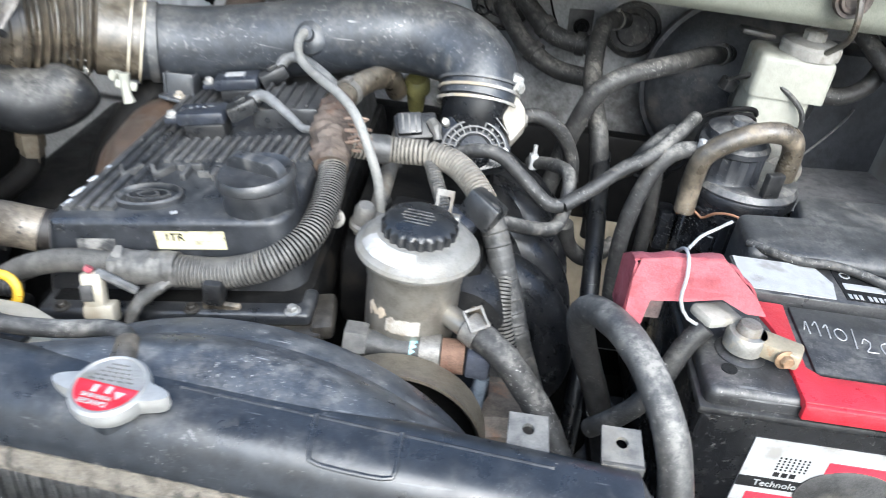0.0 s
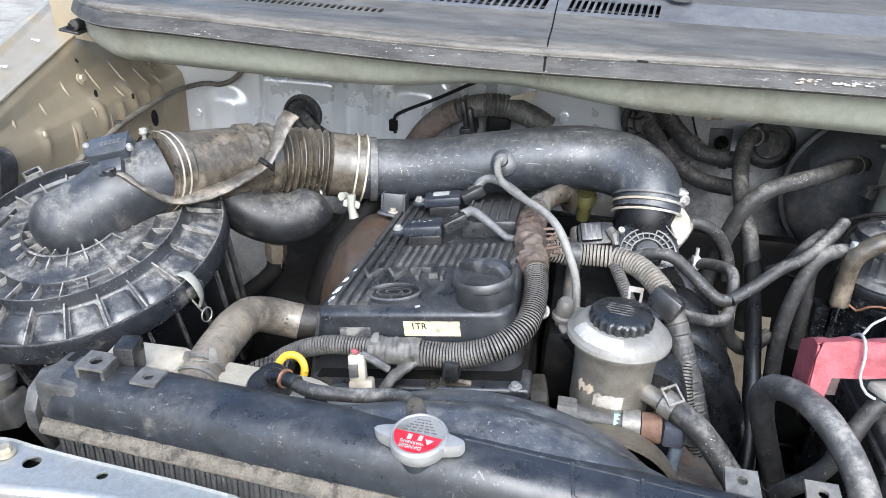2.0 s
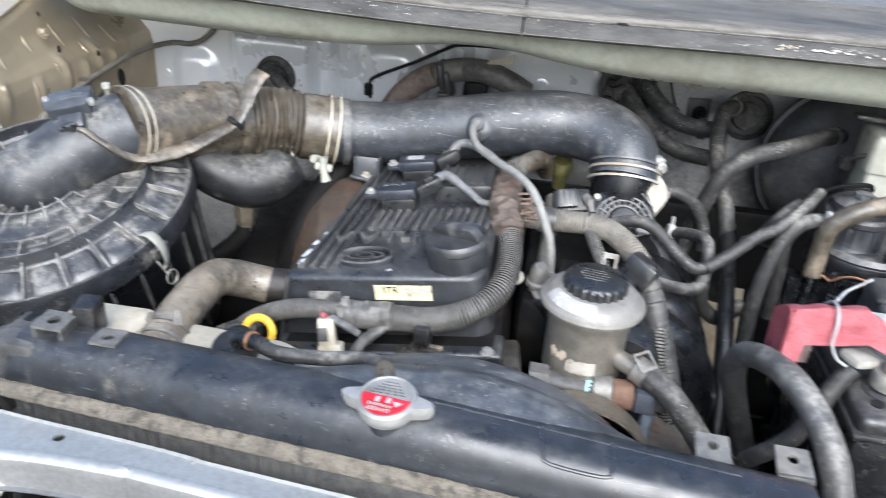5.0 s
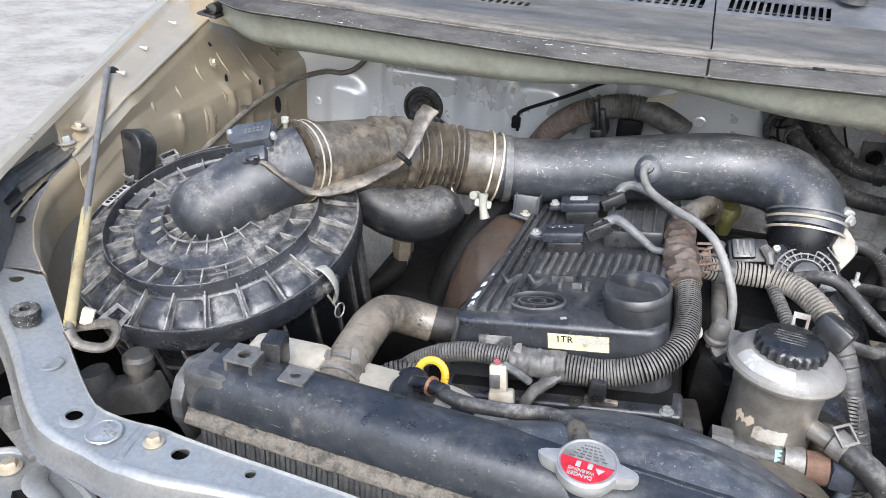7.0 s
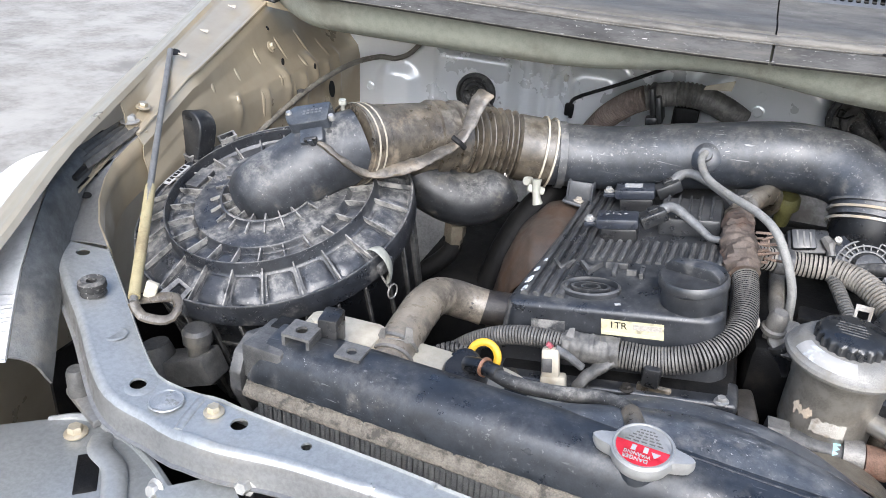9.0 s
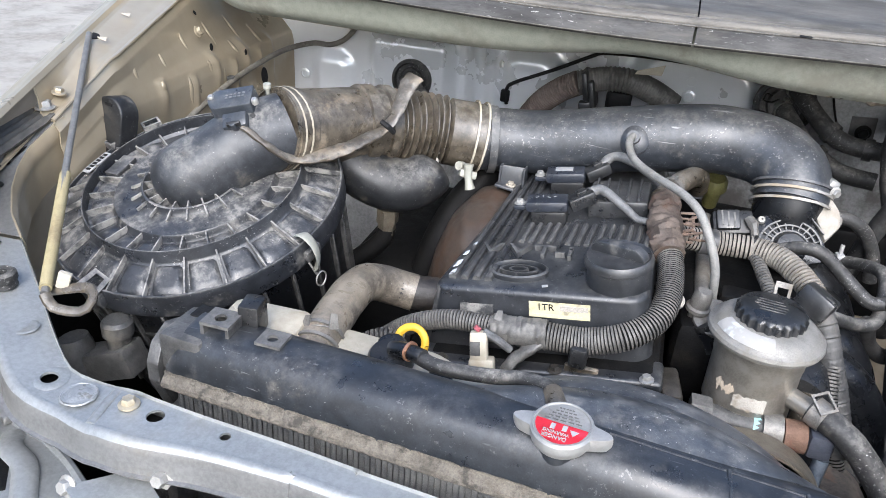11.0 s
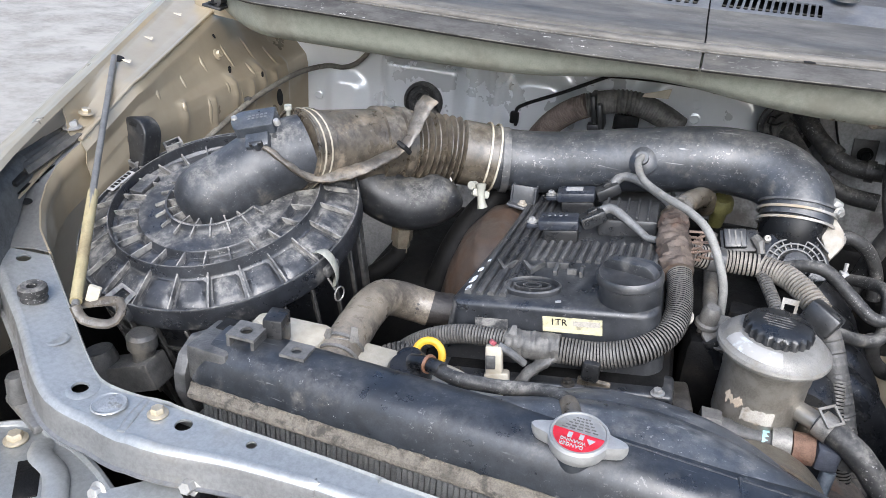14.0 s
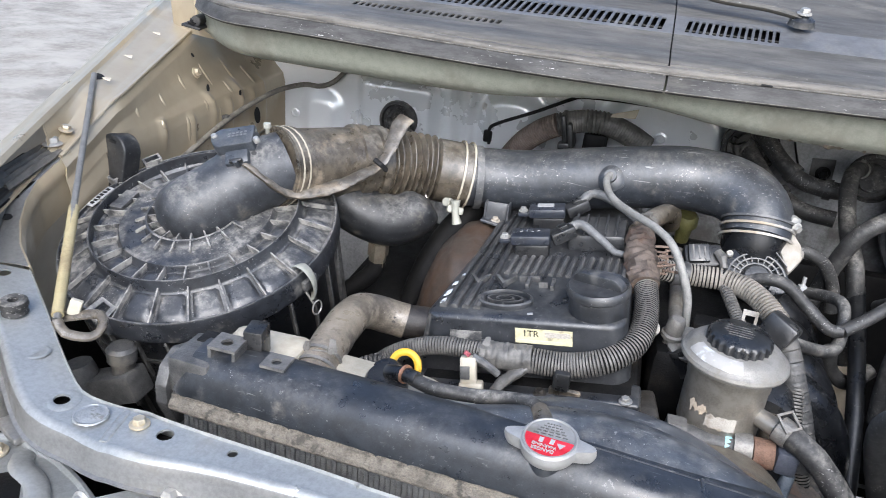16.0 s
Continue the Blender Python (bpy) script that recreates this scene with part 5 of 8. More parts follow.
part("connector", box((0.028, 0.018, 0.020), SM @ pose(0.004, -0.028, -0.010, 20), 0.002), SENS, mf)
part("connector_latch", box((0.016, 0.004, 0.012), SM @ pose(0.004, -0.0375, -0.004, 20), 0.001), BLACK, mf)
part("latch_bar", box((0.006, 0.003, 0.016), SM @ pose(0.004, -0.0400, -0.006, 20), 0.001), SENS, mf)
for dx, dy in ((-0.025, 0.004), (0.029, -0.014)):
    part("screw", lathe([(0, 0.003), (0.0028, 0.003), (0.0040, 0.001), (0.0040, -0.004), (0, -0.004)], SM @ pose(dx, dy, 0.006), 14), ZINC, mf)
part("stand_screw", lathe([(0, 0.014), (0.0045, 0.013), (0.005, 0.008), (0.0028, 0.005), (0.0028, -0.012), (0, -0.012)], toward((-0.585, 0.716, 1.220), (0, -0.1, 1)), 16), WHITEPL, mf)
WIREM = surf("dusty_brown_wire", (0.16, 0.10, 0.07), (0.24, 0.165, 0.12), 0.7)
for k in range(7):
    part("wire", tube([SM @ Vector((-0.008 + 0.004 * k, -0.037, -0.014)), SM @ Vector((-0.006 + 0.004 * k, -0.046, -0.024)), SM @ Vector((0.018 + 0.001 * k, -0.047 + 0.0015 * k, -0.034)), SM @ Vector((0.034, -0.045, -0.044))], 0.0012, 6), WIREM, mf)
# name plate: plain bars
pm = AM @ pose(0, 0, 0, 0, 0, 172.5) @ pose(0.161, 0, 0.003, 0, 0, 90)
np_ = part("name_plate", box((0.042, 0.0108, 0.002), pm, 0.0008), WHITE, air, "small white plate with dark bars")
for k in range(6):
    part("print_bar", box((0.0040, 0.0060, 0.0006), pm @ pose(-0.0150 + 0.0060 * k, 0, 0.0012), 0), INK_SHADE, np_)
part("plain_plate", box((0.036, 0.019, 0.006), AM @ pose(0, 0, 0, 0, 0, 175) @ pose(0.112, 0, 0.013, 0, 0, 90), 0.001), LID, air)
# spring clips
def air_clip(a, metal=True):
    b = AM @ pose(0, 0, 0, 0, 0, a)
    st = part("clip_strap", tube([b @ Vector((0.160, 0, 0.002)), b @ Vector((0.168, 0, 0.007)), b @ Vector((0.178, 0, 0.003)), b @ Vector((0.184, 0, -0.010)), b @ Vector((0.183, 0, -0.028)), b @ Vector((0.176, 0, -0.038))], 0.0080, 10, 0.004, squash=0.2), WHITEPL if metal else BLACK, air, "pale metal clip" if metal else "")
    if metal:
        ring = [b @ Vector((0.180, 0.008 * math.cos(t), -0.056 + 0.010 * math.sin(t))) for t in [i * math.pi / 6 for i in range(12)]]
        part("wire_loop", tube(ring + [ring[0]], 0.0010, 6, 0.003), ZINC, st)
        part("wire_leg", tube([b @ Vector((0.176, -0.008, -0.026)), b @ Vector((0.179, -0.004, -0.046))], 0.0013, 6), ZINC, st)
        part("clip_seat", box((0.008, 0.022, 0.014), b @ pose(0.174, 0.002, -0.018), 0.002), LID, st)


air_clip(-17)
air_clip(75, False)
fl_ = AM @ pose(0, 0, 0, 0, 0, -99)
part("front_latch", plate([(-0.012, -0.014), (0.012, -0.014), (0.010, 0.012), (-0.010, 0.012)], [[(-0.006, -0.006), (0.006, -0.006), (0.005, 0.008), (-0.005, 0.008)]], 0.006, None, fl_ @ pose(0.168, 0, 0.008, 0, 35, 90)), LID, air)
part("latch_hook", box((0.008, 0.018, 0.018), fl_ @ pose(0.175, 0, -0.012), 0.002), LID, air)

# intake hose and duct
ih = thing("intake_hose", "dust-caked rubber intake hose with a bellows", "hose", (-0.48, 0.78, 1.17))
A0, A1 = (-0.570, 0.704, 1.182), (-0.513, 0.800, 1.168)
hp = spline([A0, (-0.556, 0.729, 1.178), (-0.537, 0.763, 1.173), A1, (-0.473, 0.840, 1.162), (-0.432, 0.872, 1.154), (-0.390, 0.892, 1.147), (-0.362, 0.900, 1.143)], 0.0015)


def bell(s, t):
    u = s / t
    k = 1.0
    if u < 0.10:
        k = 1.03
    if 0.40 < u < 0.46 or 0.50 < u < 0.54:
        k = 1.09
    if 0.56 < u < 0.83:
        k = 0.93 + 0.09 * math.sin((u - 0.56) * 2 * math.pi * 30) - 0.0
    if u > 0.83:
        k = 0.95
    return k


part("hose", tube(hp, 0.0475, 36, raw=True, rf=bell), [RUBBER_BROWN], ih)
d0 = Vector((0.021, 0.045, -0.007)).normalized()
for k in (0.006, 0.016):
    clamp_band(Vector(A0) + d0 * k, d0, 0.0487, 0.0024, CREAM, ih)
clamp_band(Vector(A0) + d0 * 0.011, d0, 0.0484, 0.022, RUBBER_BROWN, ih, "hose_collar")
d2 = Vector((0.030, 0.012, -0.005)).normalized()
for k in (-0.004, 0.009):
    clamp_band(Vector((-0.374, 0.897, 1.1445)) + d2 * k, d2, 0.0468, 0.0026, CREAM, ih)
part("clamp_screw", tube([(-0.366, 0.846, 1.124), (-0.364, 0.842, 1.106), (-0.360, 0.840, 1.092)], 0.0062, 10, rf=lambda s, t: 1.15 - 0.35 * math.sin(math.pi * s / t)), WHITEPL, ih)
part("clamp_block", box((0.024, 0.012, 0.011), pose(-0.367, 0.850, 1.108, -20, 12, 20), 0.003), WHITEPL, ih)
part("clamp_nut", lathe([(0, 0.005), (0.006, 0.005), (0.006, -0.005), (0, -0.005)], toward((-0.378, 0.850, 1.118), (-0.4, -1, 0.3)), 10), WHITEPL, ih)
part("mould_seam", tube([(-0.546, 0.676, 1.163), (-0.524, 0.713, 1.158), (-0.500, 0.750, 1.152), (-0.474, 0.788, 1.146), (-0.440, 0.824, 1.139), (-0.405, 0.846, 1.132)], 0.0013, 6), RUBBER_BROWN, ih)
# loose clamp hardware under the bellows
part("clamp_bolt", tube([(-0.445, 0.832, 1.118), (-0.415, 0.846, 1.115)], 0.003, 10), ZINC, ih)
bolt((-0.413, 0.851, 1.119), (1, 0.4, 0), 0.005, ZINC, ih)
part("clamp_ear", box((0.012, 0.004, 0.02), pose(-0.425, 0.845, 1.122, 10, 0, 20), 0.001), BRASSY, ih)
# taped loom hanging along the hose
tl = thing("taped_loom", "brown taped wiring loom tied along the intake hose", "cable", (-0.5, 0.72, 1.15))
part("loom", roughen(tube([(-0.585, 0.652, 1.200), (-0.5793, 0.655, 1.1969), (-0.5581, 0.664, 1.1786), (-0.540, 0.683, 1.1606), (-0.5084, 0.708, 1.1596), (-0.4777, 0.738, 1.1706), (-0.4518, 0.772, 1.1844)], 0.0115, 16, 0.003, squash=0.45, rf=lambda s, t: 0.55 + 0.55 * math.sin(math.pi * min(s / t, 1)) ** 0.7), 0.0018, 90), RUBBER_BROWN, tl)
part("loose_end", roughen(tube([(-0.4530, 0.770, 1.1835), (-0.4476, 0.785, 1.200), (-0.4456, 0.800, 1.2149), (-0.443, 0.812, 1.228), (-0.438, 0.822, 1.236)], 0.0135, 12, 0.003, squash=0.35, rf=lambda s, t: 0.55 + 0.5 * s / t), 0.0014, 100), RUBBER_BROWN, tl)
part("tie", tube([(-0.460, 0.765, 1.192), (-0.4505, 0.764, 1.187), (-0.446, 0.772, 1.178)], 0.0035, 8), INK_SHADE, tl)

dk = thing("intake_duct", "scuffed glossy black plastic intake duct with an elbow", "duct", (-0.15, 0.91, 1.17))
DP = [(-0.375, 0.898, 1.144), (-0.345, 0.905, 1.143), (-0.28, 0.911, 1.148), (-0.175, 0.912, 1.170), (-0.085, 0.912, 1.187), (-0.045, 0.912, 1.189), (-0.006, 0.903, 1.187), (0.020, 0.886, 1.177), (0.030, 0.870, 1.162), (0.030, 0.856, 1.143)]
duct = part("duct_pipe", tube(DP, 0.0428, 40, 0.006, rf=lambda s, t: 1.0 + 0.05 * smooth(0.03, 0.0, s)), DUCT, dk)
for c, r in (((-0.350, 0.900, 1.1435), 0.0435),):
    clamp_band(c, (0.9, 0.3, 0), r, 0.010, DUCT, dk, "moulded_collar")
EW = Vector((0.0, -0.55, -0.85))
for k, mt in ((-0.006, DUCT), (0.003, ZINC), (0.016, ZINC)):
    clamp_band(Vector((0.030, 0.864, 1.154)) + EW * k, EW, 0.0438, 0.0030, mt, dk)
part("clamp_nut", box((0.014, 0.016, 0.022), pose(0.066, 0.856, 1.170, 0, 20, 20), 0.003), CAPM, dk)
bolt((0.072, 0.848, 1.168), (0.5, -0.8, 0), 0.005, ZINC, dk)
# foot bracket on the cover
fbk = part("foot_bracket", box((0.034, 0.004, 0.030), pose(-0.309, 0.862, 1.110, -8, 0, 5), 0.001), DUCT, dk, "moulded mounting foot")
for d in (-0.016, 0.016):
    part("bracket_side", box((0.003, 0.024, 0.034), pose(-0.309 + d, 0.868, 1.108), 0.001), DUCT, fbk)
part("bracket_foot", box((0.040, 0.022, 0.004), pose(-0.309, 0.856, 1.097, -10, 8), 0.001), DUCT, fbk)
bolt((-0.309, 0.858, 1.100), (0, -0.2, 1), 0.0045, ZINC, fbk)
# nipple with breather hose
nb = part("nipple_boss", lathe([(0.020, -0.008), (0.020, 0.001), (0.016, 0.005), (0.008, 0.007), (0.008, 0.016), (0, 0.016)], toward((-0.163, 0.875, 1.184), (-0.1, -0.8, 0.45)), 22), DUCT, dk)
vh = thing("breather_hose", "thin grey rubber breather hose", "hose", (-0.1, 0.75, 1.14))
part("hose", tube([(-0.164, 0.866, 1.192), (-0.168, 0.848, 1.188), (-0.158, 0.815, 1.180), (-0.134, 0.782, 1.177), (-0.10, 0.738, 1.178), (-0.079, 0.712, 1.170), (-0.063, 0.696, 1.146), (-0.052, 0.690, 1.118), (-0.048, 0.690, 1.088), (-0.046, 0.692, 1.066)], 0.0047, 12), surf("grey_hose", (0.14, 0.137, 0.125), (0.20, 0.195, 0.18), 0.6, stain=(0.28, 0.25, 0.2), stain_amount=0.35, dust=0.3), vh)

# ---- engine ----
EM = Matrix.Translation((-0.222, 0.70, 1.104)) @ pose(0, 0, 0, 2.0, -9.0, 0)
OILY = surf("oily_casting", (0.030, 0.027, 0.023), (0.065, 0.058, 0.048), 0.38, metal=0.4, stain=(0.018, 0.014, 0.010), stain_amount=0.4, stain_scale=20, dust=0.10, bump=0.1)
eng = thing("engine", "black engine with a ribbed plastic valve cover", "engine", (-0.2, 0.8, 0.45))
cvm = prism([(-0.113, -0.092), (-0.105, -0.102), (0.095, -0.102), (0.108, -0.090), (0.108, 0.30), (-0.062, 0.30)], -0.085, 0.0, bevel=0.014, seg=4)
for v in cvm.verts:
    k = smooth(-0.012, -0.085, v.co.z)
    v.co.x += (-0.022 if v.co.x < 0 else 0.006) * k
    v.co.y += -0.006 * k if v.co.y < 0 else 0.0
    v.co = EM @ v.co
cov = part("valve_cover", cvm, COVER, eng, "dusty black plastic valve cover")
rr = bmesh.new()
for k in range(4):
    pts = [EM @ Vector((-0.096 + 0.013 * k + (0.030 - 0.004 * k) * w, -0.085 + 0.375 * w, 0.001)) for w in (0, 0.33, 0.66, 1)]
    tube(pts, 0.0042, 8, 0.02, bm=rr)
part("long_rib", rr, COVER, cov)
rr = bmesh.new()
for k in range(14):
    x = -0.042 + 0.0105 * k
    tube([EM @ Vector((x + 0.002, 0.004, 0.0005)), EM @ Vector((x + 0.004, 0.025, 0.001)), EM @ Vector((x + 0.006, 0.055, 0.001))], 0.0034, 8, 0.02, bm=rr)
part("short_rib", rr, COVER, cov)
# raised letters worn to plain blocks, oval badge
for k, (ch, w) in enumerate((("V", 0.0), ("V", 0.031), ("T", 0.059), ("-", 0.077), ("i", 0.088))):
    text(ch, 0.040, EM @ pose(-0.068 + w, -0.022, 0.0008) @ Matrix.Diagonal((1.05, 0.80, 1, 1)), COVER, cov, "raised_letter", 0.0055)
bm = lathe([(0.032, 0), (0.032, 0.005), (0.029, 0.0065), (0.0265, 0.001)], EM @ pose(-0.028, -0.064, 0) @ Matrix.Diagonal((1, 0.62, 1, 1)), 40)
for s in (0.013, 0.021):
    lathe([(s, 0), (s, 0.0055), (s - 0.003, 0.0055), (s - 0.003, 0)], EM @ pose(-0.028, -0.064, 0) @ Matrix.Diagonal((1 if s > 0.015 else 0.8, 0.42, 1, 1)), 30, bm)
part("oval_badge", bm, COVER, cov)
BARE = surf("bare_scrape", (0.55, 0.57, 0.60), (0.68, 0.70, 0.72), 0.4, stain=(0.05, 0.05, 0.05), stain_amount=0.3, stain_scale=90)
for x, y, z, ln, w in ((-0.3165, 0.618, 1.0925, 0.012, 0.005), (-0.3160, 0.637, 1.0935, 0.017, 0.006), (-0.3138, 0.661, 1.0945, 0.011, 0.005), (-0.3100, 0.684, 1.0955, 0.008, 0.003)):
    part("bare_chip", prism([(-w / 2, -ln / 2), (w * 0.2, -ln * 0.42), (w / 2, -ln * 0.1), (w * 0.3, ln / 2), (-w * 0.3, ln * 0.4), (-w * 0.5, ln * 0.1)], 0, 0.0010, pose(x, y, z, 0, -22, -6)), BARE, cov, "scraped pale edge")
part("paint_chip", box((0.006, 0.004, 0.0006), EM @ pose(0.004, -0.088, 0.0005, 0, 0, 20), 0), WHITE, cov)
LM = EM @ pose(0.021, -0.1040, -0.0180, 86, 0, 0)
lbl = part("engine_label", box((0.062, 0.0175, 0.0008), LM, 0), LABELY, cov, "faded yellow label with dark print")
text("1TR", 0.0105, LM @ pose(-0.014, 0.003, 0.0006), INK_SHADE, lbl)
part("print_bar", box((0.028, 0.006, 0.0004), LM @ pose(0.015, 0.003, 0.0006), 0), surf("smudge", (0.25, 0.23, 0.2), (0.4, 0.37, 0.32), 0.7, grain=900), lbl)
part("print_bar", box((0.052, 0.003, 0.0004), LM @ pose(-0.002, -0.006, 0.0006), 0), surf("faint_print", (0.42, 0.38, 0.26), (0.55, 0.5, 0.34), 0.7, grain=900), lbl)
part("faded_patch", box((0.036, 0.014, 0.0006), EM @ pose(-0.066, -0.1045, -0.024, 86, 0, 0), 0), LID, cov)
# oil filler
OM = EM @ pose(0.076, -0.066, 0.014)
part("filler_tower", lathe([(0.0335, -0.09), (0.0325, -0.01), (0.0315, 0.006), (0, 0.006)], OM, 36), COVER, cov)
ocap = thing("oil_filler_cap", "black ribbed oil filler cap with a grip bar", "cap", (-0.149, 0.61, 1.12))
part("cap_disc", lathe([(0.0305, 0.004), (0.0345, 0.007), (0.0345, 0.013), (0.0320, 0.0165), (0.0300, 0.0150), (0, 0.0150)], OM, 40), COVER, ocap)
part("grip", prism([(-0.031, 0.012), (-0.029, 0.021), (-0.020, 0.027), (0.020, 0.027), (0.029, 0.021), (0.031, 0.012)], -0.0055, 0.0055, OM @ pose(0, 0.003, 0, 0, 0, -24) @ pose(0, 0, 0, 90), bevel=0.0025), COVER, ocap)
bolt(EM @ Vector((0.082, -0.030, 0.012)), EM.to_3x3() @ Vector((0, 0, 1)), 0.0052, ZINC, cov)
# lower cover rail with flange bolts
lowb = part("cam_housing", box((0.245, 0.44, 0.05), EM @ pose(0.0, 0.09, -0.095), 0.01), DARK, eng, "dark oily cam housing")
part("front_rail", box((0.250, 0.040, 0.014), EM @ pose(0.000, -0.118, -0.078), 0.005, 3), COVER, lowb)
part("cover_flange", box((0.262, 0.050, 0.012), EM @ pose(0.004, -0.122, -0.092), 0.004), OILY, lowb, "oily cast flange")
part("flange_corner", box((0.020, 0.050, 0.016), EM @ pose(0.132, -0.118, -0.088, 0, 0, 8), 0.005), OILY, lowb)
part("housing_face", box((0.245, 0.02, 0.10), EM @ pose(0.0, -0.128, -0.145), 0.008), OILY, lowb)
for x in (-0.10, 0.02, 0.110):
    bolt(EM @ Vector((x, -0.133, -0.071)), EM.to_3x3() @ Vector((0, 0, 1)), 0.0048, ZINC if x > 0.1 else OILY, lowb)
part("water_outlet", tube([EM @ Vector((0.075, -0.125, -0.115)), EM @ Vector((0.078, -0.155, -0.112)), EM @ Vector((0.080, -0.185, -0.116))], 0.019, 20), ALU, eng)
part("outlet_rim", lathe([(0.017, -0.004), (0.0215, -0.004), (0.0215, 0.004), (0.017, 0.004)], toward(EM @ Vector((0.079, -0.165, -0.113)), (0.02, -1, -0.1)), 24), ALU, eng)
part("lower_loom", tube([EM @ Vector((-0.10, -0.150, -0.110)), EM @ Vector((-0.04, -0.155, -0.116)), EM @ Vector((0.03, -0.160, -0.112)), EM @ Vector((0.06, -0.165, -0.12))], 0.007, 10), RUBBER, eng)
part("outlet_plug", lathe([(0, 0.01), (0.014, 0.01), (0.0165, 0.004), (0.0165, -0.01), (0, -0.01)], toward(EM @ Vector((0.035, -0.175, -0.104)), (-0.3, -1, 0.4)), 22), BLACK, eng)
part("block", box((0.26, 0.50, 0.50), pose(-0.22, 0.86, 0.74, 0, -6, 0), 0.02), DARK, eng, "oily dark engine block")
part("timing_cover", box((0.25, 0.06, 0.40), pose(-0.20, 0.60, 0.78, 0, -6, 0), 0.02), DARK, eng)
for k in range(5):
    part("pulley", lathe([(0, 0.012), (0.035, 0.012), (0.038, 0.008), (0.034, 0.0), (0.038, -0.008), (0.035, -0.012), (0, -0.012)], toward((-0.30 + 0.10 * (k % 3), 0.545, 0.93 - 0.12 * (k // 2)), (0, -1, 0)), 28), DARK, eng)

# ignition coils
def coil(x, y, turn, mark):
    m = EM @ pose(x, y, 0.014, 0, 0, turn)
    c = thing("ignition_coil", "black ignition coil with a plugged connector", "coil", m.translation, "ignition coils on the cover")
    b = part("coil_body", box((0.050, 0.030, 0.014), m @ pose(0, 0, 0.009), 0.004), COIL, c)
    part("mounting_ear", box((0.016, 0.016, 0.006), m @ pose(-0.032, 0.001, 0.005), 0.002), COIL, c)
    bolt(m @ Vector((-0.033, 0.001, 0.008)), m.to_3x3() @ Vector((0, 0, 1)), 0.0046, ZINC, c)
    part("skirt", box((0.042, 0.028, 0.018), m @ pose(0.002, 0, -0.006), 0.003), BLACK, c)
    if mark:
        part("white_patch", box((0.022, 0.012, 0.0005), m @ pose(-0.002, 0.001, 0.0162), 0), WHITE, b)
    else:
        for k in range(4):
            part("chalk_mark", box((0.004, 0.0012, 0.0004), m @ pose(-0.012 + 0.007 * k, 0.001 + 0.002 * (k % 2), 0.0162, 0, 0, 35 + 60 * k), 0), WHITE, b)
    p = part("connector", box((0.032, 0.020, 0.016), m @ pose(0.040, 0.004, 0.012, 0, -18, 18), 0.003), BLACK_CLEAN, c)
    part("connector_clip", box((0.012, 0.010, 0.004), m @ pose(0.039, 0.004, 0.022, 0, -18, 18), 0.001), BLACK_CLEAN, p)
    return m


m1 = coil(-0.012, 0.155, 4, True)
m2 = coil(-0.020, 0.066, 4, False)
bkp = part("cover_block", box((0.072, 0.066, 0.024), EM @ pose(0.060, 0.112, 0.010, 0, 0, 0), 0.005), COVER, eng)
for k in range(5):
    part("block_rib", box((0.003, 0.062, 0.004), EM @ pose(0.032 + 0.013 * k, 0.112, 0.0235), 0.001), COVER, bkp)
lw = thing("coil_lead", "grey sleeved ignition lead", "cable", (-0.14, 0.78, 1.12), "coil leads")
part("sleeve", tube([m2 @ Vector((0.042, 0.007, 0.012)), m2 @ Vector((0.060, 0.012, 0.022)), m2 @ Vector((0.082, -0.002, 0.012)), m2 @ Vector((0.105, -0.02, -0.002)), m2 @ Vector((0.115, -0.024, -0.002))], 0.0055, 10, rf=lambda s, t: 1.25 - 0.55 * s / t), ROOMWIRE, lw)
lw = thing("coil_lead", "grey sleeved ignition lead", "cable", (-0.14, 0.86, 1.13), "coil leads")
part("sleeve", tube([m1 @ Vector((0.042, 0.007, 0.014)), m1 @ Vector((0.058, 0.014, 0.028)), m1 @ Vector((0.080, 0.004, 0.026)), m1 @ Vector((0.110, -0.026, 0.014)), (-0.10, 0.80, 1.142)], 0.0058, 10, rf=lambda s, t: 1.2 - 0.5 * s / t), ROOMWIRE, lw)

# rusty heat shield and parts between the air cleaner and the engine
hs = thing("heat_shield", "rusty brown exhaust heat shield", "heat shield", (-0.36, 0.80, 0.9))
HSL = [(-0.408, 0.90), (-0.402, 0.97), (-0.392, 1.020), (-0.378, 1.058), (-0.355, 1.086), (-0.325, 1.096), (-0.285, 1.085)]
part("shield", sheet(lambda u, v: Vector((along(HSL, u)[0] + 0.02 * (2 * v - 1) ** 2, 0.735 + 0.19 * v, along(HSL, u)[1] - 0.035 * (2 * v - 1) ** 4 - 0.008 * (1 - v))), 30, 18, 0.003), RUST, hs)
NECKN = surf("dull_brass", (0.09, 0.077, 0.056), (0.15, 0.13, 0.098), 0.45, metal=0.5, stain=(0.10, 0.075, 0.05), stain_amount=0.4, stain_scale=60)
RESON = surf("dull_black_plastic", (0.007, 0.0075, 0.0085), (0.015, 0.0157, 0.017), 0.42, spec=0.4, stain=(0.10, 0.09, 0.072), stain_amount=0.2, stain_scale=18, dust=0.3, specks=0.4, bump=0.08)
rs = thing("resonator", "dusty black plastic intake resonator", "resonator", (-0.455, 0.78, 1.08))
part("chamber", tube([(-0.560, 0.790, 1.160), (-0.520, 0.790, 1.128), (-0.482, 0.792, 1.105), (-0.445, 0.798, 1.097), (-0.418, 0.810, 1.106), (-0.402, 0.826, 1.126)], 0.036, 28, 0.005, rf=lambda s, t: (1.0 - 0.12 * smooth(0.6 * t, t, s)) * math.sqrt(max(1 - max(0.0, (s - t + 0.018) / 0.018) ** 2, 0.05))), RESON, rs)
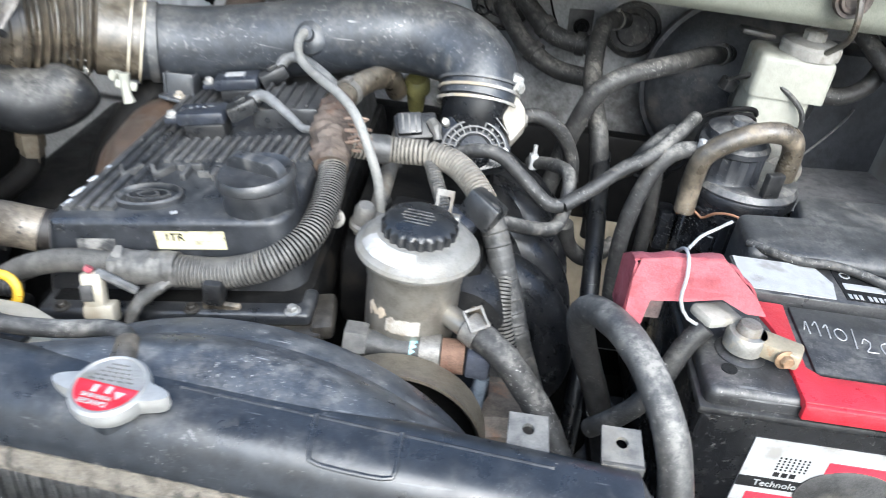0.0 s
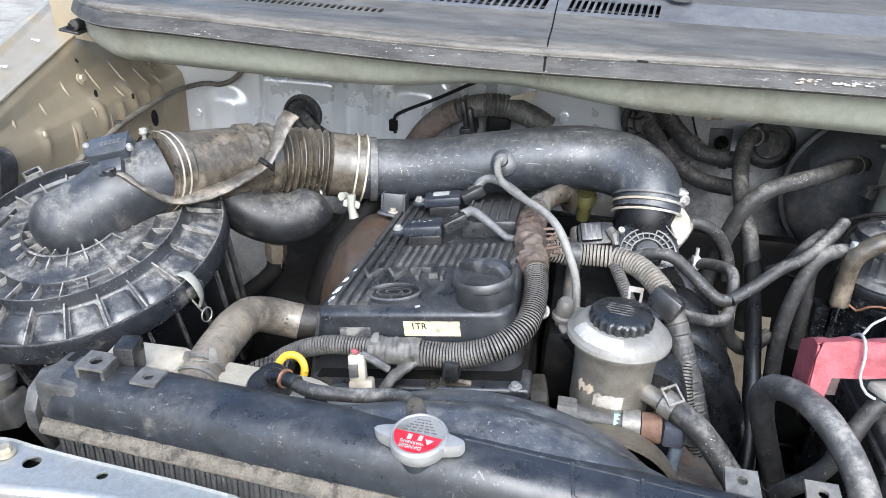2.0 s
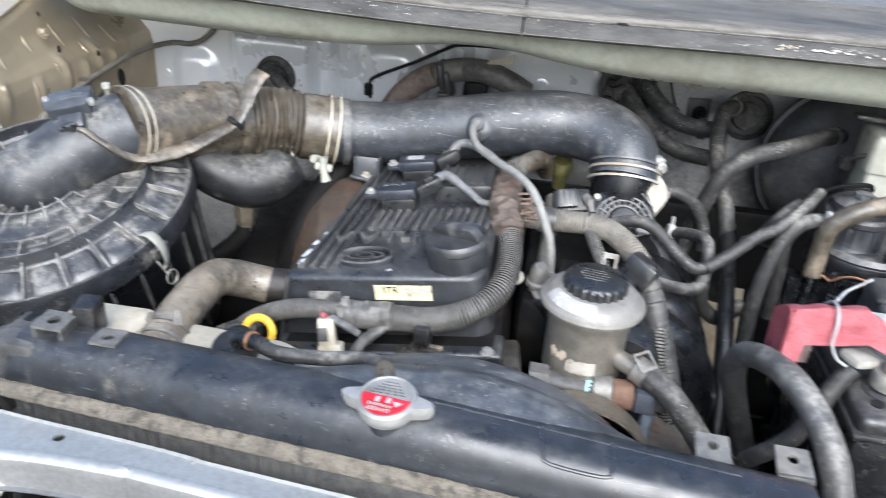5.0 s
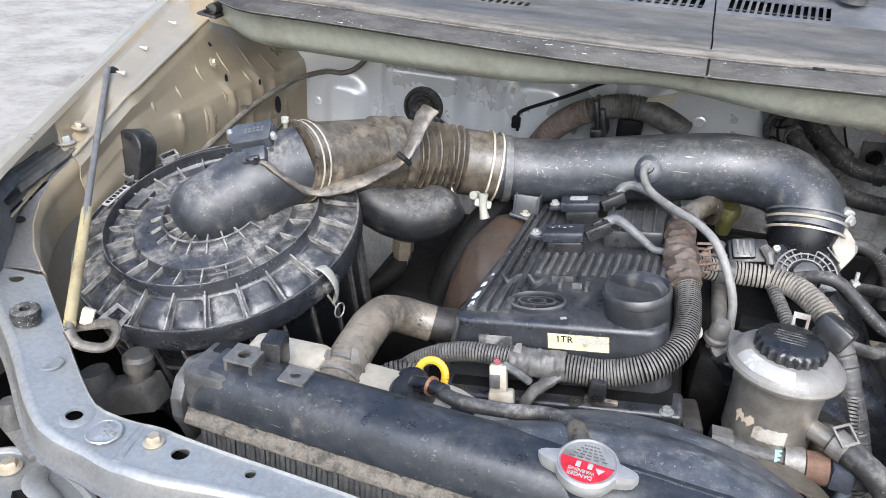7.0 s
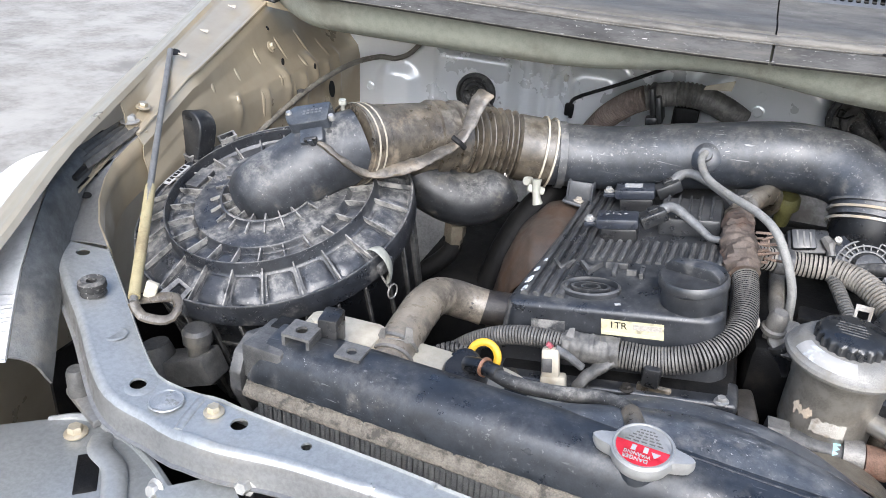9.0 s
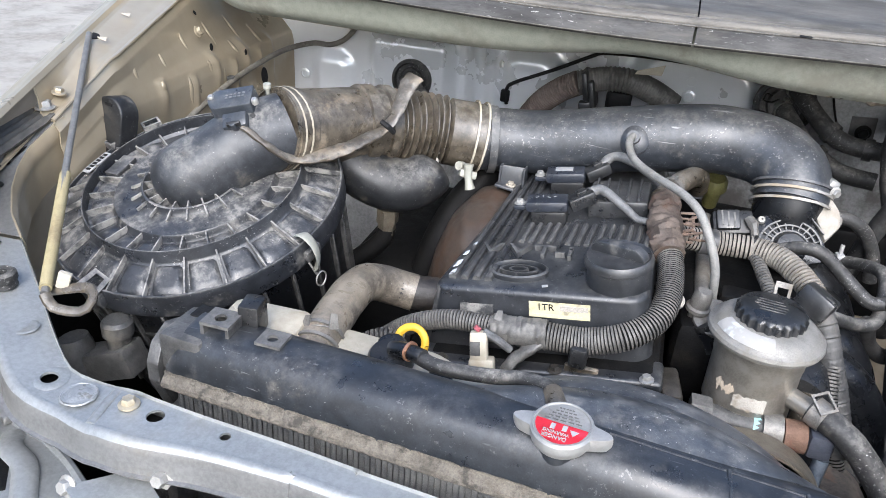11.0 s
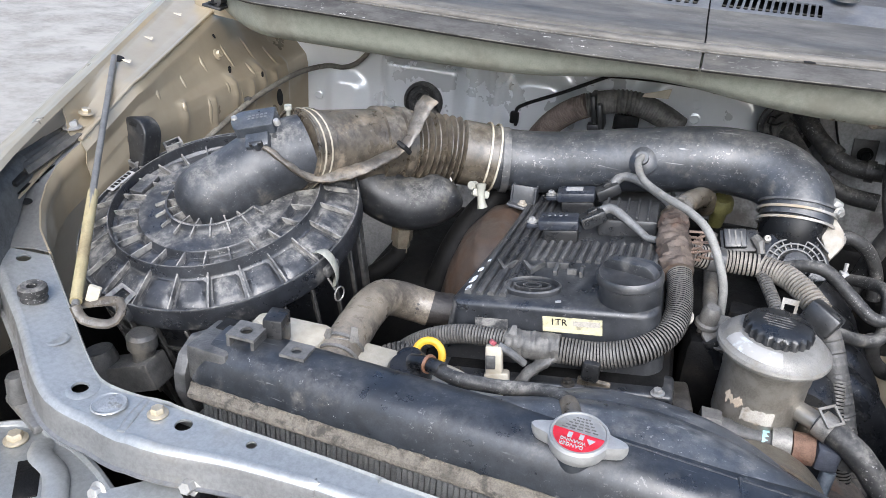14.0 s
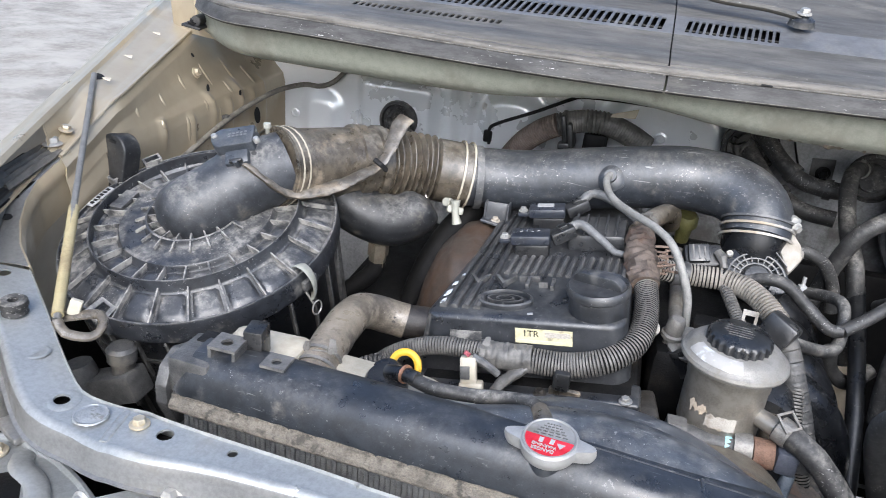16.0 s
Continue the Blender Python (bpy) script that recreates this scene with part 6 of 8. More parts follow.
part("neck_nut", lathe([(0.010, 0.034), (0.0150, 0.031), (0.0150, 0.012), (0.0125, 0.009), (0.0125, -0.004), (0, -0.004)], toward((-0.460, 0.797, 1.030), (0.05, 0, 1)), 6), NECKN, rs, "dull brass hexagon fitting")
part("neck_hose", tube([(-0.460, 0.797, 1.032), (-0.463, 0.796, 1.018), (-0.478, 0.792, 1.000), (-0.503, 0.785, 0.978), (-0.53, 0.78, 0.95)], 0.0125, 16), DARK, rs)
sp = thing("side_hose", "black ribbed air hose beside the engine", "hose", (-0.38, 0.88, 1.0))
part("hose", tube([(-0.345, 0.93, 1.09), (-0.375, 0.89, 1.06), (-0.40, 0.86, 1.01), (-0.42, 0.84, 0.94)], 0.021, 18), DARK, sp)
# added dark block that fills the shaded gap left of the engine
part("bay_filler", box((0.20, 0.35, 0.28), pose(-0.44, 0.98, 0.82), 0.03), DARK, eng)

# ---- steering fluid reservoir ----
RX, RYY = -0.003, 0.610
rv = thing("fluid_reservoir", "stained steel steering fluid reservoir with a black cap", "reservoir", (RX, RYY, 0.99))
RM = Matrix.Translation((RX, RYY, 0)) @ pose(0, 0, 0, 0, 0, 0)
part("can", lathe([(0, 1.008), (0.030, 1.008), (0.039, 1.013), (0.0415, 1.022), (0.0415, 1.074), (0.0425, 1.078), (0.0425, 1.088), (0.0445, 1.096), (0.0465, 1.102)], RM, 56), STEEL, rv, "stained steel can")
part("lid", lathe([(0.0465, 1.098), (0.0525, 1.1005), (0.0540, 1.104), (0.0530, 1.1075), (0.0490, 1.110), (0.0470, 1.1135), (0.0420, 1.1175), (0.0340, 1.1195), (0.0, 1.120)], RM, 56), surf("lid_steel", (0.15, 0.143, 0.127), (0.215, 0.206, 0.186), 0.45, metal=0.2, grain=120, stain=(0.15, 0.135, 0.11), stain_amount=0.35, stain_scale=30), rv, "domed steel lid with flaking paint and a sky reflection coloured in")
# Bluish arc paints the sky's reflection on the lid, broken up with flakes.
part("flake_and_sky_glint", lathe([(0.0487, 1.1112), (0.0473, 1.1142), (0.0423, 1.1182), (0.0365, 1.1197)], RM @ pose(0, 0, 0, 0, 0, 198), 30, arc=75), surf("pale_flake_and_sky_glint", (0.46, 0.49, 0.52), (0.56, 0.58, 0.60), 0.4, metal=0.2, grain=200, stain=(0.27, 0.255, 0.23), stain_amount=0.95, stain_scale=70), rv)
part("cap", lathe([(0, 1.117), (0.0315, 1.117), (0.0318, 1.128), (0.0300, 1.131), (0.0270, 1.1325), (0, 1.1335)], RM, 96, wave=lambda a, z: 0.0012 * math.cos(22 * a) if z < 1.1305 else 0), BLACK_CLEAN, rv, "black scalloped screw cap")
for k in range(5):
    part("cap_print", box((0.030 - 0.004 * abs(k - 2), 0.0014, 0.0005), pose(RX - 0.002, RYY - 0.010 + 0.005 * k, 1.1335, 0, 0, -6), 0), COVER, rv)
def can_patch(a0, a1, z0, z1, r, ragged, seed):
    g = random.Random(seed)
    bm = bmesh.new()
    n = 16
    lo = [bm.verts.new(RM @ Vector((r * math.cos(radians(a0 + (a1 - a0) * i / n)), r * math.sin(radians(a0 + (a1 - a0) * i / n)), z0 + g.uniform(0, ragged)))) for i in range(n + 1)]
    hi = [bm.verts.new(RM @ Vector((r * math.cos(radians(a0 + (a1 - a0) * i / n)), r * math.sin(radians(a0 + (a1 - a0) * i / n)), z1 - g.uniform(0, ragged)))) for i in range(n + 1)]
    for i in range(n):
        bm.faces.new((lo[i], lo[i + 1], hi[i + 1], hi[i]))
    return bm


part("torn_label", can_patch(-116, -74, 1.037, 1.055, 0.0419, 0.003, 1), PAPER, rv, "torn remains of a paper label")
part("torn_label", can_patch(-146, -116, 1.045, 1.062, 0.0419, 0.009, 2), surf("glue_stain", (0.42, 0.34, 0.25), (0.5, 0.42, 0.32), 0.8), rv)
part("outlet", tube([(0.030, 0.590, 1.052), (0.046, 0.577, 1.052), (0.058, 0.570, 1.050)], 0.0100, 16), STEEL, rv)
ph = thing("return_hose", "ribbed black rubber return hose with a spring clamp", "hose", (0.1, 0.54, 1.0))
part("hose", tube([(0.048, 0.577, 1.052), (0.066, 0.565, 1.049), (0.085, 0.553, 1.040), (0.104, 0.543, 1.022), (0.124, 0.532, 0.998), (0.142, 0.520, 0.965), (0.158, 0.508, 0.925), (0.170, 0.498, 0.87)], 0.0125, 18, 0.003, rf=lambda s, t: 1.0 + 0.02 * math.sin(s * 1800)), RUBBER, ph)
hw = Vector((0.018, -0.012, -0.004))
part("spring_clamp", lathe([(0.0128, -0.007), (0.0142, -0.007), (0.0142, 0.007), (0.0128, 0.007), (0.0128, -0.007)], toward((0.055, 0.572, 1.0515), hw), 26), ALU, ph)
fr = [(-0.009, -0.010), (0.009, -0.010), (0.009, 0.010), (-0.009, 0.010)]
part("clamp_frame", plate(fr, [[(a * 0.76, b * 0.76) for a, b in fr]], 0.0018, None, toward((0.055, 0.568, 1.068), (0.1, -0.5, 0.8), 20)), ALU, ph)
# banjo fitting below
bf = thing("pump_fitting", "grimy steel pump union with a rusty band and dark plug", "fitting", (0.02, 0.57, 1.02))
part("union", tube([(-0.050, 0.575, 1.020), (-0.010, 0.572, 1.020), (0.028, 0.570, 1.023)], 0.0125, 16), GREYPL, bf)
part("union_nut", lathe([(0, 0.010), (0.016, 0.010), (0.017, 0.006), (0.017, -0.010), (0, -0.010)], toward((-0.046, 0.575, 1.020), (1, 0, 0)), 6), GREYPL, bf)
part("teal_mark", lathe([(0.0128, -0.004), (0.0128, 0.004)], toward((0.006, 0.5715, 1.021), (1, 0, 0)), 20), BLUEMARK, bf)
part("collar", lathe([(0.013, -0.009), (0.0165, -0.009), (0.0165, 0.009), (0.013, 0.009)], toward((0.020, 0.571, 1.022), (1, 0, 0.05)), 24), ALU, bf)
part("rusty_band", lathe([(0, 0.010), (0.0155, 0.010), (0.0155, -0.010), (0, -0.010)], toward((0.040, 0.569, 1.023), (1, 0, 0.05)), 24), surf("rust_orange", (0.085, 0.048, 0.031), (0.15, 0.088, 0.058), 0.85, stain=(0.12, 0.05, 0.03), stain_amount=0.4, stain_scale=60, bump=0.5), bf)
part("dark_plug", box((0.022, 0.024, 0.026), pose(0.062, 0.567, 1.024, 0, 0, 0), 0.004), surf("blue_black", (0.03, 0.035, 0.05), (0.06, 0.065, 0.08), 0.45), bf)
part("plug_end", box((0.016, 0.018, 0.018), pose(0.080, 0.566, 1.024), 0.004), GREYPL, bf)
part("lead", tube([(0.068, 0.562, 1.010), (0.066, 0.556, 0.975), (0.072, 0.55, 0.93), (0.09, 0.54, 0.90)], 0.007, 10), surf("blue_sleeve", (0.05, 0.065, 0.085), (0.09, 0.105, 0.125), 0.6), bf)
# pump pulley
pp = thing("pump_pulley", "brownish steel belt pulley", "pulley", (0.0, 0.53, 0.9))
PM = toward((-0.003, 0.528, 0.950), (0.05, -1, 0.12))
part("rim", lathe([(0.080, -0.016), (0.083, -0.016), (0.083, 0.016), (0.080, 0.016), (0.076, 0.010), (0.076, -0.012), (0.080, -0.016)], PM, 56), surf("tan_steel", (0.12, 0.103, 0.078), (0.17, 0.15, 0.115), 0.5, metal=0.5, stain=(0.10, 0.08, 0.06), stain_amount=0.3), pp)
part("web", lathe([(0.077, -0.006), (0.05, -0.010), (0.02, -0.004), (0, -0.004)], PM, 40), DARK, pp)
part("pump_body", box((0.10, 0.10, 0.16), pose(0.03, 0.62, 0.90), 0.02), DARK, pp)
al = thing("alternator", "dark grimy alternator below the hoses", "alternator", (0.10, 0.58, 0.85))
part("body", lathe([(0, 0.06), (0.05, 0.058), (0.062, 0.045), (0.064, -0.04), (0.05, -0.055), (0, -0.06)], toward((0.085, 0.60, 0.90), (0.1, -1, 0.1)), 32), surf("grimy_casting", (0.07, 0.06, 0.05), (0.13, 0.11, 0.09), 0.7, stain=(0.22, 0.12, 0.07), stain_amount=0.3), al)

# ---- throttle body and manifold ----
tb = thing("throttle_unit", "dusty throttle with a finned black gear cover", "throttle", (0.03, 0.84, 1.1))
part("bore", tube([(0.030, 0.864, 1.156), (0.030, 0.858, 1.135), (0.030, 0.856, 1.09)], 0.040, 32), BLACK, tb)
tn_ = Vector((-0.02, -0.722, 0.692))
tx_ = Vector((0.9998, -0.0145, 0.0139))
TM = Matrix.Translation((0.03, 0.812, 1.12)) @ Matrix((tx_, tn_.cross(tx_), tn_)).transposed().to_4x4()
base = part("gear_cover", prism([(-0.0402, -0.022), (-0.0410, -0.004), (-0.0358, 0.0164), (-0.011, 0.0306), (0.0094, 0.037), (0.030, 0.0175), (0.0425, -0.0056), (0.040, -0.026), (0.0, -0.040)], -0.022, 0.0, TM, bevel=0.003), BLACK_CLEAN, tb, "finned black gear cover")
AC = pose(0.0035, -0.016, 0)
for r in (0.0215, 0.0285, 0.0350):
    part("arc_rib", lathe([(r, 0), (r, 0.0045), (r - 0.0018, 0.0045), (r - 0.0018, 0)], TM @ AC, 28, arc=180), LID, base)
for k in range(11):
    part("fin", box((0.015, 0.0014, 0.004), TM @ AC @ pose(0, 0, 0, 0, 0, 8 + 164 * k / 10) @ pose(0.0280, 0, 0.002), 0.0003, 1), LID, base)
part("edge_rib", box((0.034, 0.0016, 0.004), TM @ pose(0.0265, 0.020, 0.002, 0, 0, -48), 0.0003, 1), LID, base)
part("motor_end", lathe([(0.019, 0.0), (0.0185, 0.006), (0.015, 0.011), (0, 0.013)], TM @ AC, 30), BLACK_CLEAN, base, "rounded motor end")
for x, y in ((-0.031, 0.0126), (0.0067, 0.0291), (0.036, -0.012), (-0.030, -0.022)):
    part("screw", lathe([(0, 0.003), (0.0014, 0.003), (0.0014, 0.0048), (0.0038, 0.0048), (0.0046, 0.002), (0.0046, -0.002), (0, -0.002)], TM @ pose(x, y, 0), 18), CAPM, base)
part("motor_socket", box((0.046, 0.030, 0.024), TM @ pose(-0.062, 0.003, -0.006, 0, 0, 12), 0.004), BLACK, tb)
part("socket_rim", box((0.026, 0.024, 0.010), TM @ pose(-0.068, 0.003, 0.008, 0, 0, 12), 0.002), BLACK_CLEAN, tb)
for k in range(3):
    part("socket_groove", box((0.002, 0.018, 0.001), TM @ pose(-0.075 + 0.007 * k, 0.003, 0.0133, 0, 0, 12), 0), GREYPL, tb)
part("side_fluff", tube([TM @ Vector((-0.046, 0.010, 0.006)), TM @ Vector((-0.040, 0.002, 0.008)), TM @ Vector((-0.036, -0.010, 0.006))], 0.006, 8, rf=lambda s_, t_: 1 + 0.3 * math.sin(s_ * 700)), RIDGE, tb)
bp_ = [(0.0206, 0.0449), (0.0396, 0.0583), (0.0525, 0.0402), (0.0549, 0.0215), (0.0405, -0.0002), (0.0322, 0.0178)]
part("cast_plate", prism(bp_, -0.020, 0.0, TM, bevel=0.003), surf("beige_casting", (0.24, 0.22, 0.182), (0.33, 0.305, 0.26), 0.6, metal=0.2, stain=(0.22, 0.185, 0.14), stain_amount=0.35), tb, "beige cast flange")
part("plate_lug", box((0.012, 0.012, 0.016), TM @ pose(0.051, 0.030, -0.010), 0.003), ALU, tb)

im = thing("intake_manifold", "black plastic intake manifold runners", "manifold", (0.08, 0.78, 0.95))
for k in range(4):
    y0 = 0.69 + 0.072 * k
    part("runner", tube([(-0.04, y0 + 0.03, 1.00), (0.03, y0 + 0.02, 1.022), (0.085, y0 + 0.01, 1.020), (0.125, y0 + 0.005, 0.985), (0.138, y0, 0.93), (0.115, y0, 0.87)], 0.029, 20), BLACK, im)
part("plenum", lathe([(0, 0.17), (0.045, 0.165), (0.055, 0.14), (0.058, -0.14), (0.045, -0.165), (0, -0.17)], toward((0.05, 0.80, 1.0), (0.05, 1, 0)), 28), BLACK, im)
part("fuel_rail", tube([(-0.055, 0.70, 1.060), (-0.055, 0.75, 1.070), (-0.055, 0.90, 1.085)], 0.009, 12), ALU, im)
for k in range(3):
    part("injector", tube([(-0.055, 0.66 + 0.08 * k, 1.07), (-0.04, 0.66 + 0.08 * k, 1.04)], 0.011, 12), BLACK, im)
part("filler_block", box((0.14, 0.22, 0.10), pose(-0.01, 0.76, 1.02), 0.015), DARK, im)
part("valve_block", box((0.07, 0.03, 0.03), pose(-0.004, 0.705, 1.075, 0, 0, -6), 0.006), DARK, im)
# knock of small valves near the reservoir
vv = thing("vacuum_valve", "dull metal vacuum valve with pipe stubs", "valve", (-0.06, 0.67, 1.06))
VDIRT = surf("dirty_valve", (0.10, 0.095, 0.086), (0.16, 0.152, 0.138), 0.5, metal=0.3, stain=(0.07, 0.06, 0.046), stain_amount=0.4, stain_scale=40)
part("valve_body", lathe([(0, 0.024), (0.007, 0.023), (0.0100, 0.018), (0.0105, 0.004), (0.013, 0.002), (0.013, -0.002), (0.0075, -0.006), (0.0075, -0.02), (0, -0.02)], toward((-0.061, 0.672, 1.080), (0.1, -0.1, 1)), 24), VDIRT, vv)
part("flange", prism(ring_pts(0, 0, 0.022), -0.004, 0.003, toward((-0.044, 0.668, 1.074), (0, -0.5, 0.8)), bevel=0.001), VDIRT, vv)
bolt((-0.085, 0.662, 1.088), (-0.3, -0.8, 0.5), 0.0062, ALU, vv)
sc = thing("spring_clip", "dull grey metal hose clip", "clip", (0.014, 0.672, 1.11))
part("clip_frame", plate([(-0.008, -0.016), (0.008, -0.016), (0.008, 0.016), (-0.008, 0.016)], [[(-0.005, -0.012), (0.005, -0.012), (0.005, 0.010), (-0.005, 0.010)]], 0.0025, None, toward((0.013, 0.668, 1.113), (-0.1, -0.9, 0.4))), ALU, sc)
part("pipe", tube([(0.0, 0.672, 1.098), (0.03, 0.668, 1.100)], 0.007, 12), STEEL, sc)

# ---- wiring looms ----
wl = thing("wiring_loom", "corrugated grey wiring loom across the engine front", "cable", (-0.2, 0.6, 1.05))
W1 = [(-0.402, 0.582, 0.982), (-0.384, 0.582, 1.008), (-0.361, 0.582, 1.031), (-0.333, 0.582, 1.048), (-0.302, 0.582, 1.0575), (-0.2715, 0.582, 1.0595), (-0.250, 0.582, 1.0595)]
W2 = [(-0.205, 0.582, 1.063), (-0.165, 0.584, 1.066), (-0.128, 0.590, 1.078), (-0.103, 0.612, 1.091), (-0.095, 0.645, 1.101), (-0.096, 0.69, 1.111), (-0.101, 0.715, 1.120)]
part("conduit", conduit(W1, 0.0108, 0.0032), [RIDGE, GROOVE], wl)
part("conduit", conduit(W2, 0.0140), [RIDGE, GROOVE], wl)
part("taped_joint", roughen(tube([(-0.262, 0.581, 1.059), (-0.235, 0.581, 1.061), (-0.205, 0.583, 1.064)], 0.0148, 22, 0.0015, rf=lambda s, t: 1 + 0.05 * ((s * 160) % 1.0)), 0.0022, 130, 3.0), RIDGE, wl)
part("tape_flag", prism([(0, -0.004), (0.012, -0.001), (0.010, 0.004), (0, 0.005)], 0, 0.0006, toward((-0.255, 0.574, 1.073), (0.2, -0.6, 0.8), 70)), RIDGE, wl)
part("branch", roughen(tube([(-0.205, 0.578, 1.060), (-0.222, 0.566, 1.050), (-0.236, 0.558, 1.034), (-0.239, 0.553, 1.014), (-0.228, 0.546, 0.996), (-0.21, 0.54, 0.98)], 0.0075, 14, 0.002, squash=0.7), 0.0016, 120), RIDGE, wl)
part("loom_clip", box((0.018, 0.018, 0.024), pose(-0.170, 0.572, 1.055, 0, 0, 0), 0.004), BLACK, wl)
part("clip_bracket", box((0.034, 0.006, 0.022), pose(-0.165, 0.574, 1.032, 10), 0.002), RUBBER_BROWN, wl)
wj = thing("loom_junction", "brown cloth-taped loom junction", "cable", (-0.1, 0.74, 1.13))
jn = part("taped_trunk", roughen(tube([(-0.100, 0.705, 1.117), (-0.106, 0.732, 1.128), (-0.112, 0.765, 1.137), (-0.112, 0.80, 1.140)], 0.0170, 28, 0.0018, rf=lambda s, t: 1.0 + 0.04 * ((s * 130) % 1.0) + 0.16 * math.exp(-((s - 0.035) / 0.02) ** 2)), 0.0045, 95), surf("red_brown_tape", (0.058, 0.044, 0.034), (0.110, 0.086, 0.068), 0.7, stain=(0.085, 0.046, 0.028), stain_amount=0.35, stain_scale=30, bump=0.5, bump_scale=160), wj)
rr = bmesh.new()
g = random.Random(5)
for k in range(16):
    a = Vector((-0.092 + g.uniform(-0.006, 0.012), 0.738 + g.uniform(-0.012, 0.02), 1.138 + g.uniform(-0.014, 0.010)))
    tube([a, a + Vector((g.uniform(-0.01, 0.014), g.uniform(-0.012, 0.006), g.uniform(-0.006, 0.010))), a + Vector((g.uniform(-0.01, 0.02), g.uniform(-0.016, 0.0), g.uniform(-0.012, 0.012)))], 0.0016, 5, 0.006, bm=rr)
part("frayed_tape", rr, surf("frayed_tape", (0.12, 0.08, 0.06), (0.22, 0.16, 0.12), 0.9), jn)
wt = thing("throttle_loom", "tan dust-covered corrugated loom to the throttle", "cable", (0.0, 0.75, 1.1))
TANR = surf("tan_conduit", (0.13, 0.118, 0.098), (0.20, 0.182, 0.152), 0.75, stain=(0.17, 0.145, 0.11), stain_amount=0.35, dust=0.2)
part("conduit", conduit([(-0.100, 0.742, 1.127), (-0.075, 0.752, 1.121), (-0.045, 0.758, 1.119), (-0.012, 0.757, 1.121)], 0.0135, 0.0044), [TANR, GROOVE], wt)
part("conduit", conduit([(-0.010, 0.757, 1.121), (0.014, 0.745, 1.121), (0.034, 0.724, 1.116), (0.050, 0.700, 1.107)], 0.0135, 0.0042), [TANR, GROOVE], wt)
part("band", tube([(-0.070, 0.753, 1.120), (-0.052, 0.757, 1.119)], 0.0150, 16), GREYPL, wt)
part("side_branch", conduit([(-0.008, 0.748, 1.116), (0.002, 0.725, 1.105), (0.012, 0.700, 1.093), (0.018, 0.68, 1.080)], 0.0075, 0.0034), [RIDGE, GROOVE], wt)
part("down_loom", tube([(0.052, 0.697, 1.104), (0.066, 0.683, 1.080), (0.076, 0.672, 1.055), (0.090, 0.660, 1.020), (0.104, 0.648, 0.98), (0.125, 0.64, 0.93)], 0.0125, 18, 0.0016, rf=lambda s, t: 1 + 0.05 * ((s * 150) % 1.0) + 0.025 * math.sin(s * 1500)), GREYPL, wt)
part("down_loom", conduit([(0.080, 0.665, 1.050), (0.082, 0.645, 1.020), (0.094, 0.630, 0.985), (0.105, 0.62, 0.945), (0.10, 0.61, 0.90)], 0.0085, 0.0036), [RIDGE, GROOVE], wt)
lc = part("loom_connector", box((0.036, 0.026, 0.028), pose(0.050, 0.686, 1.106, -15, 20, -32), 0.004), BLACK_CLEAN, wt)
part("connector_lock", box((0.010, 0.006, 0.012), pose(0.058, 0.676, 1.112, -15, 20, -32), 0.001), GREYPL, lc)
part("connector_tail", box((0.032, 0.026, 0.022), pose(0.028, 0.678, 1.092, -15, 20, -32), 0.004), COIL, lc)
wp2 = thing("wire_plug", "off-white wiring plug on a bracket", "plug", (-0.27, 0.56, 1.04))
part("plug_body", box((0.018, 0.013, 0.032), pose(-0.268, 0.556, 1.050, -18, -8, 8), 0.003), CREAM, wp2)
part("plug_slot", box((0.010, 0.002, 0.014), pose(-0.270, 0.547, 1.052, -18, -8, 8), 0.0005), GREYPL, wp2)
part("plug_base", box((0.026, 0.018, 0.018), pose(-0.262, 0.552, 1.030, -18, -8, 8), 0.003), CREAM, wp2)
part("plug_wire", tube([(-0.266, 0.560, 1.066), (-0.255, 0.560, 1.062), (-0.238, 0.568, 1.046)], 0.0042, 8), ROOMWIRE, wp2)
part("red_tape", tube([(-0.273, 0.558, 1.067), (-0.271, 0.560, 1.0705)], 0.0038, 8), REDSOFT, wp2)
# dipstick
ds = thing("dipstick", "yellow dipstick ring on its tube", "dipstick", (-0.327, 0.54, 1.05))
yr = [Vector((-0.331 + 0.0145 * math.cos(t), 0.528 + 0.006 * math.sin(t), 1.056 + 0.0145 * math.sin(t))) for t in [2 * math.pi * i / 24 for i in range(25)]]
part("ring", tube(yr, 0.0034, 10, 0.003, squash=1.2), YELLOW, ds, "yellow ring handle")
part("guard_disc", lathe([(0, 0.003), (0.014, 0.004), (0.0175, 0.003), (0.0190, 0.001), (0.0190, -0.002), (0, -0.002)], toward((-0.3448, 0.508, 1.0532), (-0.15, -0.75, 0.65)), 28), BLACK, ds, "black plastic guard disc")
part("stem", tube([(-0.325, 0.530, 1.042), (-0.322, 0.536, 1.02), (-0.315, 0.55, 0.96)], 0.004, 10), DARK, ds)
lf = thing("left_loom", "dark looms below the loom bend", "cable", (-0.39, 0.58, 1.0))
part("conduit", conduit([(-0.42, 0.545, 0.985), (-0.40, 0.565, 1.010), (-0.375, 0.575, 1.022), (-0.35, 0.575, 1.025)], 0.010, 0.005), [RUBBER, GROOVE], lf)
part("box", box((0.06, 0.05, 0.03), pose(-0.375, 0.565, 0.995), 0.006), DARK, lf)

